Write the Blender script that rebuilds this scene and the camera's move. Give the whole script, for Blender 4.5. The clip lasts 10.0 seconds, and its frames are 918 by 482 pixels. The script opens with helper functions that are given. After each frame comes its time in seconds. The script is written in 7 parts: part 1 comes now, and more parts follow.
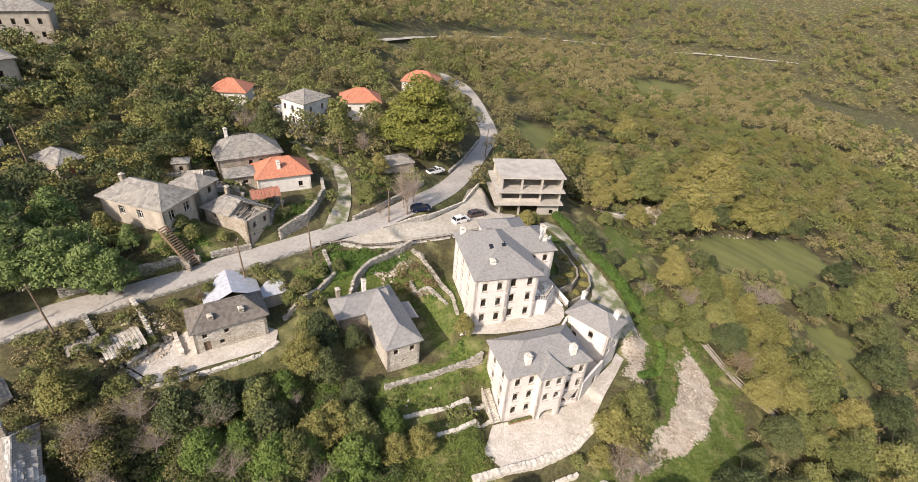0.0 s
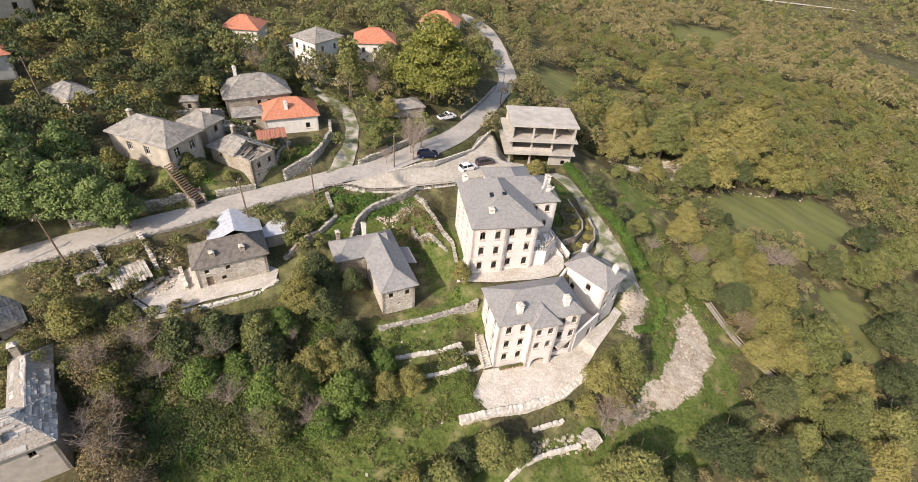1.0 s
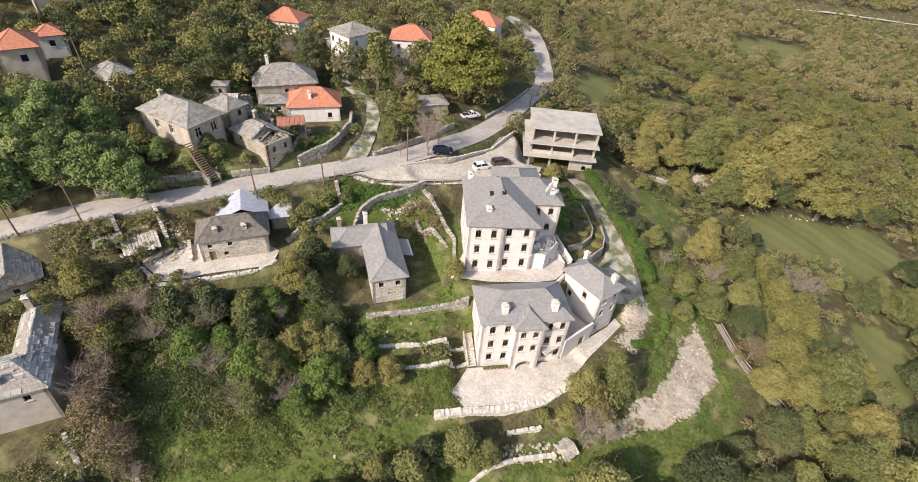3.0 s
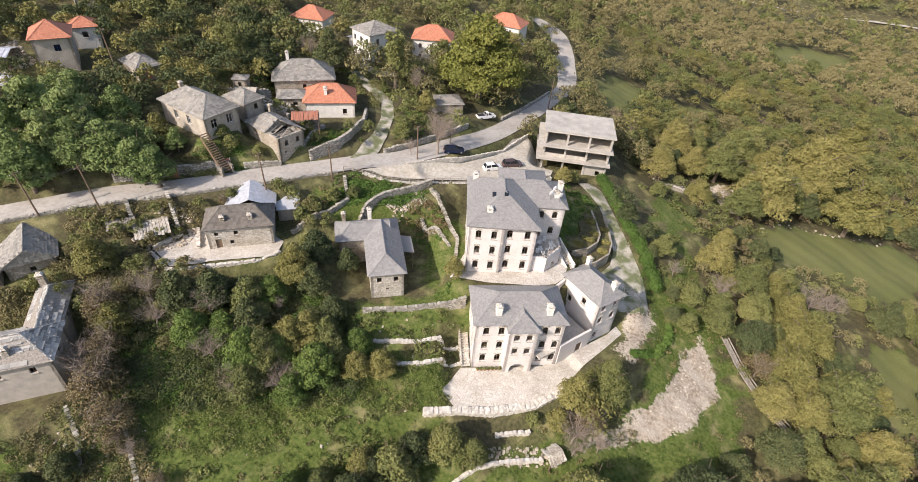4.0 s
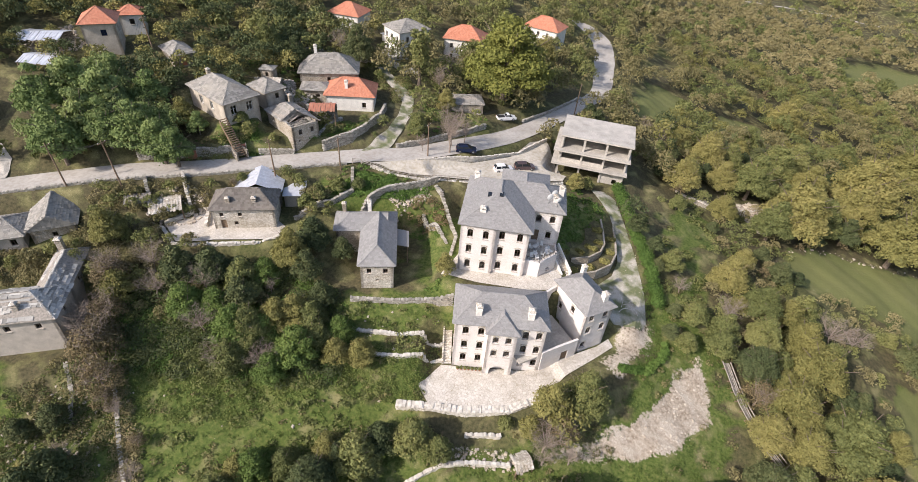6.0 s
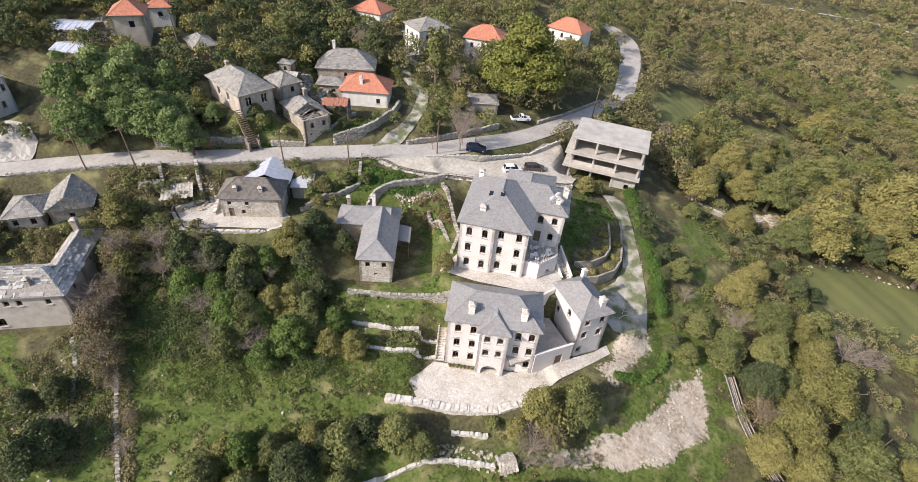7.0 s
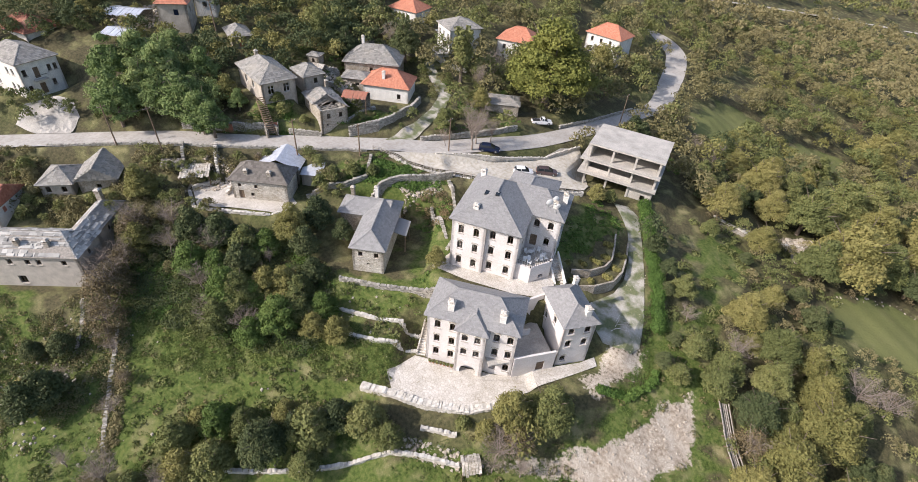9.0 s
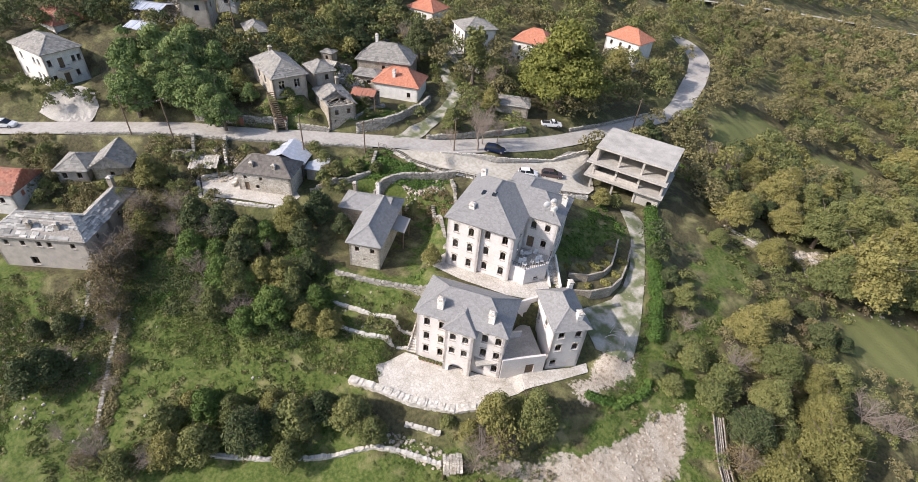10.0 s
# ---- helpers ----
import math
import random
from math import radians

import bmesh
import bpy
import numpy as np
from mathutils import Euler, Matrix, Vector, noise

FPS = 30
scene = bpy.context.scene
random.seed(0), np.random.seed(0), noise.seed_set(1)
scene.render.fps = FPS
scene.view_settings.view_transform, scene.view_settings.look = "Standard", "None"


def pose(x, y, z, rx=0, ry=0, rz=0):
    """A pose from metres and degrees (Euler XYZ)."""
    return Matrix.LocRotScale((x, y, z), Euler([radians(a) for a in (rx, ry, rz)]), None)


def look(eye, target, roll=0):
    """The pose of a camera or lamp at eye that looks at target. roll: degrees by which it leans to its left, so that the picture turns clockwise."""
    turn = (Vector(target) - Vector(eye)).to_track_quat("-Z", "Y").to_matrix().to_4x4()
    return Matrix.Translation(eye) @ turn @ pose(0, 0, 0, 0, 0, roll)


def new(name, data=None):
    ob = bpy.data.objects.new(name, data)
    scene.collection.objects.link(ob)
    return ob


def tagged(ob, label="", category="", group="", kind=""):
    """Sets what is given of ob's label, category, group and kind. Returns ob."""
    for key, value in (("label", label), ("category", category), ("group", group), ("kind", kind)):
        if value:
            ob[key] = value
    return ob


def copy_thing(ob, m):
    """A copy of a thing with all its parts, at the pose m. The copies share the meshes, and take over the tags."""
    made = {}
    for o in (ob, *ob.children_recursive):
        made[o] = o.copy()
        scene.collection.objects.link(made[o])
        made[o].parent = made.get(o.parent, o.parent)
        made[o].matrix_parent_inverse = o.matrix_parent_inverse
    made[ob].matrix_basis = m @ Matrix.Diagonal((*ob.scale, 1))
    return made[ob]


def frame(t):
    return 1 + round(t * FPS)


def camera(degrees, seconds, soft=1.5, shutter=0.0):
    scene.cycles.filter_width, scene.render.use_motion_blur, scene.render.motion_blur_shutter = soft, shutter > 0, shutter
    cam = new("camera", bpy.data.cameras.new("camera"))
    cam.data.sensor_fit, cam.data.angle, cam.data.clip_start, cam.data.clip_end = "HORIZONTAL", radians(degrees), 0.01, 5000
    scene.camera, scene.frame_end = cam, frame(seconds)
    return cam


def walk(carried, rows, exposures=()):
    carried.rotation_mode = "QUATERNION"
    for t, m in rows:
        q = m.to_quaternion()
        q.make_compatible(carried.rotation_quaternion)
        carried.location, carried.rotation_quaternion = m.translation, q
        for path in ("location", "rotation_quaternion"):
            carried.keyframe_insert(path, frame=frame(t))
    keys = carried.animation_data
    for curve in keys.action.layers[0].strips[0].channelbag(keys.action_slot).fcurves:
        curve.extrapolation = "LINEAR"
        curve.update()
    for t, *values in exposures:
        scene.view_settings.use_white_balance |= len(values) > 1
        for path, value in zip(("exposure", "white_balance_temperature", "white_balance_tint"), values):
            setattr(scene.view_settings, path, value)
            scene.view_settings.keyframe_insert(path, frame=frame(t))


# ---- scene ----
cam = camera(83.6, 10.0, 0.7)
METRES, EYE, TILT, LEAN, TURN = 45.0, 57.27, -32.2, -4.0, 0.0
ROWS = [
    (0.0, 0.0, 0.0, 0.0, -0.0, 0.0, 0.0),
    (0.5, 0.0467, 0.0019, -0.0063, 1.4, -4.53, -0.85),
    (1.0, 0.0945, 0.0071, -0.0058, 3.04, -5.68, -2.03),
    (1.5, 0.1408, 0.0107, -0.0116, 4.52, -5.64, -2.96),
    (2.0, 0.1919, 0.0152, -0.0151, 6.16, -5.61, -4.02),
    (2.5, 0.2393, 0.0202, -0.0171, 7.62, -5.66, -4.97),
    (4.0, 0.3879, 0.0431, -0.0133, 12.84, -5.96, -8.32),
    (4.5, 0.436, 0.0538, -0.0096, 14.44, -6.15, -9.31),
    (5.0, 0.4874, 0.0662, -0.0056, 16.13, -6.35, -10.33),
    (5.5, 0.5343, 0.0798, -0.0005, 17.46, -6.49, -11.12),
    (7.0, 0.6767, 0.1329, 0.015, 22.61, -7.36, -14.2),
    (7.5, 0.7206, 0.1521, 0.0214, 24.28, -7.67, -15.2),
    (8.0, 0.7679, 0.1742, 0.0294, 26.04, -8.02, -16.21),
    (8.5, 0.8115, 0.1956, 0.0388, 27.52, -8.38, -17.03),
    (9.0, 0.8564, 0.2194, 0.05, 29.13, -8.77, -17.92),
    (9.5, 0.9016, 0.2449, 0.0614, 30.88, -9.21, -18.89),
    (10.0, 0.9414, 0.2694, 0.0732, 32.41, -9.62, -19.68),
]
walk(cam, [(t, pose(0, 0, EYE, TILT, LEAN, TURN) @ pose(METRES * x, METRES * y, METRES * z, 90 + pitch, roll, yaw)) for t, x, y, z, yaw, pitch, roll in ROWS],
     [(0.0, 0.38, 6750, 17), (10.0, 0.38, 6120, 17)])

# ---- light ----
SUN_WAY = Vector((0.585, 0.79, -0.70)).normalized()      # the way the sunlight goes
world = bpy.data.worlds.new("sky")
scene.world = world
world.use_nodes = True
wn = world.node_tree.nodes
sky = wn.new("ShaderNodeTexSky")
sky.sky_type, sky.sun_disc = "NISHITA", False
sky.sun_elevation = math.asin(-SUN_WAY.z)
sky.sun_rotation = math.atan2(-SUN_WAY.x, -SUN_WAY.y)
sky.air_density, sky.dust_density, sky.ozone_density = 1.2, 2.5, 1.0
wn["Background"].inputs["Strength"].default_value = 0.15
world.node_tree.links.new(sky.outputs[0], wn["Background"].inputs["Color"])
sun_data = bpy.data.lights.new("sun", "SUN")
sun_data.energy, sun_data.angle, sun_data.color = 3.9, radians(0.6), (1.0, 0.93, 0.82)
sun = new("sun", sun_data)
sun.matrix_world = look((-60, -80, 66), Vector((-60, -80, 66)) + SUN_WAY)

# ---- materials ----
def material(name):
    m = bpy.data.materials.new(name)
    m.use_nodes = True
    nt = m.node_tree
    return m, nt, nt.nodes["Principled BSDF"]


def ramp(nt, fac, stops):
    r = nt.nodes.new("ShaderNodeValToRGB")
    els = r.color_ramp.elements
    while len(els) < len(stops):
        els.new(0.5)
    for e, (p, c) in zip(els, stops):
        e.position, e.color = p, (*c, 1)
    nt.links.new(fac, r.inputs[0])
    return r.outputs[0]


def tex(nt, kind, coord, scale, **inputs):
    n = nt.nodes.new(kind)
    nt.links.new(coord, n.inputs["Vector"])
    n.inputs["Scale"].default_value = scale
    for k, v in inputs.items():
        n.inputs[k.replace("_", " ")].default_value = v
    return n


def mix(nt, fac, a, b, how="MIX"):
    n = nt.nodes.new("ShaderNodeMix")
    n.data_type, n.blend_type = "RGBA", how
    for sock, v in ((n.inputs[0], fac), (n.inputs[6], a), (n.inputs[7], b)):
        if isinstance(v, (int, float)):
            sock.default_value = v
        elif isinstance(v, tuple):
            sock.default_value = (*v, 1)
        else:
            nt.links.new(v, sock)
    return n.outputs[2]


def bump(nt, bsdf, height, strength, distance):
    b = nt.nodes.new("ShaderNodeBump")
    b.inputs["Strength"].default_value, b.inputs["Distance"].default_value = strength, distance
    nt.links.new(height, b.inputs["Height"])
    nt.links.new(b.outputs[0], bsdf.inputs["Normal"])


def coords(nt, which="Object"):
    return nt.nodes.new("ShaderNodeTexCoord").outputs[which]


def simple(name, color, rough=0.7, metal=0.0, spread=0.25, scale=3.0, relief=0.0):
    """Colour with stains at two scales."""
    m, nt, b = material(name)
    c = coords(nt)
    n1, n2 = tex(nt, "ShaderNodeTexNoise", c, scale, Detail=6), tex(nt, "ShaderNodeTexNoise", c, scale * 9, Detail=3)
    lo, hi = tuple(v * (1 - spread) for v in color), tuple(min(1, v * (1 + spread)) for v in color)
    base = ramp(nt, n1.outputs[0], [(0.3, lo), (0.7, hi)])
    fine = ramp(nt, n2.outputs[0], [(0.3, (0.82,) * 3), (0.7, (1.12,) * 3)])
    nt.links.new(mix(nt, 1.0, base, fine, "MULTIPLY"), b.inputs["Base Color"])
    b.inputs["Roughness"].default_value, b.inputs["Metallic"].default_value = rough, metal
    if relief:
        bump(nt, b, n2.outputs[0], 0.6, relief)
    return m


def masonry(name, lo, hi, joint, scale=(2.2, 3.2), contrast=1.0, stain=(0.75, 0.72, 0.66)):
    """Rough coursed stone: irregular flat cells with recessed joints."""
    m, nt, b = material(name)
    mp = nt.nodes.new("ShaderNodeMapping")
    mp.inputs["Scale"].default_value = (scale[0], scale[0], scale[1])
    nt.links.new(coords(nt), mp.inputs["Vector"])
    warp = tex(nt, "ShaderNodeTexNoise", mp.outputs[0], 1.3, Detail=2)
    v = nt.nodes.new("ShaderNodeTexVoronoi")
    v.inputs["Scale"].default_value = 1.0
    v.inputs["Randomness"].default_value = 0.75
    nt.links.new(mix(nt, 0.12, mp.outputs[0], warp.outputs[1]), v.inputs["Vector"])
    e = nt.nodes.new("ShaderNodeTexVoronoi")
    e.feature = "DISTANCE_TO_EDGE"
    e.inputs["Scale"].default_value = 1.0
    e.inputs["Randomness"].default_value = 0.75
    nt.links.new(mix(nt, 0.12, mp.outputs[0], warp.outputs[1]), e.inputs["Vector"])
    sep = nt.nodes.new("ShaderNodeSeparateColor")
    nt.links.new(v.outputs["Color"], sep.inputs[0])
    stone = ramp(nt, sep.outputs[0], [(0.0, lo), (1.0, hi)])
    edge = ramp(nt, e.outputs[0], [(0.02, joint), (0.09, (1, 1, 1))])
    c1 = mix(nt, contrast, stone, edge, "MULTIPLY")
    big = tex(nt, "ShaderNodeTexNoise", coords(nt), 0.35, Detail=5)
    dirt = ramp(nt, big.outputs[0], [(0.35, stain), (0.6, (1, 1, 1))])
    fine = tex(nt, "ShaderNodeTexNoise", coords(nt), 9, Detail=4)
    grain = ramp(nt, fine.outputs[0], [(0.3, (0.85,) * 3), (0.7, (1.1,) * 3)])
    nt.links.new(mix(nt, 1.0, mix(nt, 1.0, c1, dirt, "MULTIPLY"), grain, "MULTIPLY"), b.inputs["Base Color"])
    b.inputs["Roughness"].default_value = 0.9
    bump(nt, b, edge, 0.5 * contrast, 0.05)
    return m


def pieces(name, lo, hi, rough=0.75, lichen=(0.5, 0.48, 0.4), amount=0.35, streak=0.0):
    """Slates, tiles and stones: each mesh island takes its own tone, with stains across them."""
    m, nt, b = material(name)
    g = nt.nodes.new("ShaderNodeNewGeometry")
    tone = ramp(nt, g.outputs["Random Per Island"], [(0.0, lo), (1.0, hi)])
    n = tex(nt, "ShaderNodeTexNoise", coords(nt), 0.5, Detail=6)
    patch = ramp(nt, n.outputs[0], [(0.48, (0, 0, 0)), (0.72, (amount,) * 3)])
    f = tex(nt, "ShaderNodeTexNoise", coords(nt), 14, Detail=3)
    grain = ramp(nt, f.outputs[0], [(0.3, (0.82,) * 3), (0.7, (1.12,) * 3)])
    nt.links.new(mix(nt, 1.0, mix(nt, patch, tone, lichen), grain, "MULTIPLY"), b.inputs["Base Color"])
    b.inputs["Roughness"].default_value = rough
    bump(nt, b, f.outputs[0], 0.3, 0.02)
    return m


def leaves(name, colours, thin=0.15):
    """Leaf clumps: tone by clump and by tree."""
    m, nt, b = material(name)
    g = nt.nodes.new("ShaderNodeNewGeometry")
    o = nt.nodes.new("ShaderNodeObjectInfo")
    n = tex(nt, "ShaderNodeTexNoise", g.outputs["Position"], 0.16, Detail=2)
    k = len(colours) - 1
    add = nt.nodes.new("ShaderNodeMath")
    add.operation = "MULTIPLY_ADD"
    nt.links.new(g.outputs["Random Per Island"], add.inputs[0])
    add.inputs[1].default_value = 0.40
    a2 = nt.nodes.new("ShaderNodeMath")
    a2.operation = "MULTIPLY_ADD"
    nt.links.new(o.outputs["Random"], a2.inputs[0])
    a2.inputs[1].default_value = 0.40
    a3 = nt.nodes.new("ShaderNodeMath")
    a3.operation = "MULTIPLY_ADD"
    nt.links.new(n.outputs[0], a3.inputs[0])
    a3.inputs[1].default_value, a3.inputs[2].default_value = 0.8, -0.30
    nt.links.new(a3.outputs[0], a2.inputs[2])
    nt.links.new(a2.outputs[0], add.inputs[2])
    col = ramp(nt, add.outputs[0], [(i / k, c) for i, c in enumerate(colours)])
    nt.links.new(col, b.inputs["Base Color"])
    b.inputs["Roughness"].default_value = 0.75
    b.inputs["Specular IOR Level"].default_value = 0.2
    t = nt.nodes.new("ShaderNodeBsdfTranslucent")
    nt.links.new(col, t.inputs["Color"])
    mx = nt.nodes.new("ShaderNodeMixShader")
    mx.inputs[0].default_value = thin
    nt.links.new(b.outputs[0], mx.inputs[1])
    nt.links.new(t.outputs[0], mx.inputs[2])
    nt.links.new(mx.outputs[0], nt.nodes["Material Output"].inputs["Surface"])
    return m


MAT = {
    "plaster": masonry("pale_stone_render", (0.71, 0.665, 0.625), (0.76, 0.72, 0.685), (0.90, 0.88, 0.86), (2.2, 3.6), 0.22, (0.93, 0.91, 0.88)),
    "stone": masonry("grey_rubble_stone", (0.37, 0.33, 0.27), (0.54, 0.49, 0.42), (0.62, 0.58, 0.52), (3.2, 5.4)),
    "limestone": masonry("bright_limestone", (0.50, 0.46, 0.40), (0.75, 0.71, 0.64), (0.60, 0.57, 0.51), (3.0, 5.6)),
    "drystone": masonry("weathered_dry_stone", (0.22, 0.20, 0.17), (0.50, 0.47, 0.41), (0.3, 0.28, 0.24), (3.4, 5.4)),
    "oldplaster": simple("old_grey_render", (0.44, 0.39, 0.32), 0.9, 0, 0.22, 0.8),
    "creamrender": simple("stained_cream_render", (0.50, 0.45, 0.385), 0.9, 0, 0.16, 0.9, 0.01),
    "whitewash": simple("white_limewash", (0.74, 0.71, 0.65), 0.85, 0, 0.12, 0.9),
    "greyslate": pieces("grey_slate", (0.228, 0.221, 0.211), (0.305, 0.297, 0.284), 0.6, (0.32, 0.315, 0.295), 0.4),
    "oldslate": pieces("weathered_stone_slabs", (0.19, 0.18, 0.16), (0.36, 0.34, 0.30), 0.85, (0.36, 0.33, 0.27), 0.5),
    "brownslate": pieces("dark_brown_stone_slabs", (0.115, 0.10, 0.085), (0.20, 0.18, 0.155), 0.85, (0.26, 0.23, 0.18), 0.4),
    "paleslate": pieces("bleached_stone_slabs", (0.17, 0.165, 0.15), (0.56, 0.54, 0.49), 0.85, (0.5, 0.47, 0.41), 0.35),
    "redtile": pieces("orange_clay_tile", (0.46, 0.17, 0.095), (0.58, 0.25, 0.15), 0.75, (0.40, 0.17, 0.10), 0.4),
    "rusttile": pieces("faded_rust_tile", (0.28, 0.10, 0.06), (0.45, 0.19, 0.12), 0.8, (0.3, 0.2, 0.14), 0.6),
    "concrete": simple("grey_concrete", (0.44, 0.41, 0.36), 0.9, 0, 0.2, 0.5, 0.01),
    "zinc": simple("pale_zinc_sheet", (0.62, 0.64, 0.68), 0.45, 0.3, 0.12, 1.5),
    "wood": simple("weathered_wood", (0.20, 0.14, 0.09), 0.85, 0, 0.4, 4),
    "greywood": simple("silvered_wood", (0.30, 0.27, 0.23), 0.9, 0, 0.35, 4),
    "frame": simple("brown_window_frame", (0.10, 0.07, 0.05), 0.6, 0, 0.2, 5),
    "whitepaint": simple("white_paint", (0.78, 0.77, 0.74), 0.5, 0, 0.06, 4),
    "metal": simple("galvanised_metal", (0.40, 0.41, 0.42), 0.4, 0.8, 0.15, 5),
    "dark": simple("black_rubber", (0.025, 0.025, 0.027), 0.8, 0, 0.2, 6),
    "bark": simple("grey_brown_bark", (0.16, 0.125, 0.095), 0.95, 0, 0.4, 5, 0.02),
    "twig": simple("bare_grey_twigs", (0.29, 0.235, 0.19), 0.95, 0, 0.3, 5),
    "oak": leaves("mid_green_leaves", [(0.086, 0.104, 0.038), (0.170, 0.186, 0.064), (0.300, 0.285, 0.104)]),
    "dark_leaf": leaves("dark_green_leaves", [(0.042, 0.060, 0.028), (0.090, 0.112, 0.046), (0.180, 0.182, 0.075)]),
    "olive": leaves("yellow_olive_leaves", [(0.128, 0.130, 0.042), (0.236, 0.222, 0.074), (0.340, 0.292, 0.108)]),
    "autumn": leaves("brown_orange_leaves", [(0.115, 0.095, 0.052), (0.185, 0.148, 0.078), (0.28, 0.212, 0.11)]),
    "scrub": leaves("dry_scrub_leaves", [(0.112, 0.110, 0.048), (0.220, 0.196, 0.088), (0.330, 0.276, 0.140)]),
    "acacia": leaves("fresh_green_leaves", [(0.095, 0.140, 0.045), (0.185, 0.245, 0.082), (0.300, 0.335, 0.130)]),
    "lush": leaves("lush_green_leaves", [(0.055, 0.092, 0.022), (0.110, 0.165, 0.040), (0.195, 0.245, 0.068)]),
    "plane": leaves("bright_yellow_green_leaves", [(0.105, 0.125, 0.03), (0.2, 0.21, 0.05), (0.32, 0.3, 0.08)]),
    "grassblade": leaves("grass_tufts", [(0.074, 0.118, 0.026), (0.126, 0.176, 0.043), (0.215, 0.230, 0.072)]),
    "hedge": leaves("clipped_hedge_leaves", [(0.054, 0.104, 0.022), (0.102, 0.171, 0.037), (0.162, 0.232, 0.056)]),
}


def glass():
    m, nt, b = material("window_glass")
    b.inputs["Base Color"].default_value = (0.85, 0.9, 0.9, 1)
    b.inputs["Roughness"].default_value = 0.03
    b.inputs["Transmission Weight"].default_value = 1.0
    b.inputs["IOR"].default_value = 1.1
    b.inputs["Specular IOR Level"].default_value = 0.8
    return m


def paving():
    m, nt, b = material("stone_paving")
    c = coords(nt)
    v, e = nt.nodes.new("ShaderNodeTexVoronoi"), nt.nodes.new("ShaderNodeTexVoronoi")
    e.feature = "DISTANCE_TO_EDGE"
    for n in (v, e):
        n.inputs["Scale"].default_value = 2.6
        nt.links.new(c, n.inputs["Vector"])
    sep = nt.nodes.new("ShaderNodeSeparateColor")
    nt.links.new(v.outputs["Color"], sep.inputs[0])
    stone = ramp(nt, sep.outputs[0], [(0, (0.52, 0.48, 0.42)), (1, (0.64, 0.60, 0.54))])
    joint = ramp(nt, e.outputs[0], [(0.02, (0.7, 0.68, 0.62)), (0.07, (1, 1, 1))])
    big = ramp(nt, tex(nt, "ShaderNodeTexNoise", c, 0.4, Detail=6).outputs[0], [(0.3, (0.8, 0.78, 0.74)), (0.6, (1, 1, 1))])
    nt.links.new(mix(nt, 1, mix(nt, 1, stone, joint, "MULTIPLY"), big, "MULTIPLY"), b.inputs["Base Color"])
    b.inputs["Roughness"].default_value = 0.85
    bump(nt, b, joint, 0.4, 0.03)
    return m


def road_surface(name, lo, hi, patch):
    m, nt, b = material(name)
    c = coords(nt)
    n1, n2, n3 = (tex(nt, "ShaderNodeTexNoise", c, s, Detail=d) for s, d in ((0.25, 6), (1.6, 6), (25, 3)))
    base = ramp(nt, n1.outputs[0], [(0.3, lo), (0.7, hi)])
    mid = ramp(nt, n2.outputs[0], [(0.35, patch), (0.6, (1, 1, 1))])
    fine = ramp(nt, n3.outputs[0], [(0.3, (0.85,) * 3), (0.7, (1.1,) * 3)])
    nt.links.new(mix(nt, 1, mix(nt, 1, base, mid, "MULTIPLY"), fine, "MULTIPLY"), b.inputs["Base Color"])
    b.inputs["Roughness"].default_value = 0.92
    bump(nt, b, n3.outputs[0], 0.4, 0.02)
    return m


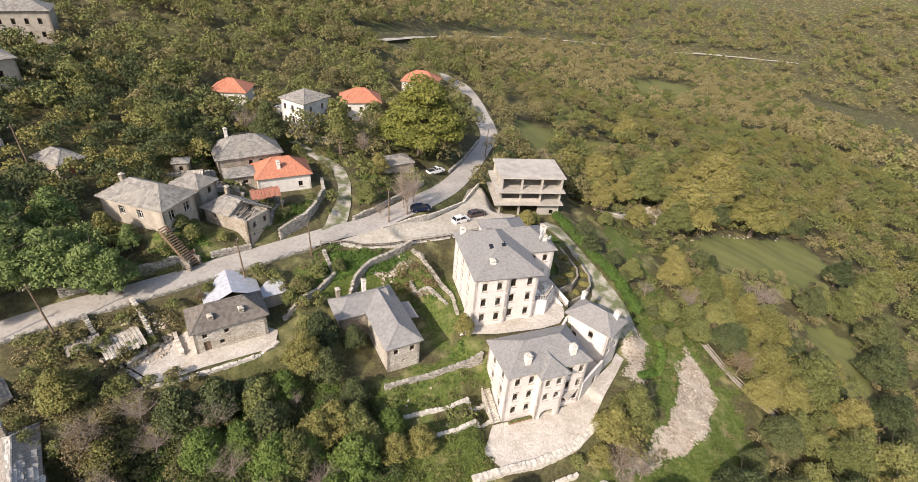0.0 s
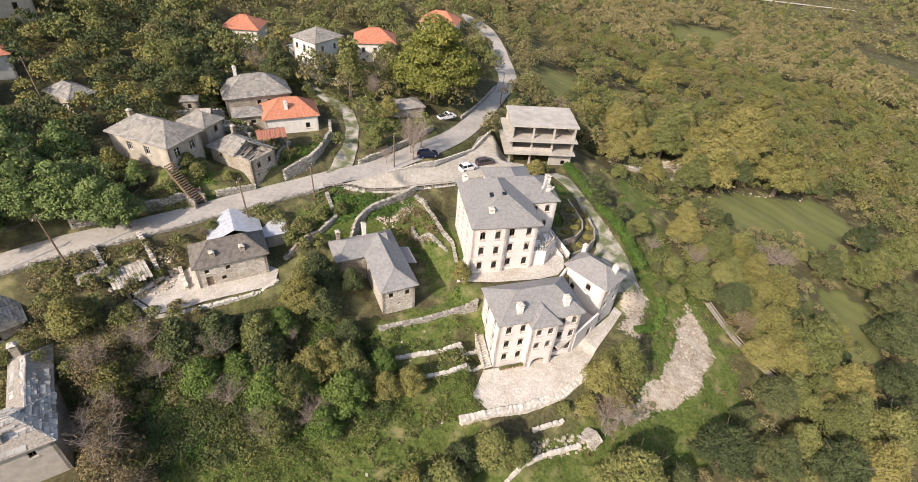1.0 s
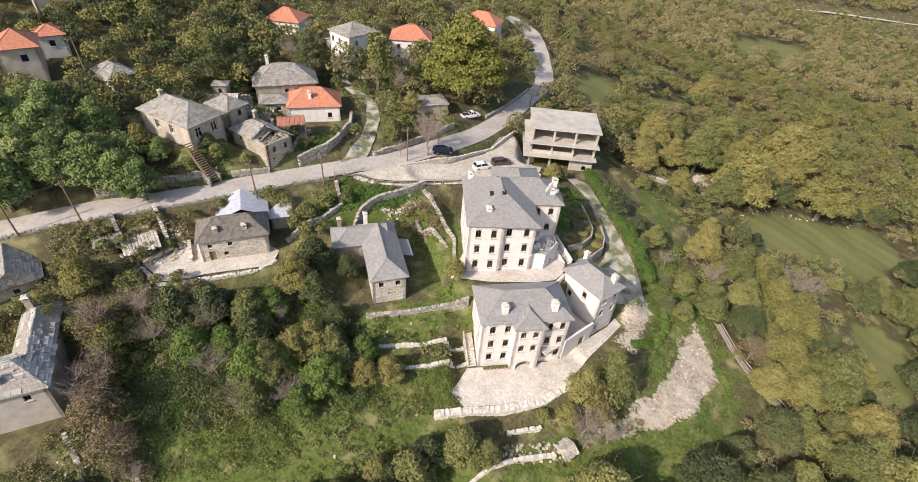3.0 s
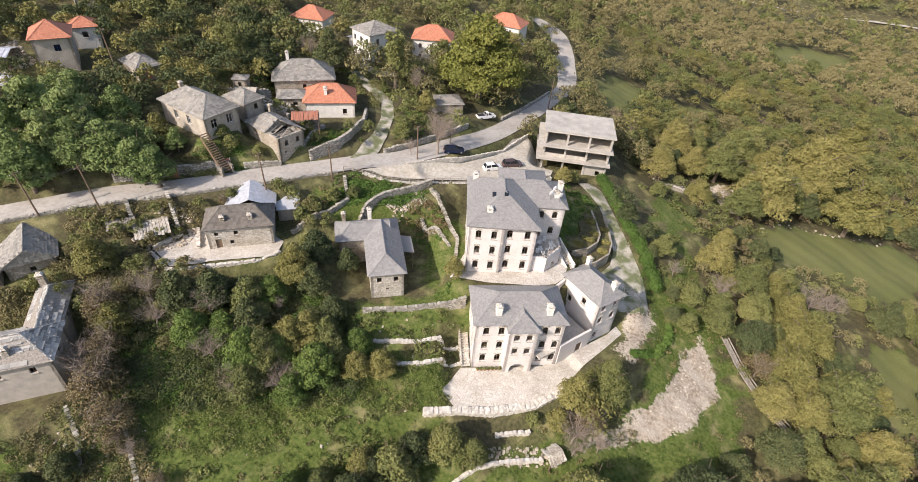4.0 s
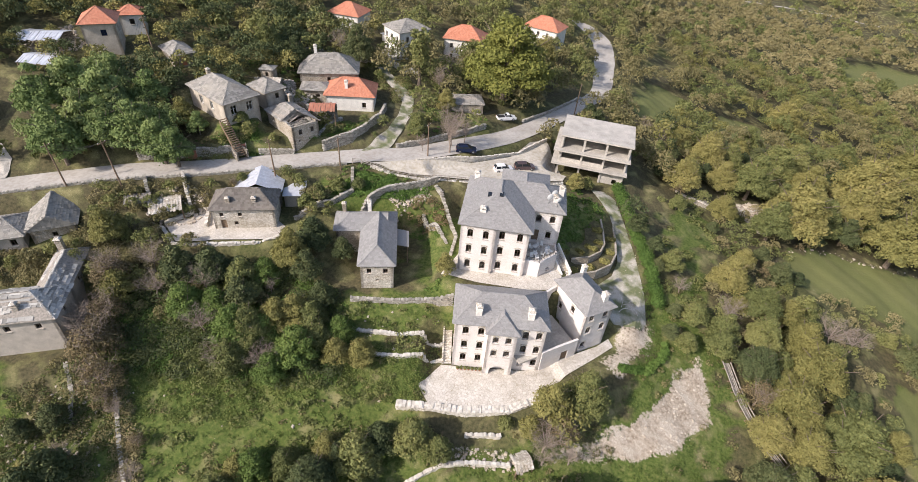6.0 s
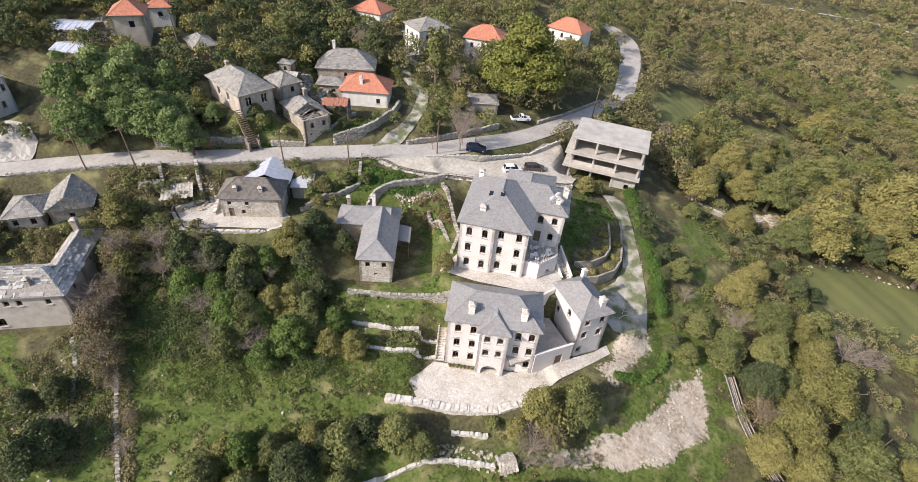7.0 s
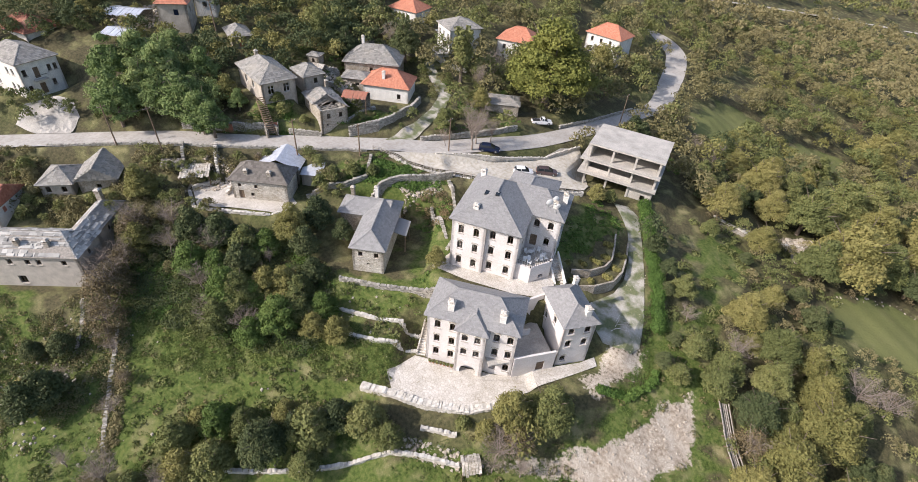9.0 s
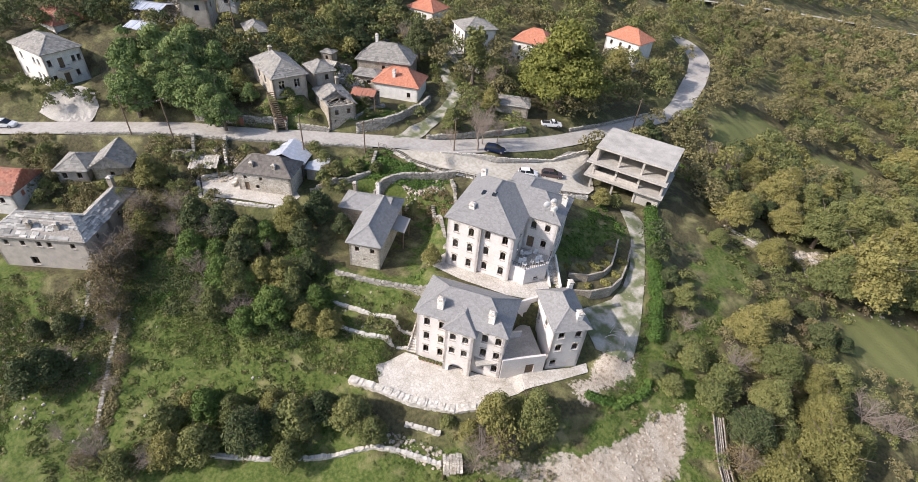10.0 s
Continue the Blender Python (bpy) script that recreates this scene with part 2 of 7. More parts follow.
def soil():
    """Hillside: grass, dry grass and bare earth; attribute zones say where which lies."""
    m, nt, b = material("hillside")
    c = coords(nt)
    n1, n2, n3, n4 = (tex(nt, "ShaderNodeTexNoise", c, s, Detail=d) for s, d in ((0.05, 4), (0.35, 6), (2.2, 5), (9, 4)))
    zone = nt.nodes.new("ShaderNodeVertexColor")
    zone.layer_name = "zone"
    sep = nt.nodes.new("ShaderNodeSeparateColor")
    nt.links.new(zone.outputs[0], sep.inputs[0])
    lush = ramp(nt, n3.outputs[0], [(0.3, (0.050, 0.076, 0.017)), (0.5, (0.090, 0.123, 0.028)), (0.72, (0.150, 0.160, 0.050))])
    dry = ramp(nt, n2.outputs[0], [(0.3, (0.125, 0.145, 0.045)), (0.55, (0.20, 0.20, 0.078)), (0.75, (0.29, 0.25, 0.125))])
    litter = ramp(nt, n3.outputs[0], [(0.3, (0.058, 0.054, 0.027)), (0.7, (0.128, 0.110, 0.058))])
    stone = ramp(nt, n4.outputs[0], [(0.3, (0.36, 0.31, 0.245)), (0.7, (0.56, 0.50, 0.41))])
    earth = ramp(nt, n3.outputs[0], [(0.35, (0.24, 0.19, 0.135)), (0.65, (0.44, 0.38, 0.30))])
    stone = mix(nt, ramp(nt, n2.outputs[0], [(0.44, (0.95,) * 3), (0.62, (0.1,) * 3)]), stone, earth)
    f1 = ramp(nt, n2.outputs[0], [(0.50, (0, 0, 0)), (0.68, (0.85,) * 3)])
    wild = mix(nt, f1, litter, dry)
    dryish = mix(nt, ramp(nt, n2.outputs[0], [(0.50, (0, 0, 0)), (0.68, (0.7,) * 3)]), lush, dry)
    wild = mix(nt, ramp(nt, n1.outputs[0], [(0.50, (0, 0, 0)), (0.70, (0.5,) * 3)]), wild, dryish)
    g = mix(nt, sep.outputs[0], wild, dryish)
    mown = ramp(nt, n1.outputs[0], [(0.3, (0.135, 0.150, 0.050)), (0.6, (0.175, 0.178, 0.066)), (0.8, (0.215, 0.195, 0.085))])
    mown = mix(nt, 0.12, mown, dryish)
    g = mix(nt, sep.outputs[2], g, mown)
    peb = ramp(nt, n4.outputs[0], [(0.66, (0, 0, 0)), (0.72, (0.6,) * 3)])
    spot = mix(nt, 1, peb, ramp(nt, n2.outputs[0], [(0.5, (0, 0, 0)), (0.65, (1, 1, 1))]), "MULTIPLY")
    g = mix(nt, spot, g, (0.42, 0.40, 0.35))
    edge = nt.nodes.new("ShaderNodeMath")
    edge.operation = "MULTIPLY_ADD"
    nt.links.new(n3.outputs[0], edge.inputs[0])
    edge.inputs[1].default_value = 0.9
    sub = nt.nodes.new("ShaderNodeMath")
    sub.operation = "SUBTRACT"
    nt.links.new(sep.outputs[1], sub.inputs[0])
    sub.inputs[1].default_value = 0.40
    nt.links.new(sub.outputs[0], edge.inputs[2])
    bare = ramp(nt, edge.outputs[0], [(0.42, (0, 0, 0)), (0.58, (1, 1, 1))])
    g = mix(nt, bare, g, stone)
    fine = ramp(nt, n4.outputs[0], [(0.3, (0.75,) * 3), (0.7, (1.2,) * 3)])
    nt.links.new(mix(nt, 1, g, fine, "MULTIPLY"), b.inputs["Base Color"])
    b.inputs["Roughness"].default_value = 0.95
    b.inputs["Specular IOR Level"].default_value = 0.2
    bump(nt, b, n3.outputs[0], 0.4, 0.16)
    return m


MAT["glass"], MAT["paving"], MAT["soil"] = glass(), paving(), soil()
MAT["road"] = road_surface("pale_worn_asphalt", (0.40, 0.37, 0.325), (0.50, 0.47, 0.42), (0.84, 0.82, 0.80))
MAT["dirt"] = road_surface("brown_dirt", (0.16, 0.12, 0.075), (0.22, 0.175, 0.115), (0.30, 0.25, 0.17))
MAT["gravel"] = road_surface("cream_gravel", (0.46, 0.42, 0.35), (0.60, 0.56, 0.48), (0.78, 0.75, 0.68))


def track_gravel():
    """Pale gravel with grass growing through."""
    m, nt, b = material("grassy_gravel")
    c = coords(nt)
    n1, n2, n3 = (tex(nt, "ShaderNodeTexNoise", c, s, Detail=d) for s, d in ((0.5, 6), (4, 5), (16, 3)))
    stone = ramp(nt, n3.outputs[0], [(0.3, (0.30, 0.27, 0.22)), (0.7, (0.60, 0.56, 0.48))])
    grass = ramp(nt, n2.outputs[0], [(0.3, (0.07, 0.10, 0.025)), (0.7, (0.15, 0.16, 0.06))])
    nt.links.new(mix(nt, ramp(nt, n1.outputs[0], [(0.38, (0, 0, 0)), (0.58, (0.9,) * 3)]), stone, grass), b.inputs["Base Color"])
    b.inputs["Roughness"].default_value = 0.95
    bump(nt, b, n3.outputs[0], 0.6, 0.05)
    return m


MAT["trackgravel"] = track_gravel()
MAT["carpaint_blue"] = simple("dark_blue_car_paint", (0.012, 0.022, 0.06), 0.25, 0.3, 0.1, 1)
MAT["carpaint_white"] = simple("white_car_paint", (0.75, 0.75, 0.74), 0.3, 0.0, 0.04, 1)
MAT["carpaint_grey"] = simple("dark_red_grey_car_paint", (0.10, 0.07, 0.07), 0.3, 0.3, 0.1, 1)
MAT["carglass"] = simple("tinted_car_glass", (0.02, 0.025, 0.03), 0.08, 0.0, 0.05, 1)

# ---- mesh helpers ----
class Mesh:
    """Collects vertices and faces for one mesh."""

    def __init__(self):
        self.v, self.f = [], []

    def face(self, *pts):
        n = len(self.v)
        self.v.extend(tuple(p) for p in pts)
        self.f.append(tuple(range(n, n + len(pts))))

    def hexa(self, low, high):
        """A block from four lower and four upper corners, each counter-clockwise seen from above."""
        n = len(self.v)
        self.v.extend(tuple(p) for p in (*low, *high))
        self.f += [(n + 3, n + 2, n + 1, n), (n + 4, n + 5, n + 6, n + 7)]
        self.f += [(n + i, n + (i + 1) % 4, n + 4 + (i + 1) % 4, n + 4 + i) for i in range(4)]

    def box(self, x0, y0, z0, x1, y1, z1):
        q = [(x0, y0), (x1, y0), (x1, y1), (x0, y1)]
        self.hexa([(*p, z0) for p in q], [(*p, z1) for p in q])

    def tube(self, pts, radii, n=6, cap=True):
        base = len(self.v)
        pts = [Vector(p) for p in pts]
        for i, p in enumerate(pts):
            d = (pts[min(i + 1, len(pts) - 1)] - pts[max(i - 1, 0)]).normalized()
            a = d.cross(Vector((0, 0, 1)) if abs(d.z) < 0.9 else Vector((1, 0, 0))).normalized()
            c = d.cross(a)
            for k in range(n):
                w = 2 * math.pi * k / n
                self.v.append(tuple(p + (a * math.cos(w) + c * math.sin(w)) * radii[i]))
        for i in range(len(pts) - 1):
            for k in range(n):
                a, b = base + i * n + k, base + i * n + (k + 1) % n
                self.f.append((a, b, b + n, a + n))
        if cap:
            self.f.append(tuple(base + k for k in range(n))[::-1])
            self.f.append(tuple(base + (len(pts) - 1) * n + k for k in range(n)))

    def data(self, name, mat, smooth=False):
        me = bpy.data.meshes.new(name)
        me.from_pydata(self.v, [], self.f)
        me.materials.append(mat)
        if smooth:
            me.shade_smooth()
        me.update()
        return me


def part(name, m, mat, parent, label="", smooth=False, kind=""):
    ob = new(name, m.data(name, MAT[mat], smooth) if isinstance(m, Mesh) else m)
    ob.parent = parent
    return tagged(ob, label, kind=kind)


def thing(name, x, y, z, turn, label, category, group="", kind=""):
    ob = new(name)
    ob.matrix_basis = pose(x, y, z, 0, 0, turn)
    ob.empty_display_size = 0.3
    return tagged(ob, label, category, group, kind)


# ---- lie of the land ----
LATTICE = np.array([
    [-1.8, 10.4, 21.6, 27.9, 29.2, 30.6, 35.3, 42.6, 50.9], [-8.2, 1.5, 13.0, 22.7, 24.6, 24.5, 28.5, 35.9, 44.2],
    [-13.4, -5.4, 4.5, 16.3, 20.1, 18.7, 21.9, 28.7, 36.5], [-18.0, -10.8, -2.3, 10.9, 14.5, 12.4, 14.5, 19.4, 25.9],
    [-21.9, -15.8, -9.1, 4.2, 9.7, 7.8, 6.9, 7.7, 11.7], [-25.3, -19.8, -12.4, -0.3, 3.9, 1.7, -0.8, -3.9, -3.2],
    [-27.7, -24.0, -18.2, -8.7, -4.3, -7.1, -8.6, -12.1, -14.7], [-29.2, -27.2, -24.5, -19.6, -13.0, -11.8, -12.8, -17.0, -21.8],
    [-30.5, -29.4, -28.0, -26.5, -22.3, -18.7, -19.0, -21.6, -25.8], [-32.0, -31.6, -30.9, -30.3, -28.7, -26.2, -25.3, -26.5, -29.4],
    [-33.6, -33.6, -33.4, -33.4, -33.2, -32.3, -31.6, -31.9, -33.0]])
ROAD = [(-120, -4, 4.2), (-92, 18, 5.8), (-77, 31.5, 6.8), (-61, 45.8, 7.6), (-52.5, 53.0, 8.0), (-46.5, 57.3, 8.0), (-40, 61.8, 8.1), (-33.4, 67.3, 8.1),
        (-25.8, 73.4, 8.0), (-19.8, 78.3, 7.9), (-12.9, 83.9, 7.5), (-6.8, 91.5, 7.1), (0.5, 102, 6.4), (5.5, 116, 5.2), (10.5, 136, 3.3),
        (13.2, 152, 1.6), (11.0, 172, 1.0), (8.0, 190, 1.0), (4.0, 203, 1.6), (-4, 211, 2.8), (-14, 214, 3.8), (-26, 215, 4.8)]
# level pads: centre, half width, half depth, turn, height at centre, rise along the pad's two axes, soft rim
PADS = [
    (11.5, 71.0, 9.5, 10.5, 14, 2.0, 0, 0, 3.0), (17.0, 50.5, 9.5, 5.5, 21, -5.4, 0.02, 0.05, 1.5), (28.7, 61.3, 5.5, 4.6, 47, -4.6, 0, 0, 1.6),
    (-5.0, 60.5, 6.0, 9.0, 27, 0.1, 0, 0.0, 2.5), (2.5, 91.0, 13.0, 6.0, 42, 5.2, -0.07, 0.02, 2.5), (20.0, 105.5, 8.0, 6.0, 6, 1.4, 0, 0, 3.0),
    (-28.0, 55.5, 7.0, 4.5, 30, 3.6, 0, 0, 2.0), (-38.0, 50.0, 4.0, 4.0, 30, 3.3, 0, 0, 2.0), (-44.5, 26.5, 8.0, 4.5, 38, -3.2, 0, 0, 3.0),
    (31.5, 77.0, 3.0, 9.0, 0, -1.6, 0, 0.13, 3.0),
    (-47.8, 73.6, 6.5, 4.2, -17.5, 12.5, 0, 0, 3.0), (-35.4, 76.6, 5.2, 3.2, -24.5, 10.3, 0, 0, 1.6), (-31.0, 92.5, 6.0, 4.5, 25, 9.7, 0, 0, 2.5),
    (-38.5, 97.5, 7.0, 5.0, 30, 10.3, 0, 0, 3.0), (-28.5, 82.5, 4.0, 4.0, 20, 9.4, 0, 0, 2.0), (22.9, 61.4, 1.6, 2.2, 33, -2.7, 0, 0, 0.5), (-85.0, 46.0, 6.5, 5.0, 6, 10.2, 0, 0, 3.0),
]


def lattice(x, y):
    s = 33.0
    fx, fy = (np.clip(x, -108, 148) + 145) / s, (np.clip(y, -4, 190) + 38) / s
    i, j = np.clip(np.floor(fx), 1, 8).astype(int), np.clip(np.floor(fy), 1, 6).astype(int)
    def w(u):
        return ((1 - u) ** 3 / 6, (3 * u ** 3 - 6 * u ** 2 + 4) / 6, (-3 * u ** 3 + 3 * u ** 2 + 3 * u + 1) / 6, u ** 3 / 6)
    bx, by = w(fx - i), w(fy - j)
    return sum(bx[a] * by[b] * LATTICE[i - 1 + a, j - 1 + b] for a in range(4) for b in range(4))


def smooth_step(t):
    t = np.clip(t, 0, 1)
    return t * t * (3 - 2 * t)


def road_near(x, y, line=ROAD):
    """Distance to a line's middle, and its height there."""
    best, height = np.full(np.shape(x), 1e9), np.zeros(np.shape(x))
    for (ax, ay, az), (bx, by, bz) in zip(line, line[1:]):
        dx, dy = bx - ax, by - ay
        t = np.clip(((x - ax) * dx + (y - ay) * dy) / (dx * dx + dy * dy), 0, 1)
        d = np.hypot(x - ax - t * dx, y - ay - t * dy)
        height = np.where(d < best, az + t * (bz - az), height)
        best = np.minimum(best, d)
    return best, height


def land(x, y, cut=0.0):
    """Height of the ground; cut lowers the bed under the road."""
    x, y = np.asarray(x, float), np.asarray(y, float)
    z = lattice(x, y)
    # beyond the village: the valley runs on and the far slopes rise
    z = z - 0.10 * np.clip(x - 148, 0, 250) - 0.04 * np.clip(y - 190, 0, 260) + 0.25 * np.clip(-108 - x, 0, 400)
    far = np.hypot(x - 20, y)
    z = z + 0.22 * np.clip(far - 520, 0, 2000) + 26 * np.sin(x * 0.006 + 1) * np.sin(y * 0.005) * smooth_step((far - 300) / 500)
    z = z + (0.35 * np.sin(x * 0.31 + 0.4 * np.sin(y * 0.17)) * np.sin(y * 0.27 + 1.1) + 0.15 * np.sin(x * 0.83 + y * 0.5) * np.sin(y * 0.71))
    for cx, cy, hw, hd, turn, pz, sx, sy, soft in PADS:
        c, s = math.cos(radians(turn)), math.sin(radians(turn))
        u, v = (x - cx) * c + (y - cy) * s, -(x - cx) * s + (y - cy) * c
        d = np.hypot(np.clip(np.abs(u) - hw, 0, None), np.clip(np.abs(v) - hd, 0, None))
        k = 1 - smooth_step(d / soft)
        z = z + k * (pz + np.clip(u, -hw, hw) * sx + np.clip(v, -hd, hd) * sy - z)
    d, h = road_near(x, y)
    d = d - 0.9 * smooth_step((y - 140) / 40)
    k = 1 - smooth_step((d - 3.0) / 2.2)
    return z + k * (h - z) - cut * (d < 2.9)


FAR_LINE = [(-30, 222), (-19, 258), (-6, 300), (10, 340), (34, 385), (66, 432), (118, 470), (180, 494), (240, 500), (330, 505)]


def lz(x, y):
    return float(land(np.array([x]), np.array([y]))[0])


def inside(poly, x, y):
    hit = np.zeros(np.shape(x), bool)
    for (ax, ay), (bx, by) in zip(poly, poly[1:] + poly[:1]):
        cross = (ay > y) != (by > y)
        hit ^= cross & (x < (bx - ax) * (y - ay) / (by - ay + 1e-12) + ax)
    return hit


PARKING = [(-17.5, 76.2), (-10.4, 78.0), (0.5, 83.5), (9.0, 88.5), (15.5, 94.0), (15.8, 98.0), (12.0, 104.0), (8.0, 108.5), (5.6, 104.0), (3.6, 96.5), (-2.2, 89.2), (-9.5, 83.2)]
COURT = [(7.8, 44.6), (10.6, 42.6), (15.5, 44.2), (20.4, 46.6), (24.2, 50.4), (27.4, 55.6), (30.2, 59.8), (32.6, 63.6), (31.6, 65.0), (30.2, 62.6), (24.0, 56.0), (21.0, 53.5), (14.0, 51.0), (9.3, 49.4)]
KERB = [(9.4, 49.2), (10.1, 47.9), (15.7, 49.8), (19.1, 50.9), (23.8, 54.4), (23.6, 55.6), (21.0, 53.4), (14.0, 50.9)]
UPPER_COURT = [(4.0, 60.4), (10.0, 61.0), (17.5, 62.9), (20.4, 64.3), (21.6, 66.2), (21.8, 68.5), (19.8, 72.0), (5.0, 69.0)]
LANE = [(-21.6, 78.5), (-17.6, 81.8), (-17.6, 88), (-19.0, 96), (-21.5, 102), (-28, 107), (-34, 112), (-35.5, 110.5), (-29.5, 104.5), (-23.2, 99.5), (-21.2, 94), (-20.4, 88)]
TRACK = [(21.0, 97.0), (23.4, 98.6), (26.4, 96.6), (29.9, 89.4), (32.4, 83.4), (34.2, 78.4), (35.8, 74.0), (36.8, 70.4), (36.0, 68.0), (33.8, 67.2), (31.8, 67.0), (29.6, 68.8), (26.8, 71.6), (27.8, 74.0), (29.5, 77.0), (29.8, 80.6), (28.8, 85.5), (26.2, 91.2)]
B_YARD = [(-40.5, 49.2), (-36.0, 46.8), (-22.6, 54.0), (-23.2, 57.5), (-31.0, 60.5), (-36.5, 56.0)]
DIRT = [(38, 240), (54, 230), (68, 216), (80, 205.5), (96, 198), (96, 193), (78, 200), (65, 211), (52, 225), (37, 235)]
DRAPED = [PARKING, COURT, UPPER_COURT, LANE, TRACK, B_YARD]

# ground sheet: fine near the village, coarser out to the horizon
def spread(lo, hi, step, out_lo, out_hi):
    mid = list(np.arange(lo, hi + 0.01, step))
    for sign, edge, out in ((-1, lo, out_lo), (1, hi, out_hi)):
        s, p = step, edge
        while abs(p) < abs(out) or sign * p < sign * out:
            s *= 1.07
            p += sign * s
            mid.append(p)
            if sign * p > sign * out:
                break
    return np.array(sorted(mid))


gx, gy = spread(-92, 112, 1.0, -1800, 2400), spread(8, 215, 1.0, -900, 3000)
GXX, GYY = np.meshgrid(gx, gy, indexing="ij")
gz = land(GXX, GYY, 0.25)
for poly in DRAPED:
    gz -= 0.3 * inside(poly, GXX, GYY)
idx = np.arange(gz.size).reshape(gz.shape)
quads = np.stack([idx[:-1, :-1], idx[1:, :-1], idx[1:, 1:], idx[:-1, 1:]], -1).reshape(-1, 4)
ground_mesh = bpy.data.meshes.new("ground")
ground_mesh.from_pydata(np.stack([GXX, GYY, gz], -1).reshape(-1, 3).tolist(), [], quads.tolist())
ground_mesh.materials.append(MAT["soil"])
ground_mesh.shade_smooth()

MEADOWS = [[(63, 110), (73.6, 118), (83, 119.5), (96.4, 124.5), (104, 127), (107, 115), (97, 106.5), (86.2, 98), (83.7, 101.2), (76.4, 101.5), (67.5, 100), (62, 102)], [(80.4, 84.5), (85.3, 87.5), (90, 88), (93, 81.3), (87, 67.2), (83, 68.8), (79.3, 74)],
           [(22, 163), (27, 186), (40, 186), (40, 170), (33, 150), (25, 150)], [(46, 168), (50, 186), (62, 190), (65, 174), (58, 160), (50, 158)], [(110, 300), (150, 322), (176, 360), (150, 372), (112, 338)]]
LAWNS = [[(36.2, 100), (40.5, 107), (46, 109), (46.5, 99), (44.5, 92), (47, 85), (44, 79.5), (40.8, 90)], [(-34, 5), (-30, 22), (-12, 30), (-4, 38), (8, 41), (4, 30), (-8, 18), (-16, 5)], [(-10, 40), (0, 47), (9, 56), (5, 60), (-7, 52), (-14, 44)],
         [(-22, 70.5), (-10, 74), (-5, 76), (-6, 70), (-14, 64), (-22, 66)], [(38, 80), (46, 82), (50, 70), (53, 60), (50, 48), (40, 40), (24, 34), (14, 36), (22, 42), (34, 50), (38, 62)],
         [(16, 74), (26, 82), (25, 92), (19, 92), (16, 84)], [(-2, 60), (4, 58), (6, 66), (2, 76), (-4, 72)], [(-42, 62), (-34, 68), (-36, 73), (-46, 70)],
         [(-30, 22), (-33, 32), (-24, 41), (-14, 44), (-2, 47), (8, 49), (9, 42), (-4, 38), (-12, 30)], [(-4, 38), (8, 41), (14, 36), (26, 34), (32, 22), (0, 6), (-18, 3), (4, 30)],
         [(-70, -5), (-60, 18), (-42, 22), (-30, 16), (-30, -5)]]
SCREE = [(46.0, 70.0), (47.6, 65), (48.4, 60), (47, 56.5), (42.6, 51.5), (38.6, 48.2), (35.0, 49.6), (36.6, 52.6), (40.2, 56.4), (42.0, 61.2)]
zone = np.zeros((gz.size, 4), np.float32)
fx, fy = GXX.ravel(), GYY.ravel()
jit = 1.5 * np.sin(fx * 0.9 + fy * 0.4) + 1.0 * np.sin(fy * 1.3 - fx * 0.6)
for poly in LAWNS + MEADOWS:
    zone[inside(poly, fx + jit, fy + jit[::-1] * 0.3), 0] = 1
for poly in MEADOWS:
    zone[inside(poly, fx + 0.6 * jit, fy), 2] = 1
zone[inside(SCREE, fx + 0.4 * jit, fy), 1] = 1
STONY = [[(31.0, 60.4), (32.6, 63.6), (31.8, 67.4), (35, 68.6), (38, 72), (38.6, 68), (36.4, 62.4), (33.8, 58.4)], [(25, 41), (34, 46), (38, 48.4), (35, 50.5), (30, 47)], [(51, 119), (56, 126), (63, 126), (62, 117), (57, 112)], [(38, 112), (46, 117), (47, 113), (41, 110)]]
for poly in STONY:
    patch_in = inside(poly, fx + 0.4 * jit, fy)
    zone[patch_in, 1] = np.maximum(zone[patch_in, 1], 0.66)
stony = zone[:, 1].reshape(gz.shape)
for _ in range(2):
    stony = (4 * stony + np.roll(stony, 1, 0) + np.roll(stony, -1, 0) + np.roll(stony, 1, 1) + np.roll(stony, -1, 1)) / 8
zone[:, 1] = stony.ravel()
zone[:, 3] = 1
layer = ground_mesh.color_attributes.new("zone", "FLOAT_COLOR", "POINT")
layer.data.foreach_set("color", zone.ravel())
ground = tagged(new("ground", ground_mesh), "grassy scrub hillside with stony bare patches", "ground", kind="structure")


def drape(name, poly, mat, label, lift=0.03, step=1.0, kind="structure", category="pavement"):
    """A surface laid over the land inside an outline."""
    bm = bmesh.new()
    bm.faces.new([bm.verts.new((*p, 0)) for p in poly])
    xs, ys = [p[0] for p in poly], [p[1] for p in poly]
    for axis, lo, hi in ((0, min(xs), max(xs)), (1, min(ys), max(ys))):
        for c in np.arange(math.ceil(lo / step) * step, hi, step):
            co, no = [0, 0, 0], [0, 0, 0]
            co[axis], no[axis] = c, 1
            bmesh.ops.bisect_plane(bm, geom=bm.verts[:] + bm.edges[:] + bm.faces[:], plane_co=co, plane_no=no)
    for v in bm.verts:
        v.co.z = lz(v.co.x, v.co.y) + lift
    bmesh.ops.recalc_face_normals(bm, faces=bm.faces[:])
    if sum(f.normal.z for f in bm.faces) < 0:
        bmesh.ops.reverse_faces(bm, faces=bm.faces[:])
    me = bpy.data.meshes.new(name)
    bm.to_mesh(me)
    bm.free()
    me.materials.append(MAT[mat])
    return tagged(new(name, me), label, category, kind=kind)


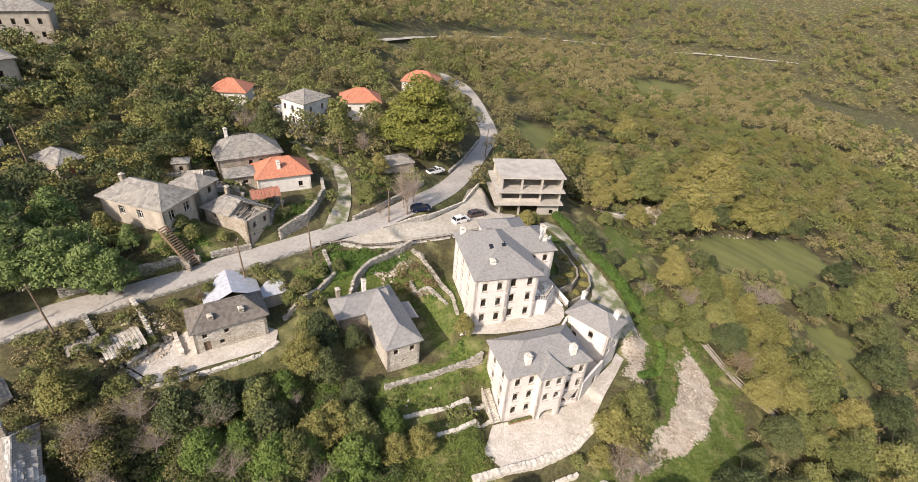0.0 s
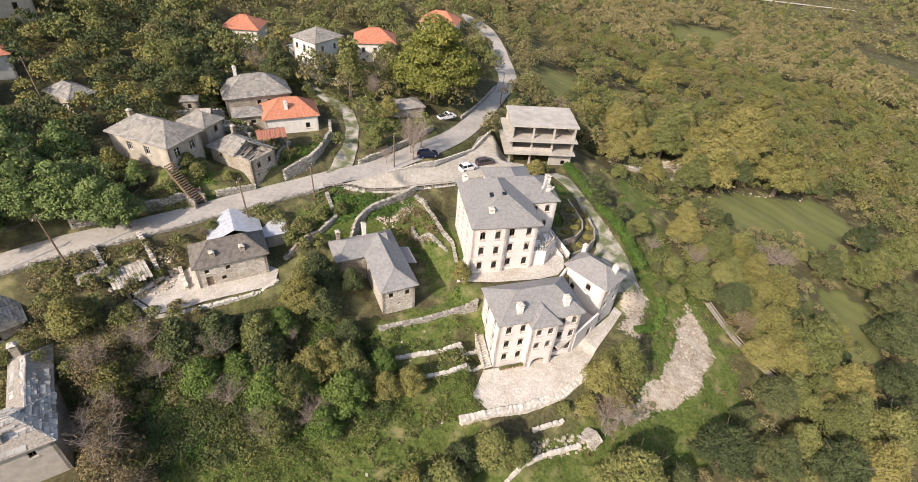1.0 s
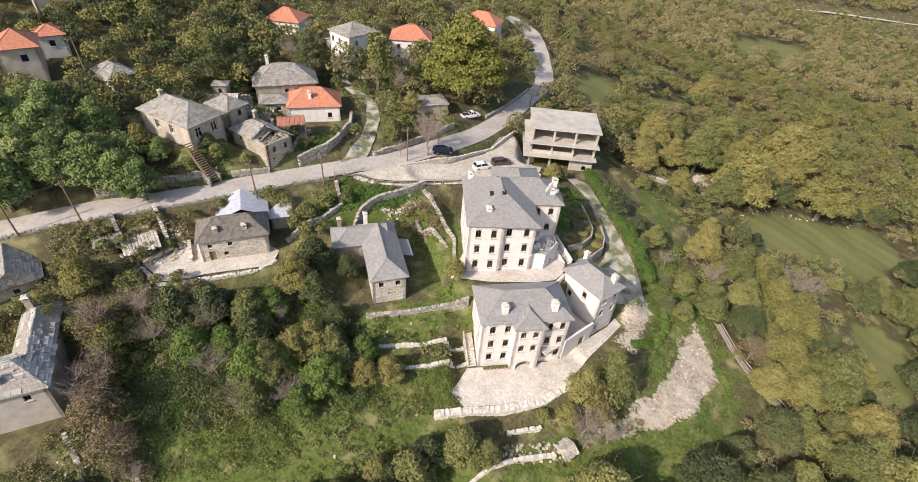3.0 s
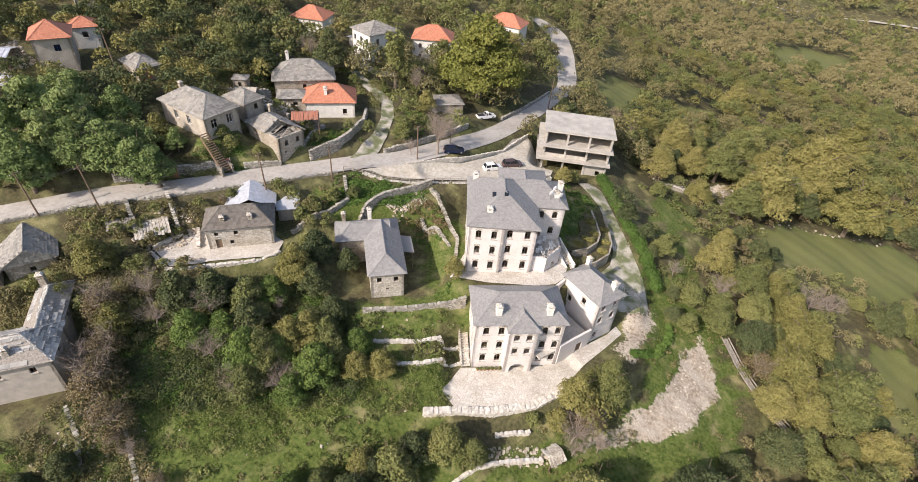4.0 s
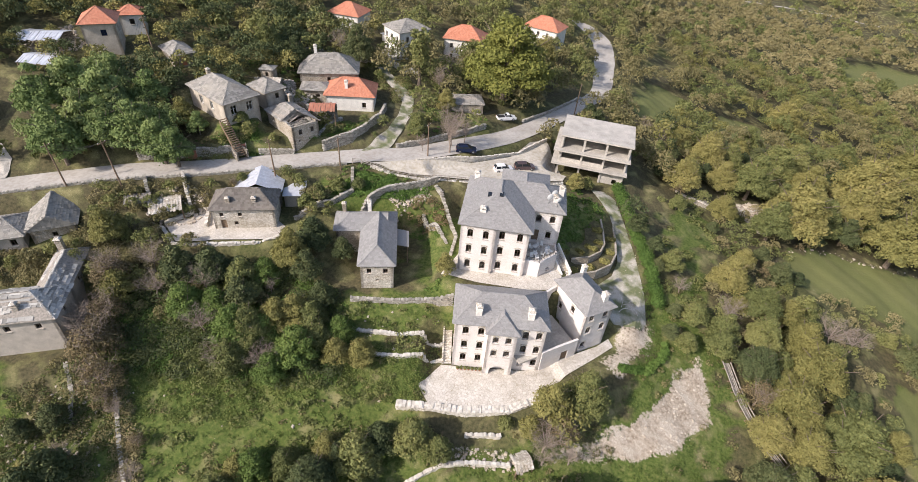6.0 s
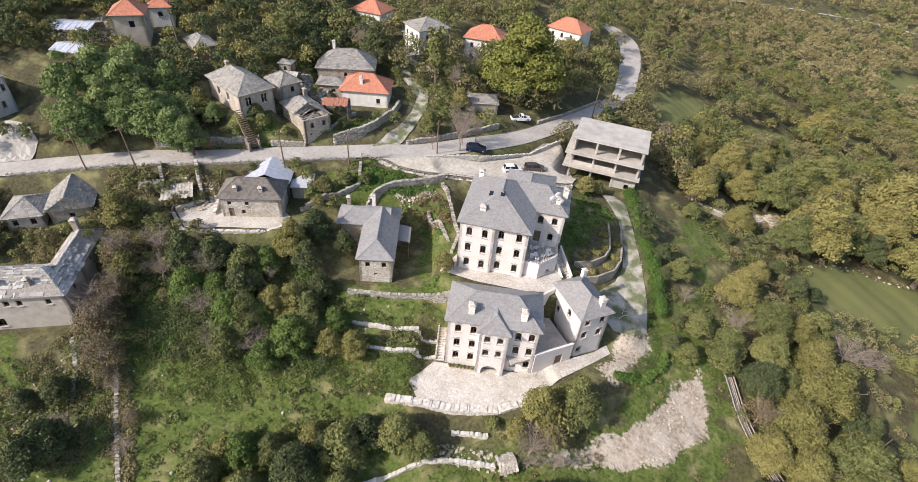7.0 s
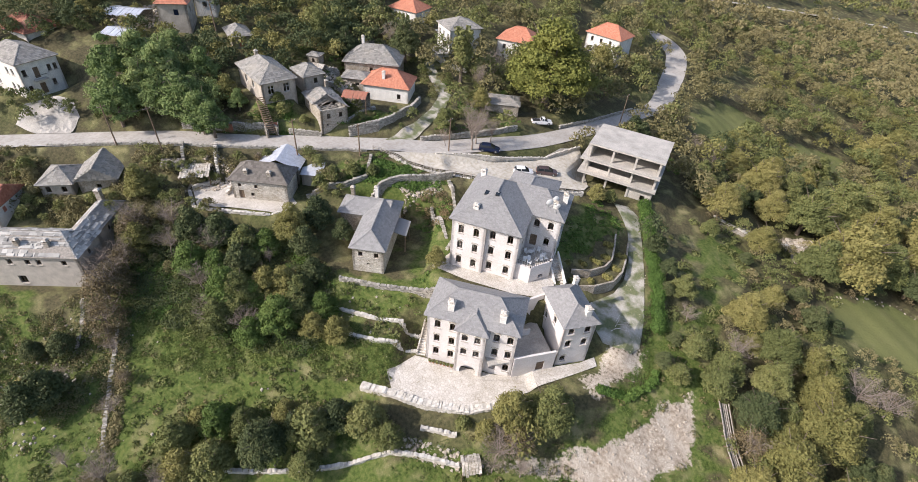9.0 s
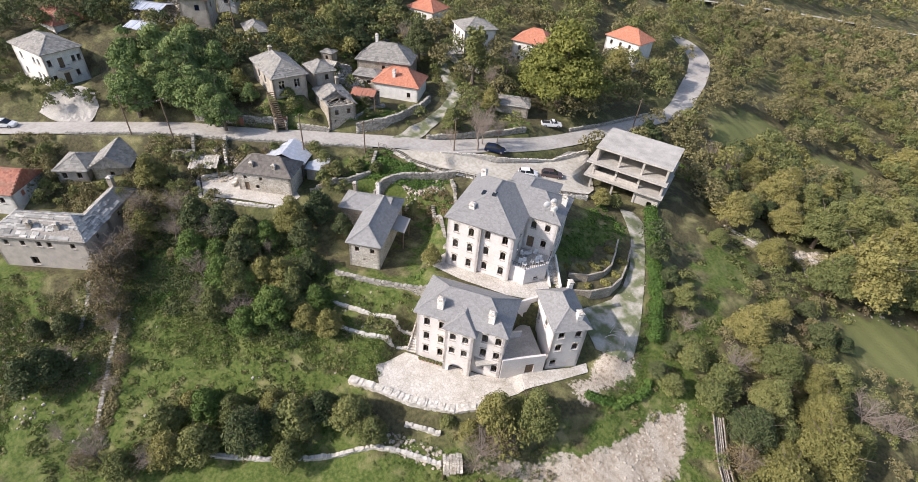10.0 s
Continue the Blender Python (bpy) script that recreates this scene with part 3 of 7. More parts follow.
def ribbon(name, line, width, mat, label, lift=0.0, category="road", rows=4):
    """A road that follows a line of places with heights; width may vary along it."""
    pts = [Vector(p) for p in line]
    dense = []
    for i in range(len(pts) - 1):
        p0, p1, p2, p3 = pts[max(i - 1, 0)], pts[i], pts[i + 1], pts[min(i + 2, len(pts) - 1)]
        for k in range(6):
            t = k / 6
            dense.append(0.5 * ((2 * p1) + (p2 - p0) * t + (2 * p0 - 5 * p1 + 4 * p2 - p3) * t * t + (3 * p1 - p0 - 3 * p2 + p3) * t ** 3))
    dense.append(pts[-1])
    m = Mesh()
    for i, p in enumerate(dense):
        d = dense[min(i + 1, len(dense) - 1)] - dense[max(i - 1, 0)]
        side = Vector((-d.y, d.x, 0)).normalized()
        w = width(p) if callable(width) else width
        for k in range(rows + 1):
            s = (k / rows - 0.5) * (w + (0.25 * noise.noise(p * 0.4 + Vector((k * 9, 0, 0))) if k in (0, rows) else 0))
            q = p + side * s
            m.v.append((q.x, q.y, p.z + lift - 0.03 * (2 * k / rows - 1) ** 2))
    n = rows + 1
    m.f = [(i * n + k, i * n + k + 1, (i + 1) * n + k + 1, (i + 1) * n + k) for i in range(len(dense) - 1) for k in range(rows)]
    m.f = [f[::-1] for f in m.f]
    return tagged(new(name, m.data(name, MAT[mat], True)), label, category, kind="structure")


ribbon("road", ROAD, lambda p: 4.9 + 1.0 * math.exp(-((p.x + 4) / 7) ** 2) + 1.8 * max(0, min(1, (p.y - 140) / 40)), "road", "pale worn asphalt village road", 0.05)
drape("parking_pavement", PARKING, "gravel", "cream gravel parking ground beside the road", 0.2, 0.6)
drape("court_pavement", COURT, "paving", "pale irregular stone paving of the forecourt", 0.05)
drape("kerb_pavement", KERB, "paving", "slightly raised stone strip along the inn front", 0.14)
drape("terrace_pavement", UPPER_COURT, "paving", "pale stone paving between the two inns", 0.05)
drape("lane_pavement", LANE, "trackgravel", "narrow cream gravel village lane", 0.04)
drape("track_pavement", TRACK, "trackgravel", "stony cream track beside the hedge", 0.04)
drape("yard_pavement", B_YARD, "paving", "pale stone slabs of a farmyard", 0.04)

ribbon("far_road", [(x, y, lz(x, y) + 0.2) for x, y in FAR_LINE], 6.5, "gravel", "pale road across the far hillside", 0.15)
drape("dirt_road", DIRT, "dirt", "brown dirt track through the scrub", 0.3, category="road")

# ---- building kit ----
PANES = {}


def window(parent, name, at, turn, w, h, frame_mat="frame", trim=None, arch=False):
    """A casement: frame with a mullion, two panes and a sill, its back at the wall's reveal."""
    key = (round(w, 2), round(h, 2), frame_mat, trim)
    if key not in PANES:
        f = Mesh()
        t = 0.07
        f.box(-w / 2, 0, 0, -w / 2 + t, 0.07, h)
        f.box(w / 2 - t, 0, 0, w / 2, 0.07, h)
        f.box(-w / 2 + t, 0, h - t, w / 2 - t, 0.07, h)
        f.box(-w / 2 + t, 0, 0, w / 2 - t, 0.07, t)
        f.box(-t / 2, 0.005, t, t / 2, 0.065, h - t)
        f.box(-w / 2 + t, 0.01, h * 0.62, -t / 2, 0.06, h * 0.62 + 0.04)
        f.box(t / 2, 0.01, h * 0.62, w / 2 - t, 0.06, h * 0.62 + 0.04)
        p = Mesh()
        p.box(t, 0.03, t, w / 2 - t / 2, 0.04, h - t)
        s = Mesh()
        s.box(-w / 2 - 0.08, -0.33, -0.09, w / 2 + 0.08, -0.02, -0.004)
        a = Mesh()
        if trim:
            n = 7
            for i in range(n):
                x0, x1 = -w / 2 - 0.12 + (w + 0.24) * i / n, -w / 2 - 0.12 + (w + 0.24) * (i + 1) / n - 0.012
                rise = lambda x: 0.10 * (1 - (x / (w / 2 + 0.12)) ** 2)
                a.hexa([(x0, -0.27, h + 0.01 + rise(x0)), (x1, -0.27, h + 0.01 + rise(x1)), (x1, -0.2, h + 0.01 + rise(x1)), (x0, -0.2, h + 0.01 + rise(x0))],
                       [(x0, -0.27, h + 0.2 + rise(x0)), (x1, -0.27, h + 0.2 + rise(x1)), (x1, -0.2, h + 0.2 + rise(x1)), (x0, -0.2, h + 0.2 + rise(x0))])
            for i in range(8):
                x0, x1 = -w / 2 + w * i / 8, -w / 2 + w * (i + 1) / 8
                d0, d1 = (h - 0.01 - 0.24 * (2 * x / w) ** 2 for x in (x0, x1))
                a.hexa([(x0, -0.198, d0), (x1, -0.198, d1), (x1, -0.01, d1), (x0, -0.01, d0)], [(x0, -0.198, h), (x1, -0.198, h), (x1, -0.01, h), (x0, -0.01, h)])
        PANES[key] = (f.data("frame", MAT[frame_mat]), p.data("pane", MAT["glass"]), s.data("sill", MAT["limestone"]), a.data("lintel", MAT["limestone"]) if trim else None)
    f, p, s, a = PANES[key]
    ob = new(name, f)
    ob.parent = parent
    ob.matrix_basis = pose(*at, 0, 0, turn)
    for k in (0, 1):
        pane = new("pane", p)
        pane.parent, pane.visible_shadow = ob, False
        pane.location.x = -k * (w / 2 + 0.035)
    sill = new("sill", s)
    sill.parent = ob
    if a:
        lint = new("lintel", a)
        lint.parent = ob
    return ob


def wall(parent, p0, p1, z0, z1, holes=(), mat="stone", thick=0.4, frame_mat="frame", trim=None, top=None):
    """A wall from p0 to p1 (outside to the right) with openings (s, z, width, height[, kind]) that go through it."""
    d = Vector((p1[0] - p0[0], p1[1] - p0[1], 0))
    length = d.length
    d.normalize()
    out = Vector((d.y, -d.x, 0))
    o = Vector((p0[0], p0[1], 0))
    at = lambda s, z, depth=0.0: o + d * s - out * depth + Vector((0, 0, z))
    ss = sorted({0.0, length, *[h[0] - h[2] / 2 for h in holes], *[h[0] + h[2] / 2 for h in holes]})
    zs = sorted({z0, z1, *[h[1] for h in holes], *[h[1] + h[3] for h in holes]})
    m = Mesh()
    for a, b in zip(ss, ss[1:]):
        for c, e in zip(zs, zs[1:]):
            s, z = (a + b) / 2, (c + e) / 2
            if any(abs(s - h[0]) < h[2] / 2 and h[1] < z < h[1] + h[3] for h in holes):
                continue
            m.face(at(a, c), at(b, c), at(b, e), at(a, e))
            m.face(at(a, c, thick), at(a, e, thick), at(b, e, thick), at(b, c, thick))
    for h in holes:
        a, b, c, e = h[0] - h[2] / 2, h[0] + h[2] / 2, h[1], h[1] + h[3]
        m.face(at(a, c), at(a, e), at(a, e, thick), at(a, c, thick))
        m.face(at(b, c), at(b, c, thick), at(b, e, thick), at(b, e))
        m.face(at(a, e), at(b, e), at(b, e, thick), at(a, e, thick))
        m.face(at(a, c), at(a, c, thick), at(b, c, thick), at(b, c))
    for s in (0, length):
        m.face(at(s, z0), at(s, z1), at(s, z1, thick), at(s, z0, thick))
    m.face(at(0, z1), at(length, z1), at(length, z1, thick), at(0, z1, thick))
    part("wall", m, mat, parent)
    turn = math.degrees(math.atan2(d.y, d.x))
    for h in holes:
        kind = h[4] if len(h) > 4 else "window"
        p = at(h[0], h[1], 0.2)
        if kind == "window":
            window(parent, "window", p, turn, h[2], h[3], frame_mat, trim)
        elif kind == "door":
            dm = Mesh()
            n = max(3, int(h[2] / 0.22))
            for i in range(n):
                dm.box(-h[2] / 2 + h[2] * i / n, 0, 0, -h[2] / 2 + h[2] * (i + 1) / n - 0.012, 0.06, h[3])
            dm.box(-h[2] / 2, -0.02, h[3] * 0.2, h[2] / 2, -0.004, h[3] * 0.28)
            dm.box(-h[2] / 2, -0.02, h[3] * 0.75, h[2] / 2, -0.004, h[3] * 0.83)
            ob = part("door", dm, "wood", parent, "brown plank door")
            ob.matrix_basis = pose(*p, 0, 0, turn)
        elif kind == "shutter":
            dm = Mesh()
            for i in range(2):
                dm.box(-h[2] / 2 + i * h[2] / 2, 0, 0, (i - 0) * h[2] / 2 - 0.01, 0.05, h[3])
            ob = part("shutter", dm, h[5] if len(h) > 5 else "wood", parent)
            ob.matrix_basis = pose(*p, 0, 0, turn)


def hip_planes(w, d, over, ze, rise, hips=(1, 1), along="x"):
    """Roof planes of a rectangle 0..w x 0..d: each as eave left, eave right, ridge right, ridge left."""
    x0, y0, x1, y1 = -over, -over, w + over, d + over
    if along == "x":
        half = (y1 - y0) / 2
        ra, rb = x0 + half * 0.95 * hips[0], x1 - half * 0.95 * hips[1]
        if rb < ra:
            ra = rb = (ra + rb) / 2
        ym = (y0 + y1) / 2
        A, B, C, D = (x0, y0, ze), (x1, y0, ze), (x1, y1, ze), (x0, y1, ze)
        R1, R2 = (ra, ym, ze + rise), (rb, ym, ze + rise)
        planes = [(A, B, R2, R1), (C, D, R1, R2)]
        ends = [(D, A, R1, R1), (B, C, R2, R2)]
    else:
        half = (x1 - x0) / 2
        ra, rb = y0 + half * 0.95 * hips[0], y1 - half * 0.95 * hips[1]
        if rb < ra:
            ra = rb = (ra + rb) / 2
        xm = (x0 + x1) / 2
        A, B, C, D = (x0, y0, ze), (x1, y0, ze), (x1, y1, ze), (x0, y1, ze)
        R1, R2 = (xm, ra, ze + rise), (xm, rb, ze + rise)
        planes = [(B, C, R2, R1), (D, A, R1, R2)]
        ends = [(A, B, R1, R1), (C, D, R2, R2)]
    return planes + ends


def roof(parent, planes, mat, deck="greywood", slab=(0.42, 0.34), rough=0.4, gap=0.0, offset=(0, 0), tile_name="slating", thick=0.14, holes=()):
    """Roof deck plus courses of separate slabs laid up each plane, and ridge stones."""
    rng = random.Random(len(planes) * 7 + int(planes[0][1][0] * 100))
    ox, oy = offset
    deckm, m = Mesh(), Mesh()
    for pl in planes:
        a, b, c, e = (Vector((p[0] + ox, p[1] + oy, p[2])) for p in pl)
        tri = (c - e).length < 0.01
        pts = [a, b, c] if tri else [a, b, c, e]
        if (b - a).length < 0.05:
            continue
        nrm = (b - a).cross(c - a).normalized()
        low = [p - Vector((0, 0, thick)) for p in pts]
        if holes and pl is planes[0]:
            for t in range(9):
                p, q = a.lerp(b, t / 8), (e.lerp(c, t / 8))
                m.tube([p - Vector((0, 0, 0.1)), q - Vector((0, 0, 0.1))], [0.07, 0.06], 5)
        else:
            deckm.face(*pts)
        deckm.face(*low[::-1])
        for i in range(len(pts)):
            j = (i + 1) % len(pts)
            deckm.face(low[i], low[j], pts[j], pts[i])
        ex = (b - a).normalized()
        ey = nrm.cross(ex)
        length = (c - a).dot(ey)
        el, er, tl, tr = 0.0, (b - a).length, (e - a).dot(ex), (c - a).dot(ex)
        v = -0.06
        while v < length - 0.05:
            h = slab[1] * (1 + rough * rng.uniform(-0.3, 0.3))
            k = max(0, min(1, (v + h * 0.4) / length))
            lo, hi = el + (tl - el) * k, er + (tr - er) * k
            u = lo - (0.06 if v < 0.2 else 0)
            while u < hi - 0.02:
                w = slab[0] * (1 + rough * rng.uniform(-0.7, 0.9))
                u2 = min(u + w, hi)
                if u2 - u < 0.05:
                    break
                lift = 0.07 * slab[1] + 0.012 + 0.04 * rough * rng.random()
                tip = 0.03 * rough * rng.uniform(-1, 1)
                y1 = min(v + h * 1.25, length)
                v0 = v - 0.06 * rough * rng.random()
                skip = any((a + ex * (u + u2) / 2 + ey * v - Vector(q)).length < r * rng.uniform(0.7, 1.1) for q, r in holes)
                if not skip:
                    q = [a + ex * u + ey * v0 + nrm * (lift + tip), a + ex * (u2 - 0.015) + ey * (v0 + tip) + nrm * (lift - tip), a + ex * (u2 - 0.015) + ey * y1 + nrm * 0.012, a + ex * u + ey * y1 + nrm * 0.012]
                    g = [q[0] - nrm * (lift + 0.02), q[1] - nrm * (lift + 0.02)]
                    n = len(m.v)
                    m.v += [tuple(p) for p in q] + [tuple(p) for p in g]
                    m.f += [(n, n + 1, n + 2, n + 3), (n + 4, n + 5, n + 1, n), (n + 5, n + 2, n + 1), (n + 4, n, n + 3)]
                u = u2 + gap
            v += h
        # ridge and hip stones
        for p, q in ((b, c), (c, e)):
            if (q - p).length > 0.5:
                dd = (q - p).normalized()
                s = 0.0
                side = dd.cross(Vector((0, 0, 1))).normalized() * 0.13
                while s < (q - p).length - 0.1:
                    s2 = min(s + 0.5, (q - p).length)
                    up = Vector((0, 0, 0.075 + 0.02 * rng.random()))
                    m.face(p + dd * s - side + Vector((0, 0, 0.03)), p + dd * s2 - side + Vector((0, 0, 0.03)), p + dd * s2 + up, p + dd * s + up)
                    m.face(p + dd * s + up, p + dd * s2 + up, p + dd * s2 + side + Vector((0, 0, 0.03)), p + dd * s + side + Vector((0, 0, 0.03)))
                    s = s2
    rf = part("roof", deckm, deck, parent)
    part(tile_name, m, mat, rf, kind="stuff")
    return rf


def chimney(parent, x, y, z0, z1, w=0.7, mat="whitewash", cap="limestone"):
    m = Mesh()
    h = z1 - z0
    m.box(x - w / 2, y - w / 2, z0, x + w / 2, y + w / 2, z1 - 0.45)
    m.box(x - w / 2 - 0.06, y - w / 2 - 0.06, z1 - 0.62, x + w / 2 + 0.06, y + w / 2 + 0.06, z1 - 0.52)
    for sx in (-1, 1):
        for sy in (-1, 1):
            m.box(x + sx * w * 0.36 - 0.09, y + sy * w * 0.36 - 0.09, z1 - 0.45, x + sx * w * 0.36 + 0.09, y + sy * w * 0.36 + 0.09, z1 - 0.12)
    ch = part("chimney", m, mat, parent, "squat chimney with open cap")
    c = Mesh()
    r = w / 2 + 0.12
    c.hexa([(x - r, y - r, z1 - 0.12), (x + r, y - r, z1 - 0.12), (x + r, y + r, z1 - 0.12), (x - r, y + r, z1 - 0.12)],
           [(x - r * 0.4, y - r * 0.4, z1 + 0.12), (x + r * 0.4, y - r * 0.4, z1 + 0.12), (x + r * 0.4, y + r * 0.4, z1 + 0.12), (x - r * 0.4, y + r * 0.4, z1 + 0.12)])
    part("cap", c, cap, ch)


def block(parent, x, y, w, d, z0, z1, mat, holes=None, trim=None, frame_mat="frame"):
    """Four walls round a rectangle; holes by side: s, e, n, w."""
    holes = holes or {}
    q = [(x, y), (x + w, y), (x + w, y + d), (x, y + d)]
    for i, side in enumerate("senw"):
        wall(parent, q[i], q[(i + 1) % 4], z0, z1, holes.get(side, ()), mat, 0.4 - 0.003 * i, frame_mat, trim)


def grid_windows(ss, zs, w=0.85, h=1.55):
    return [(s, z - 0.1, w, h) for s in ss for z in zs]


# ---- upper inn ----
inn = thing("upper_inn", 5.9, 62.5, 0.0, 14, "large cream-rendered three-storey inn with grey slate roof", "building")
W3 = (2.9, 5.9, 8.9)
block(inn, 0, 0, 5.4, 13.4, 0.5, 11.3, "plaster", {"s": grid_windows((1.5, 3.9), W3), "w": grid_windows((2.2, 5.6, 9.5), W3)}, True)
wall(inn, (5.4, 0.55), (10.5, 0.55), 0.5, 11.3, grid_windows((0.95, 3.7), W3), "plaster", 0.4, "frame", True)
wall(inn, (10.5, 0.55), (10.5, 6.4), 0.5, 11.3, grid_windows((3.3,), (5.9, 8.9)), "plaster", 0.4, "frame", True)
block(inn, 10.5, 6.4, 5.0, 7.6, 0.5, 11.3, "plaster", {"s": [(1.3, 9.0, 0.85, 1.35), (3.5, 9.0, 0.85, 1.35), (1.2, 5.2, 1.1, 2.2, "door"), (3.3, 5.9, 0.85, 1.35), (3.3, 2.6, 0.85, 1.35)], "e": grid_windows((1.8, 5.2), W3)}, True)
block(inn, 5.4, 13.4, 7.4, 4.0, 0.5, 11.3, "plaster", {"n": grid_windows((1.5, 5.5), W3)}, True)
roof(inn, hip_planes(10.5, 13.4, 0.4, 11.3, 3.3, (1, 1), "y"), "greyslate", slab=(0.32, 0.22), rough=0.7)
roof(inn, hip_planes(9.5, 7.6, 0.4, 11.25, 2.5, (0, 1), "x"), "greyslate", slab=(0.32, 0.22), rough=0.7, offset=(6.0, 6.4))
roof(inn, hip_planes(7.4, 6.0, 0.4, 11.2, 2.0, (0, 1), "y"), "greyslate", slab=(0.32, 0.22), rough=0.7, offset=(5.4, 11.4))
for z in (5.05, 8.05):
    for x0, y0, x1, y1 in ((-0.03, -0.03, 5.43, -0.003), (5.43, 0.52, 10.53, 0.547), (-0.03, -0.003, -0.003, 13.4), (10.503, 0.547, 10.53, 6.37)):
        m = Mesh()
        m.box(x0, y0, z, x1, y1, z + 0.12)
        part("string_course", m, "plaster", inn)
for cx, cy, cz in ((3.0, 2.0, 13.4), (0.9, 12.4, 13.2), (14.0, 8.0, 13.3), (15.0, 11.0, 13.4)):
    chimney(inn, cx, cy, 10.9, cz, 0.8)
for cx, cy in ((3.6, 5.0), (5.4, 4.6)):
    m = Mesh()
    z = 11.3 + 3.3 * min(cx + 0.4, cy + 0.4, 10.9 - cx) / 5.65
    m.hexa([(cx - 0.3, cy - 0.45, z - 0.05), (cx + 0.3, cy - 0.45, z - 0.05), (cx + 0.3, cy + 0.45, z + 0.05), (cx - 0.3, cy + 0.45, z + 0.05)],
           [(cx - 0.3, cy - 0.45, z + 0.22), (cx + 0.3, cy - 0.45, z + 0.22), (cx + 0.3, cy + 0.45, z + 0.3), (cx - 0.3, cy + 0.45, z + 0.3)])
    part("skylight", m, "carglass", inn, "dark roof window")

# ---- lower inn ----
low_inn = thing("lower_inn", 10.75, 50.1, 0.0, 19.5, "cream-rendered three-storey inn with projecting bay and grey slate roof", "building")
L3 = (-4.0, -1.2, 1.75)
block(low_inn, 0, 0, 12.8, 7.2, -6.6, 4.1, "plaster", {"s": grid_windows((1.5, 3.7, 10.0, 11.9), L3), "w": grid_windows((2.2, 5.2), L3), "e": grid_windows((2.5, 5.0), (-1.2, 1.75))}, True)
for i, (p, q) in enumerate((((4.6, -1.2), (8.7, -1.2)), ((8.7, -1.2), (8.7, 0.3)), ((4.6, 0.3), (4.6, -1.2)))):
    wall(low_inn, p, q, -6.6, 3.6, [(1.15, -1.2, 0.85, 1.3), (2.95, -1.2, 0.85, 1.3), (1.15, 1.6, 0.85, 1.3), (2.95, 1.6, 0.85, 1.3), (2.05, -5.3, 2.4, 1.9, "arch")] if i == 0 else (), "plaster", 0.4, "frame", True)
arch = Mesh()
for side in (-1, 1):
    for k in range(8):
        a0, a1 = math.pi / 2 * k / 8, math.pi / 2 * (k + 1) / 8
        x0, x1 = 1.2 * math.cos(a0), 1.2 * math.cos(a1)
        z0, z1 = -4.6 + 1.2 * math.sin(a0), -4.6 + 1.2 * math.sin(a1)
        q = [(6.65 + side * x0, -1.2), (6.65 + side * x1, -1.2), (6.65 + side * x1, -0.85), (6.65 + side * x0, -0.85)]
        lowz = [z0, z1, z1, z0]
        if side < 0:
            arch.hexa([(*p, z) for p, z in zip(q, lowz)], [(*p, -3.39) for p in q])
        else:
            arch.hexa([(*p, z) for p, z in zip((q[1], q[0], q[3], q[2]), (z1, z0, z0, z1))], [(*p, -3.39) for p in (q[1], q[0], q[3], q[2])])
part("arch", arch, "plaster", low_inn, "round-arched entrance head")
roof(low_inn, hip_planes(12.8, 7.2, 0.4, 4.1, 2.6, (1, 1), "x"), "greyslate", slab=(0.32, 0.22), rough=0.7)
roof(low_inn, hip_planes(4.1, 6.4, 0.35, 3.75, 1.75, (1, 0), "y"), "greyslate", slab=(0.32, 0.22), rough=0.7, offset=(4.6, -1.2))
for cx, cy, cz in ((3.1, 1.1, 6.6), (10.4, 1.1, 6.6)):
    chimney(low_inn, cx, cy, 4.0, cz, 0.85)

# ---- tower house ----
tower = thing("tower_house", 27.3, 59.9, 0.0, 47.5, "narrow cream-rendered tower house with grey slate hip roof", "building")
T3 = (-3.6, -0.6, 2.1)
block(tower, 0, 0, 4.9, 7.6, -6.6, 3.9, "plaster", {"s": grid_windows((1.2, 3.7), T3[1:], 0.9, 1.35) + [(1.0, -3.8, 0.9, 1.2)], "w": [(1.8, -0.4, 0.85, 1.3), (4.6, 1.4, 0.85, 1.3)]}, True)
roof(tower, hip_planes(4.9, 7.6, 0.4, 3.9, 1.9, (1, 1), "y"), "greyslate", slab=(0.32, 0.22), rough=0.7)
chimney(tower, 3.6, 1.0, 4.0, 6.2, 0.8)
chimney(tower, 4.7, 7.6, 3.4, 5.7, 0.65)

# ---- grey stone house with L-shaped roof ----
lhouse = thing("stone_house", -6.5, 53.5, 0.0, 27, "small rubble-stone house with grey slate hip roof", "house")
block(lhouse, 0, 0, 5.0, 13.4, -1.5, 5.0, "limestone", {"s": [(1.3, 3.2, 0.7, 0.95), (3.8, 3.2, 0.7, 0.95), (2.5, 1.6, 0.5, 0.35)], "e": [(9.5, 3.0, 0.8, 1.1)]}, None)
block(lhouse, -4.5, 8.8, 4.5, 4.6, -1.5, 5.0, "stone")
roof(lhouse, hip_planes(5.0, 13.4, 0.4, 5.0, 1.9, (1, 1), "y"), "greyslate", slab=(0.45, 0.33), rough=0.3)
roof(lhouse, hip_planes(8.0, 4.6, 0.4, 4.97, 1.7, (1, 0), "x"), "greyslate", slab=(0.45, 0.33), rough=0.3, offset=(-4.5, 8.8))
chimney(lhouse, 0.8, 13.0, 4.8, 8.0, 0.6, "whitewash")
chimney(lhouse, -3.4, 13.0, 4.8, 7.4, 0.6, "stone")
m = Mesh()
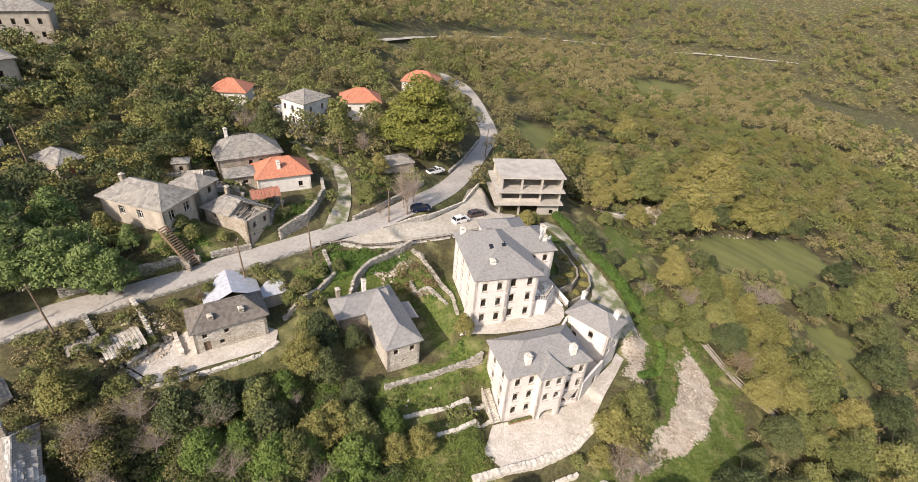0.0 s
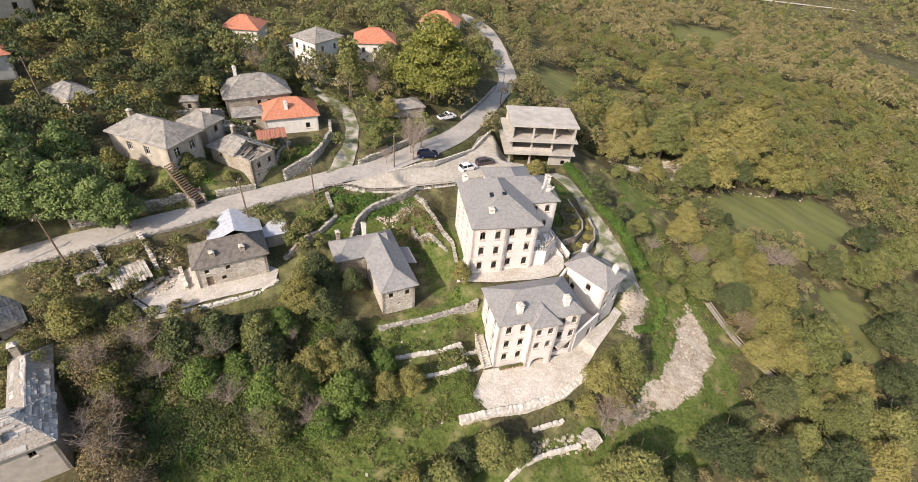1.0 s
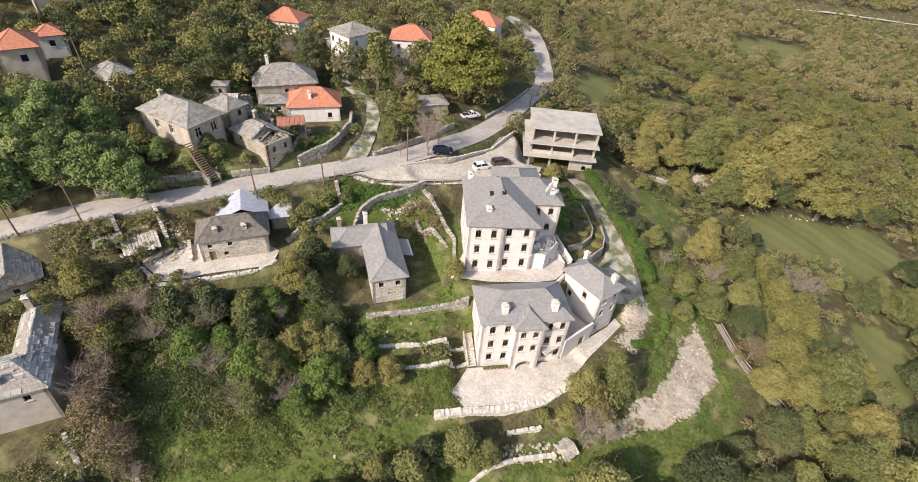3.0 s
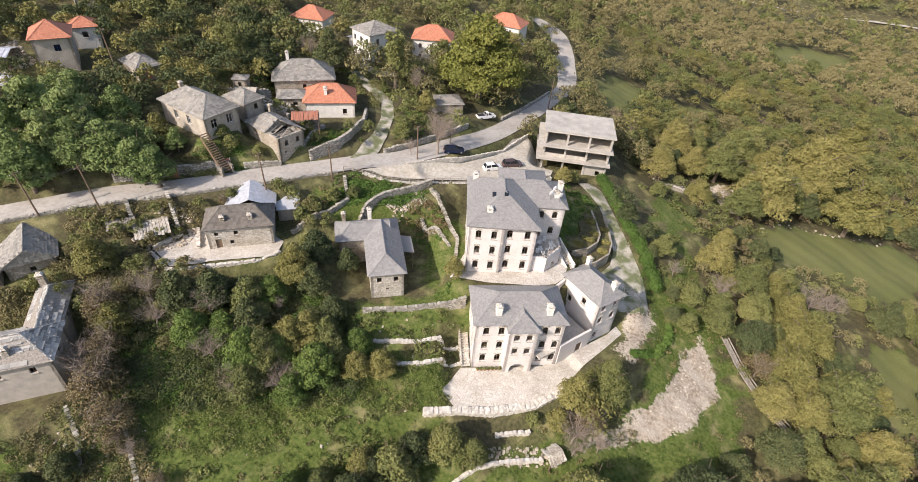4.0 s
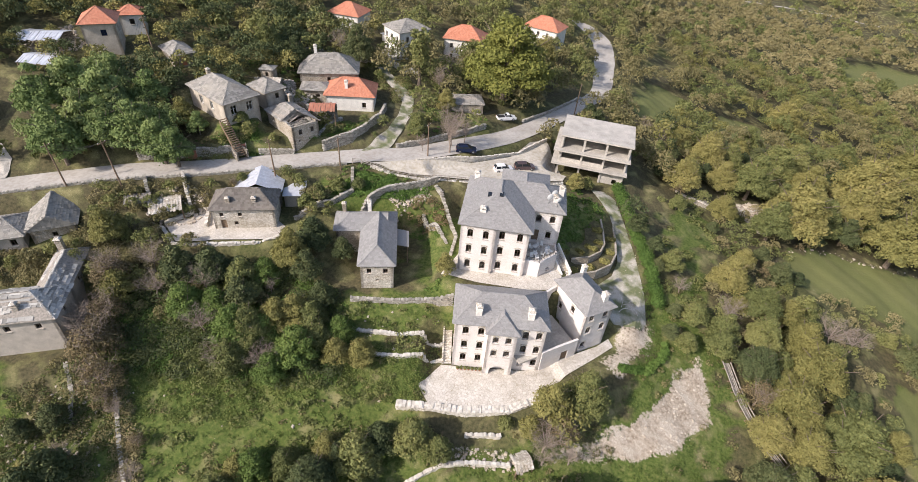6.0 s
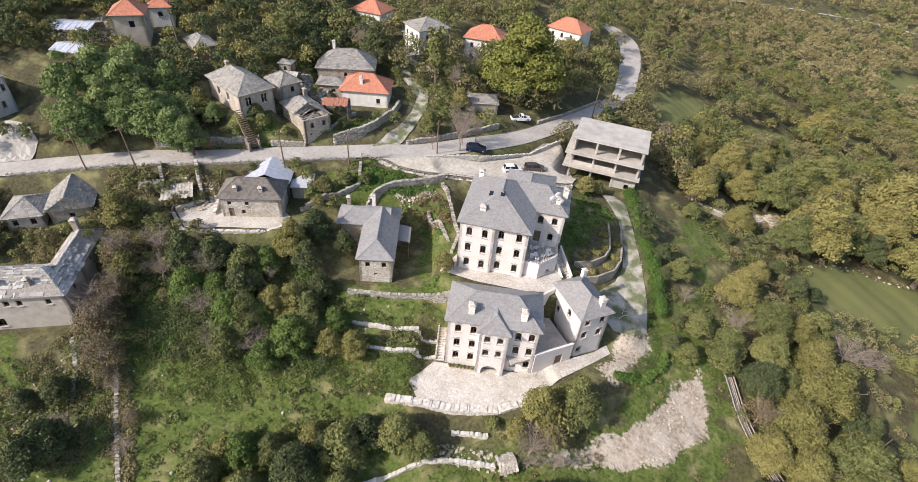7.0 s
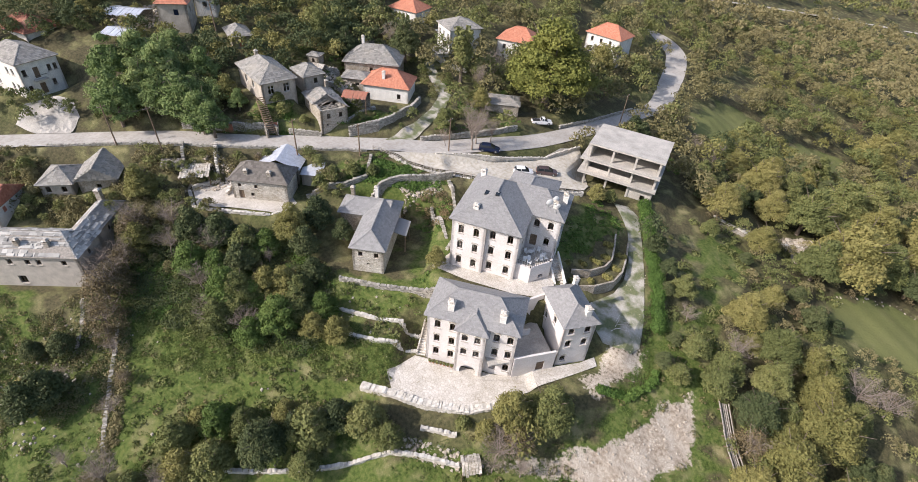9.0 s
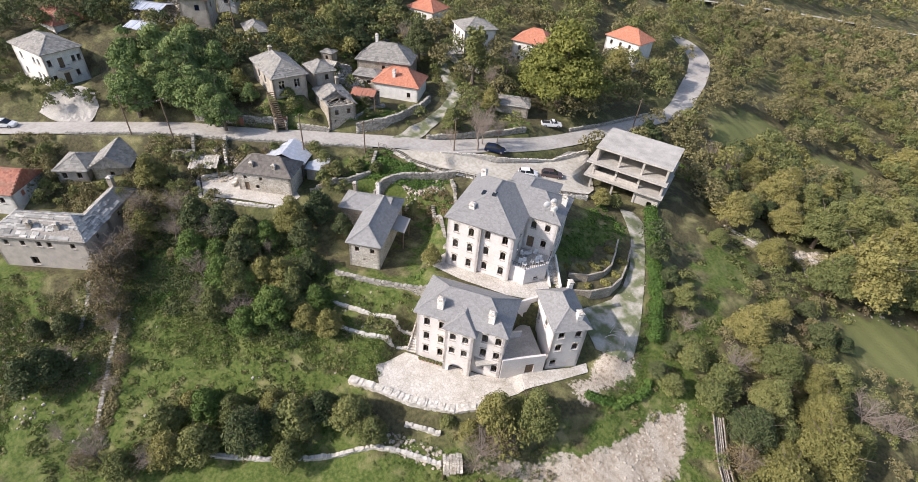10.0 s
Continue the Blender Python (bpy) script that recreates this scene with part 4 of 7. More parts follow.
m.hexa([(5.2, 6.0, 4.0), (7.4, 6.0, 3.5), (7.4, 10.2, 3.5), (5.2, 10.2, 4.0)], [(5.2, 6.0, 4.12), (7.4, 6.0, 3.62), (7.4, 10.2, 3.62), (5.2, 10.2, 4.12)])
part("porch_roof", m, "greyslate", lhouse)
for py in (6.2, 10.0):
    m = Mesh()
    m.box(7.1, py - 0.08, -0.5, 7.26, py + 0.08, 3.55)
    part("post", m, "wood", lhouse)

# ---- concrete frame ----
frame_bld = thing("concrete_frame", 12.6, 101.0, 0.0, 6.5, "unfinished grey concrete frame building with flat roof slab", "building")
for z in (4.4, 7.4, 10.4):
    m = Mesh()
    x0 = -1.2 if z < 10 else -0.3
    m.box(x0, -0.3 - (0.9 if z < 10 else 0), z, 14.4, 10.2, z + 0.28)
    part("slab", m, "concrete", frame_bld, "bare concrete slab")
for ix in range(4):
    for iy in range(3):
        m = Mesh()
        x, y = 0.2 + ix * 4.5, 0.2 + iy * 4.6
        m.box(x - 0.2, y - 0.2, -1.0, x + 0.2, y + 0.2, 10.4)
        part("column", m, "concrete", frame_bld)
wall(frame_bld, (0.42, 9.8), (0.42, 0.4), 4.68, 10.4, (), "concrete", 0.2)
wall(frame_bld, (14.0, 0.2), (14.0, 9.8), -1.0, 10.4, (), "concrete", 0.2)
wall(frame_bld, (13.6, 9.6), (0.4, 9.6), -1.0, 10.4, (), "concrete", 0.2)
wall(frame_bld, (9.3, 0.2), (13.8, 0.2), -1.0, 4.4, [(3.0, 1.6, 0.9, 1.0, "void")], "concrete", 0.2)
wall(frame_bld, (0.4, 0.15), (9.2, 0.15), 4.68, 5.5, (), "concrete", 0.18)

# ---- village houses ----
def cottage(x, y, turn, w, d, base, eave, rise, wall_mat, roof_mat, label, holes=None, hips=(1, 1), along="x", slab=(0.5, 0.42), rough=0.9, over=0.4, chims=(), frame_mat="frame", torn=(), name="cottage", deep=2.0, tile="slating"):
    ob = thing(name, x, y, 0, turn, label, "house")
    block(ob, 0, 0, w, d, base - deep, eave, wall_mat, holes, None, frame_mat)
    roof(ob, hip_planes(w, d, over, eave, rise, hips, along), roof_mat, slab=slab, rough=rough, holes=torn, tile_name=tile)
    for cx, cy, cz, cm in chims:
        chimney(ob, cx, cy, eave - 0.2, cz, 0.6, cm)
    return ob


v1 = cottage(-53.8, 71.9, -17.5, 11.9, 6.8, 11.0, 16.6, 2.3, "oldplaster", "oldslate", "old grey-rendered house with stone slab roof",
             {"e": [(1.8, 14.1, 1.2, 1.7), (4.9, 14.1, 1.2, 1.7)], "s": [(4.0, 14.2, 1.1, 1.5), (7.5, 14.2, 1.1, 1.5)]}, chims=((1.5, 3.6, 19.2, "stone"),), frame_mat="whitepaint")
v1wing = cottage(-46.0, 79.1, -17.5, 5.2, 4.2, 11.0, 15.8, 1.5, "oldplaster", "oldslate", "low grey wing with stone slab roof", {"e": [(2.5, 14.0, 0.8, 1.1)]})
ruin = thing("ruined_cottage", -40.2, 76.4, -1.4, -24.5, "half-collapsed stone cottage with broken slab roof", "house")
block(ruin, 0, 0, 9.4, 5.4, 8.0, 14.4, "stone", {"s": [(2.4, 13.1, 0.6, 0.7)], "e": [(1.6, 12.6, 0.7, 1.0), (4.0, 12.6, 0.7, 1.0), (1.2, 11.2, 0.35, 0.4)]}, None)
roof(ruin, hip_planes(5.6, 5.4, 0.35, 14.5, 1.7, (1, 0)), "oldslate", slab=(0.45, 0.38), rough=1.5)
roof(ruin, [((9.7, 5.7, 14.5), (6.1, 5.7, 14.5), (6.1, 2.9, 16.0), (8.0, 3.6, 15.6))], "oldslate", slab=(0.45, 0.38), rough=1.7)
chimney(ruin, 1.2, 4.4, 14.2, 16.9, 0.6, "stone")
fallen = random.Random(8)
for i in range(9):
    m = Mesh()
    x = 6.0 + 0.4 * i
    m.tube([(x, 0.3, 14.3 - 0.6 * fallen.random()), (x + fallen.uniform(-0.8, 0.8), 2.9 + fallen.uniform(-0.6, 0.6), 15.9 - 1.6 * fallen.random())], [0.09, 0.07], 5)
    part("rafter", m, "greywood", ruin, "broken grey rafter")
m = Mesh()
for i in range(130):
    x, y, r = fallen.uniform(5.8, 9.0), fallen.uniform(0.4, 4.8), fallen.uniform(0.12, 0.35)
    z = 12.6 + 0.25 * y + fallen.uniform(0, 0.5)
    m.hexa([(x - r, y - r, z), (x + r, y - r * 0.7, z), (x + r * 0.8, y + r, z + 0.1), (x - r, y + r * 0.8, z)], [(x - r, y - r, z + 0.09), (x + r, y - r * 0.7, z + 0.12), (x + r * 0.8, y + r, z + 0.2), (x - r, y + r * 0.8, z + 0.1)])
part("fallen_slabs", m, "oldslate", ruin, "heap of fallen roof slabs", kind="stuff")
m = Mesh()
m.box(5.6, 0.4, 11.5, 9.0, 5.0, 12.6)
part("attic_floor", m, "greywood", ruin)
m = Mesh()
for i in range(26):
    x = 9.4 * i / 26
    m.box(x, -0.02 + 0.05 * fallen.random(), 14.4, x + 0.36, 0.38, 14.4 + 0.35 * fallen.random())
part("broken_coping", m, "oldslate", ruin)
red = cottage(-35.0, 88.1, 25, 9.8, 7.0, 9.4, 13.0, 2.6, "whitewash", "redtile", "low whitewashed house with orange tile roof", {"s": [(7.8, 10.5, 0.8, 1.1)]},
              slab=(0.3, 0.36), rough=0.15, chims=((4.2, 1.4, 15.7, "whitewash"),), tile="tiling")
big_stone = cottage(-43.5, 91.5, 30, 12.0, 8.5, 10.0, 14.8, 2.9, "stone", "oldslate", "rambling stone house with grey slab roof",
                    {"s": [(6.0, 13.0, 0.7, 0.9), (8.0, 13.0, 0.7, 0.9), (10.0, 13.0, 0.7, 0.9)]}, chims=((3.0, 6.5, 18.6, "whitewash"),))
annex = cottage(-40.6, 87.8, 27, 5.6, 4.0, 10.0, 13.0, 0.9, "stone", "oldslate", "stone outhouse with sagging slab roof", {"s": [(3.2, 11.4, 0.9, 0.7)]})
white = cottage(-40.2, 122.5, -31, 7.6, 8.5, 10.5, 18.0, 2.0, "whitewash", "oldslate", "tall whitewashed village house with grey slate roof",
                {"s": grid_windows((1.3, 3.8, 6.3), (12.6, 15.6), 0.8, 1.3), "e": grid_windows((2.2, 6.0), (12.6, 15.6), 0.8, 1.3)}, slab=(0.45, 0.36), rough=0.3)
o2 = cottage(-27.6, 132.0, 12, 10.0, 8.0, 8.5, 14.6, 2.8, "whitewash", "redtile", "white house with orange tile hip roof", {"s": grid_windows((2, 5, 8), (9.6, 12.4), 0.8, 1.2)}, slab=(0.3, 0.36), rough=0.15, tile="tiling")
o3 = cottage(-15.0, 164.0, -8, 11.0, 8.0, 6.5, 12.6, 2.8, "whitewash", "redtile", "white house with orange tile roof beside the bend", {"s": grid_windows((2, 5, 8), (8, 10.6), 0.8, 1.2)}, slab=(0.3, 0.36), rough=0.15, tile="tiling")
or1 = cottage(-58.0, 124.5, 5, 8.5, 7.5, 12.5, 17.6, 2.4, "whitewash", "redtile", "small house with orange tile roof among trees", {"s": [(2, 15.5, 0.8, 1.1), (6, 15.5, 0.8, 1.1)]}, slab=(0.3, 0.36), rough=0.15, tile="tiling")
farm = cottage(-32.6, 51.9, 30, 9.6, 5.2, 3.6, 7.5, 2.3, "limestone", "brownslate", "long stone farmhouse with dark slab roof",
               {"s": [(1.4, 6.0, 0.6, 0.7), (4.2, 6.0, 0.6, 0.7), (3.4, 4.3, 0.6, 0.7), (1.5, 3.6, 0.9, 1.8, "door")]}, slab=(0.45, 0.35), rough=0.5, chims=((2.6, 0.8, 9.2, "stone"), (6.6, 0.8, 9.2, "stone")))
ahouse = cottage(-49.6, 19.6, 36, 14.4, 6.2, -3.4, 3.0, 2.4, "creamrender", "paleslate", "long cream-rendered house with bleached slab roof",
                 {"s": [(s, 1.2, 0.75, 0.95) for s in (2.0, 4.5, 7.0, 8.6, 12.2)] + [(5.0, -2.6, 1.2, 1.5, "window")], "e": [(3.0, 1.2, 0.7, 0.9)]}, slab=(0.5, 0.36), rough=1.9, chims=((6.0, 1.2, 5.2, "stone"), (10.2, 1.2, 5.2, "stone")))
block(ahouse, 10.6, 6.2, 3.8, 8.2, -4.5, 3.0, "creamrender", {"e": [(3.0, 1.2, 0.7, 0.9)]})
roof(ahouse, hip_planes(3.8, 10.4, 0.4, 3.0, 1.5, (0, 1), "y"), "paleslate", slab=(0.5, 0.36), rough=1.9, offset=(10.6, 4.0))
chimney(ahouse, 11.6, 13.8, 3.2, 5.9, 0.8, "stone")
e1 = cottage(-58.2, 32.9, 44, 5.0, 6.0, 2.3, 5.0, 1.7, "oldplaster", "oldslate", "grey-rendered cottage with stone slab roof", {"s": [(1.2, 3.3, 0.8, 1.1), (3.6, 3.3, 0.8, 1.1)]}, rough=0.7)
e2 = cottage(-54.2, 37.2, 48, 6.0, 6.6, 2.5, 5.4, 2.2, "stone", "oldslate", "dark stone barn with steep slab roof", {"s": [(3.0, 3.6, 0.7, 0.8)]}, hips=(0, 0), along="y", rough=0.9)
rr = cottage(-64.5, 20.2, 36, 9.0, 7.4, 0.6, 4.0, 2.6, "whitewash", "rusttile", "whitewashed house with brown-red tile roof", {"e": [(2.4, 2.2, 0.9, 1.1, "shutter", "redtile")], "s": [(7, 2, 0.9, 1.1)]}, hips=(0, 0), slab=(0.3, 0.36), rough=0.2, tile="tiling")
wohouse = cottage(-78.2, 71.8, 45, 5.9, 7.0, 18.0, 23.2, 2.3, "oldplaster", "redtile", "pale house with orange tile roof and blue shutters", {"s": [(3.6, 20.8, 1.0, 1.2, "shutter", "carpaint_blue")], "e": [(3.0, 20.8, 0.9, 1.2)]}, slab=(0.3, 0.36), rough=0.15, tile="tiling", deep=3.0)
wobit = cottage(-80.2, 81.8, 45, 4.5, 4.5, 18.0, 22.4, 1.4, "whitewash", "redtile", "white annexe with red tile roof", {"s": [(2.2, 20.4, 0.9, 1.1)]}, slab=(0.3, 0.36), rough=0.15, tile="tiling", deep=3.0)
wwhouse = cottage(-90.5, 42.3, 6, 11.0, 7.3, 10.3, 17.0, 2.1, "whitewash", "oldslate", "two-storey pale village house with slate roof and balcony",
                  {"s": grid_windows((2.6, 7.2, 8.9), (11.6, 14.6), 0.75, 1.2), "e": [(0.9, 14.4, 0.75, 1.3), (3.0, 13.6, 1.0, 2.1, "door"), (5.4, 14.4, 0.7, 1.2), (6.5, 14.4, 0.7, 1.2), (1.0, 11.4, 0.75, 1.2), (3.2, 10.5, 1.1, 2.1, "door"), (5.4, 11.6, 0.7, 1.2)]}, slab=(0.45, 0.36), rough=0.4)
m = Mesh()
m.box(11.0, 1.9, 13.4, 12.1, 4.2, 13.55)
part("balcony", m, "concrete", wwhouse)
for yy in np.arange(1.95, 4.2, 0.16):
    m.box(12.04, yy, 13.55, 12.07, yy + 0.03, 14.4)
m2 = Mesh()
m2.box(12.03, 1.9, 14.4, 12.09, 4.2, 14.45)
part("railing", m2, "dark", wwhouse)
redback = cottage(-104.0, 50.0, 10, 10.0, 8.0, 12.5, 17.5, 2.4, "whitewash", "rusttile", "white house with dull red tile roof", None, slab=(0.3, 0.36), rough=0.2, tile="tiling")
upper_left = cottage(-92.5, 95.5, 52, 11.4, 8.0, 20.5, 28.0, 2.2, "oldplaster", "oldslate", "pale stone house high above the village",
                     {"s": grid_windows((2, 5.2, 8.4), (24.6,), 0.9, 1.4) + [(5.6, 20.9, 1.8, 2.4, "door")]}, slab=(0.45, 0.36), rough=0.4, deep=4)
high_house = cottage(-108.0, 128.5, 27, 12.0, 9.0, 24.0, 31.5, 2.4, "oldplaster", "oldslate", "large pale stone house on the upper slope", {"s": grid_windows((2, 4.6, 7.2, 9.8), (25.6, 28.6), 0.8, 1.3)}, slab=(0.45, 0.36), rough=0.4, deep=4)
hut = cottage(-49.4, 86.4, 20, 2.6, 2.4, 13.6, 15.9, 0.5, "stone", "oldslate", "tiny square stone hut with slab roof", {"s": [(1.3, 14.4, 0.6, 0.9)]}, over=0.2, name="hut")
old_hut = cottage(-69.4, 81.0, -25, 6.4, 4.2, 15.6, 18.2, 1.5, "stone", "oldslate", "old stone hut with sagging slab roof and red door", {"e": [(2.0, 15.8, 1.0, 1.8, "shutter", "redtile")]}, rough=1.0, name="hut")
road_hut = cottage(-13.4, 103.6, 28, 7.4, 5.2, 7.4, 10.2, 1.1, "stone", "oldslate", "tumbledown stone hut with fallen slab roof beside the road", {"e": [(2.4, 8.0, 1.0, 1.7, "void")]}, rough=1.9, over=0.2, name="hut")
block(white, -3.4, 1.2, 3.38, 5.2, 8.5, 14.6, "whitewash", {"s": [(1.7, 12.6, 0.8, 1.1)]}, None)
m = Mesh()
m.hexa([(-3.8, 0.8, 14.6), (-0.02, 0.8, 15.2), (-0.02, 6.8, 15.2), (-3.8, 6.8, 14.6)], [(-3.8, 0.8, 14.72), (-0.02, 0.8, 15.32), (-0.02, 6.8, 15.32), (-3.8, 6.8, 14.72)])
part("lean_to_roof", m, "zinc", white, "pale sheet-metal lean-to roof")
block(white, 2.6, -3.2, 5.4, 3.18, 8.5, 12.4, "whitewash", None, None)
m = Mesh()
m.box(2.4, -3.4, 12.4, 8.2, -0.02, 12.6)
part("terrace_slab", m, "concrete", white)
for gx0, gy0, gturn in ((-45.9, 61.2, 36), (-39.8, 66.8, 38)):
    gate = thing("garden_gate", gx0, gy0, lz(gx0, gy0), gturn, "rusty red sheet-metal garden gate beside the road", "gate", "gates along the road")
    for k in (0, 1):
        m = Mesh()
        m.box(0.02 + 0.75 * k, 0, 0.05, 0.73 + 0.75 * k, 0.05, 1.75)
        m.box(0.06 + 0.75 * k, -0.02, 0.8, 0.69 + 0.75 * k, -0.002, 0.9)
        part("leaf", m, "rusttile", gate)
    for k in (-0.12, 1.5):
        m = Mesh()
        m.box(k, -0.04, -0.3, k + 0.12, 0.1, 1.9)
        part("post", m, "stone", gate)

# ---- trees and shrubs ----
def leaf_cloud(rng, lobes, count, size):
    """Leaf clumps as small blades over the skin of a set of ellipsoid lobes; returns vertices and faces as arrays."""
    count, size = int(count * 1.3), size * 1.13
    vols = np.array([l[3] * l[4] for l in lobes])
    pick = rng.choice(len(lobes), count, p=vols / vols.sum())
    L = np.array(lobes)[pick]
    d = rng.normal(size=(count, 3))
    d[:, 2] = np.where(d[:, 2] < -0.3, -d[:, 2] * 0.6, d[:, 2])
    d /= np.linalg.norm(d, axis=1)[:, None]
    r = rng.uniform(0.5, 1.0, count) ** 0.6 * rng.choice((1.0, 1.0, 1.0, 1.12, 1.3), count)
    p = L[:, :3] + d * r[:, None] * np.stack([L[:, 3], L[:, 3], L[:, 4]], -1)
    n = d + rng.normal(scale=0.5, size=(count, 3))
    n /= np.linalg.norm(n, axis=1)[:, None]
    a = np.cross(n, rng.normal(size=(count, 3)))
    a /= np.linalg.norm(a, axis=1)[:, None]
    b = np.cross(n, a)
    s = (size * rng.uniform(0.6, 1.4, count))[:, None]
    w = s * rng.uniform(0.5, 0.9, count)[:, None]
    verts = np.stack([p - a * s, p + a * s * 0.7 - b * w + n * s * 0.2, p + a * s * 0.7 + b * w], 1)
    return verts.reshape(-1, 3), np.arange(count * 3).reshape(-1, 3)


def array_mesh(name, verts, faces, mat):
    me = bpy.data.meshes.new(name)
    me.vertices.add(len(verts))
    me.vertices.foreach_set("co", np.asarray(verts, np.float32).ravel())
    n = faces.shape[1]
    me.loops.add(faces.size)
    me.loops.foreach_set("vertex_index", faces.ravel().astype(np.int32))
    me.polygons.add(len(faces))
    me.polygons.foreach_set("loop_start", np.arange(0, faces.size, n, dtype=np.int32))
    me.update(calc_edges=True)
    me.materials.append(MAT[mat])
    return me


def limbs(rng, height, spread, twigs=0):
    """A tapered trunk that forks into limbs; with twigs it carries a bare crown."""
    m = Mesh()
    r0 = 0.05 * height * (0.55 if not twigs else 0.4)
    top = Vector((rng.uniform(-0.3, 0.3), rng.uniform(-0.3, 0.3), height * (0.55 if not twigs else 0.4)))
    m.tube([(0, 0, -0.4), (0.05, 0, height * 0.15), top * 0.6, top], [r0 * 1.3, r0, r0 * 0.8, r0 * 0.55], 7)
    for k in range(6 if not twigs else 13):
        w = k * 2.4 + rng.uniform(0, 1)
        start = top * rng.uniform(0.5, 1.0)
        reach = spread * rng.uniform(0.3, 0.9)
        end = Vector((math.cos(w) * reach, math.sin(w) * reach, height * (1.0 - 0.4 * (reach / spread) ** 2) * rng.uniform(0.85, 1.0)))
        mid = start.lerp(end, 0.5) + Vector((0, 0, 0.08 * height * rng.uniform(-1, 0.5)))
        m.tube([start, mid, end], [r0 * 0.42, r0 * 0.26, r0 * 0.07], 5, False)
        for j in range(twigs):
            s = start.lerp(mid, rng.uniform(0.5, 1)) if j % 3 == 0 else mid.lerp(end, rng.uniform(0, 1))
            e = s + Vector((rng.uniform(-1, 1), rng.uniform(-1, 1), rng.uniform(-0.1, 1.0))) * spread * 0.36
            q = s.lerp(e, 0.55) + Vector((rng.uniform(-1, 1), rng.uniform(-1, 1), 0)) * 0.12
            m.tube([s, q, e], [r0 * 0.10, r0 * 0.07, r0 * 0.04], 3, False)
            for _ in range(4):
                e2 = q.lerp(e, rng.uniform(0, 0.9)) + Vector((rng.uniform(-1, 1), rng.uniform(-1, 1), rng.uniform(-0.3, 1))) * spread * 0.2
                m.tube([q, e2], [r0 * 0.06, r0 * 0.035], 3, False)
    return m


def tree_model(kind, seed, height, spread, mat, count, size, label, shape="round", k=46):
    """One tree with its trunk and crown, standing at the origin."""
    rng = np.random.default_rng(seed)
    py = random.Random(seed)
    ob = thing(kind, 0, 0, -500, 0, label, "tree" if kind != "bush" else "bush")
    part("trunk", limbs(py, height, spread, 14 if mat is None else 8 if mat == "autumn" else 0), "twig" if mat in (None, "autumn") else "bark", ob)
    if mat:
        lobes = []
        for i in range(k):
            w = i * 2.39996 + rng.uniform(0, 0.6)
            q = math.sqrt((i + 0.3) / k)
            zz = height * (0.84 - 0.56 * q + rng.uniform(-0.08, 0.08)) if shape != "tall" else height * (0.35 + 0.55 * (i / k))
            rr = spread * (0.50 if shape != "tall" else 0.62 * (1 - 0.5 * i / k)) * rng.uniform(0.6, 1.0) * (14 / k) ** 0.35
            q *= 0.72 if shape != "tall" else 0.4
            lobes.append((math.cos(w) * q * spread, math.sin(w) * q * spread, zz, rr, rr * rng.uniform(0.55, 0.95)))
        v, f = leaf_cloud(rng, lobes, count, size)
        part("crown", array_mesh("crown", v, f, mat), None, ob)
    return ob


MODELS = {
    "oak": [tree_model("oak_tree", 1 + i, 6.0, 2.6, "oak", 5600, 0.12, "leafy mid-green broadleaf tree") for i in range(3)],
    "dark": [tree_model("dark_tree", 11 + i, 5.5, 2.4, "dark_leaf", 5200, 0.115, "dense dark green broadleaf tree") for i in range(3)],
    "olive": [tree_model("turning_tree", 21 + i, 6.0, 2.6, "olive", 5600, 0.12, "broadleaf tree turning yellow-green") for i in range(3)],
    "autumn": [tree_model("autumn_tree", 31 + i, 5.0, 2.3, "autumn", 1500, 0.085, "thinning tree with brown orange autumn leaves") for i in range(2)],
    "bare": [tree_model("bare_tree", 41 + i, 5.0, 2.4, None, 0, 0, "leafless grey tree with fine twigs") for i in range(2)],
    "bush": [tree_model("bush", 51 + i, 2.2, 1.3, "oak", 1400, 0.10, "low green leafy bush") for i in range(2)],
    "tall": [tree_model("tall_tree", 61, 9.0, 2.6, "oak", 5200, 0.14, "tall leafy green tree", "tall")],
    "acacia": [tree_model("acacia_tree", 81 + i, 6.5, 2.6, "acacia", 6800, 0.115, "feathery fresh green tree above the road", "round", 50) for i in range(2)],
    "lush": [tree_model("lush_tree", 101 + i, 6.0, 2.6, "lush", 6200, 0.11, "leafy bright green tree in the thicket") for i in range(2)],
    "plane": [tree_model("plane_tree", 71, 18.0, 8.0, "plane", 26000, 0.19, "great spreading plane tree turning yellow-green", "round", 90)],
}
BIG = 1.9
for kind, name, label in (("oak", "oak_tree", "great leafy mid-green broadleaf tree"), ("dark", "dark_tree", "great dense dark green broadleaf tree"), ("olive", "turning_tree", "great broadleaf tree turning yellow-green")):
    MODELS["big_" + kind] = [tree_model(name, 91 + i, 6.0 * BIG, 2.6 * BIG, {"dark": "dark_leaf"}.get(kind, kind), 12000, 0.15, label, "round", 80) for i in range(2)]
GROUPS = {"lush": "thicket trees", "oak": "oaks", "dark": "dark trees", "olive": "turning trees", "autumn": "autumn trees", "bare": "bare trees", "bush": "bushes", "tall": "tall trees", "plane": "great trees", "acacia": "feathery trees"}
rng_t = random.Random(5)


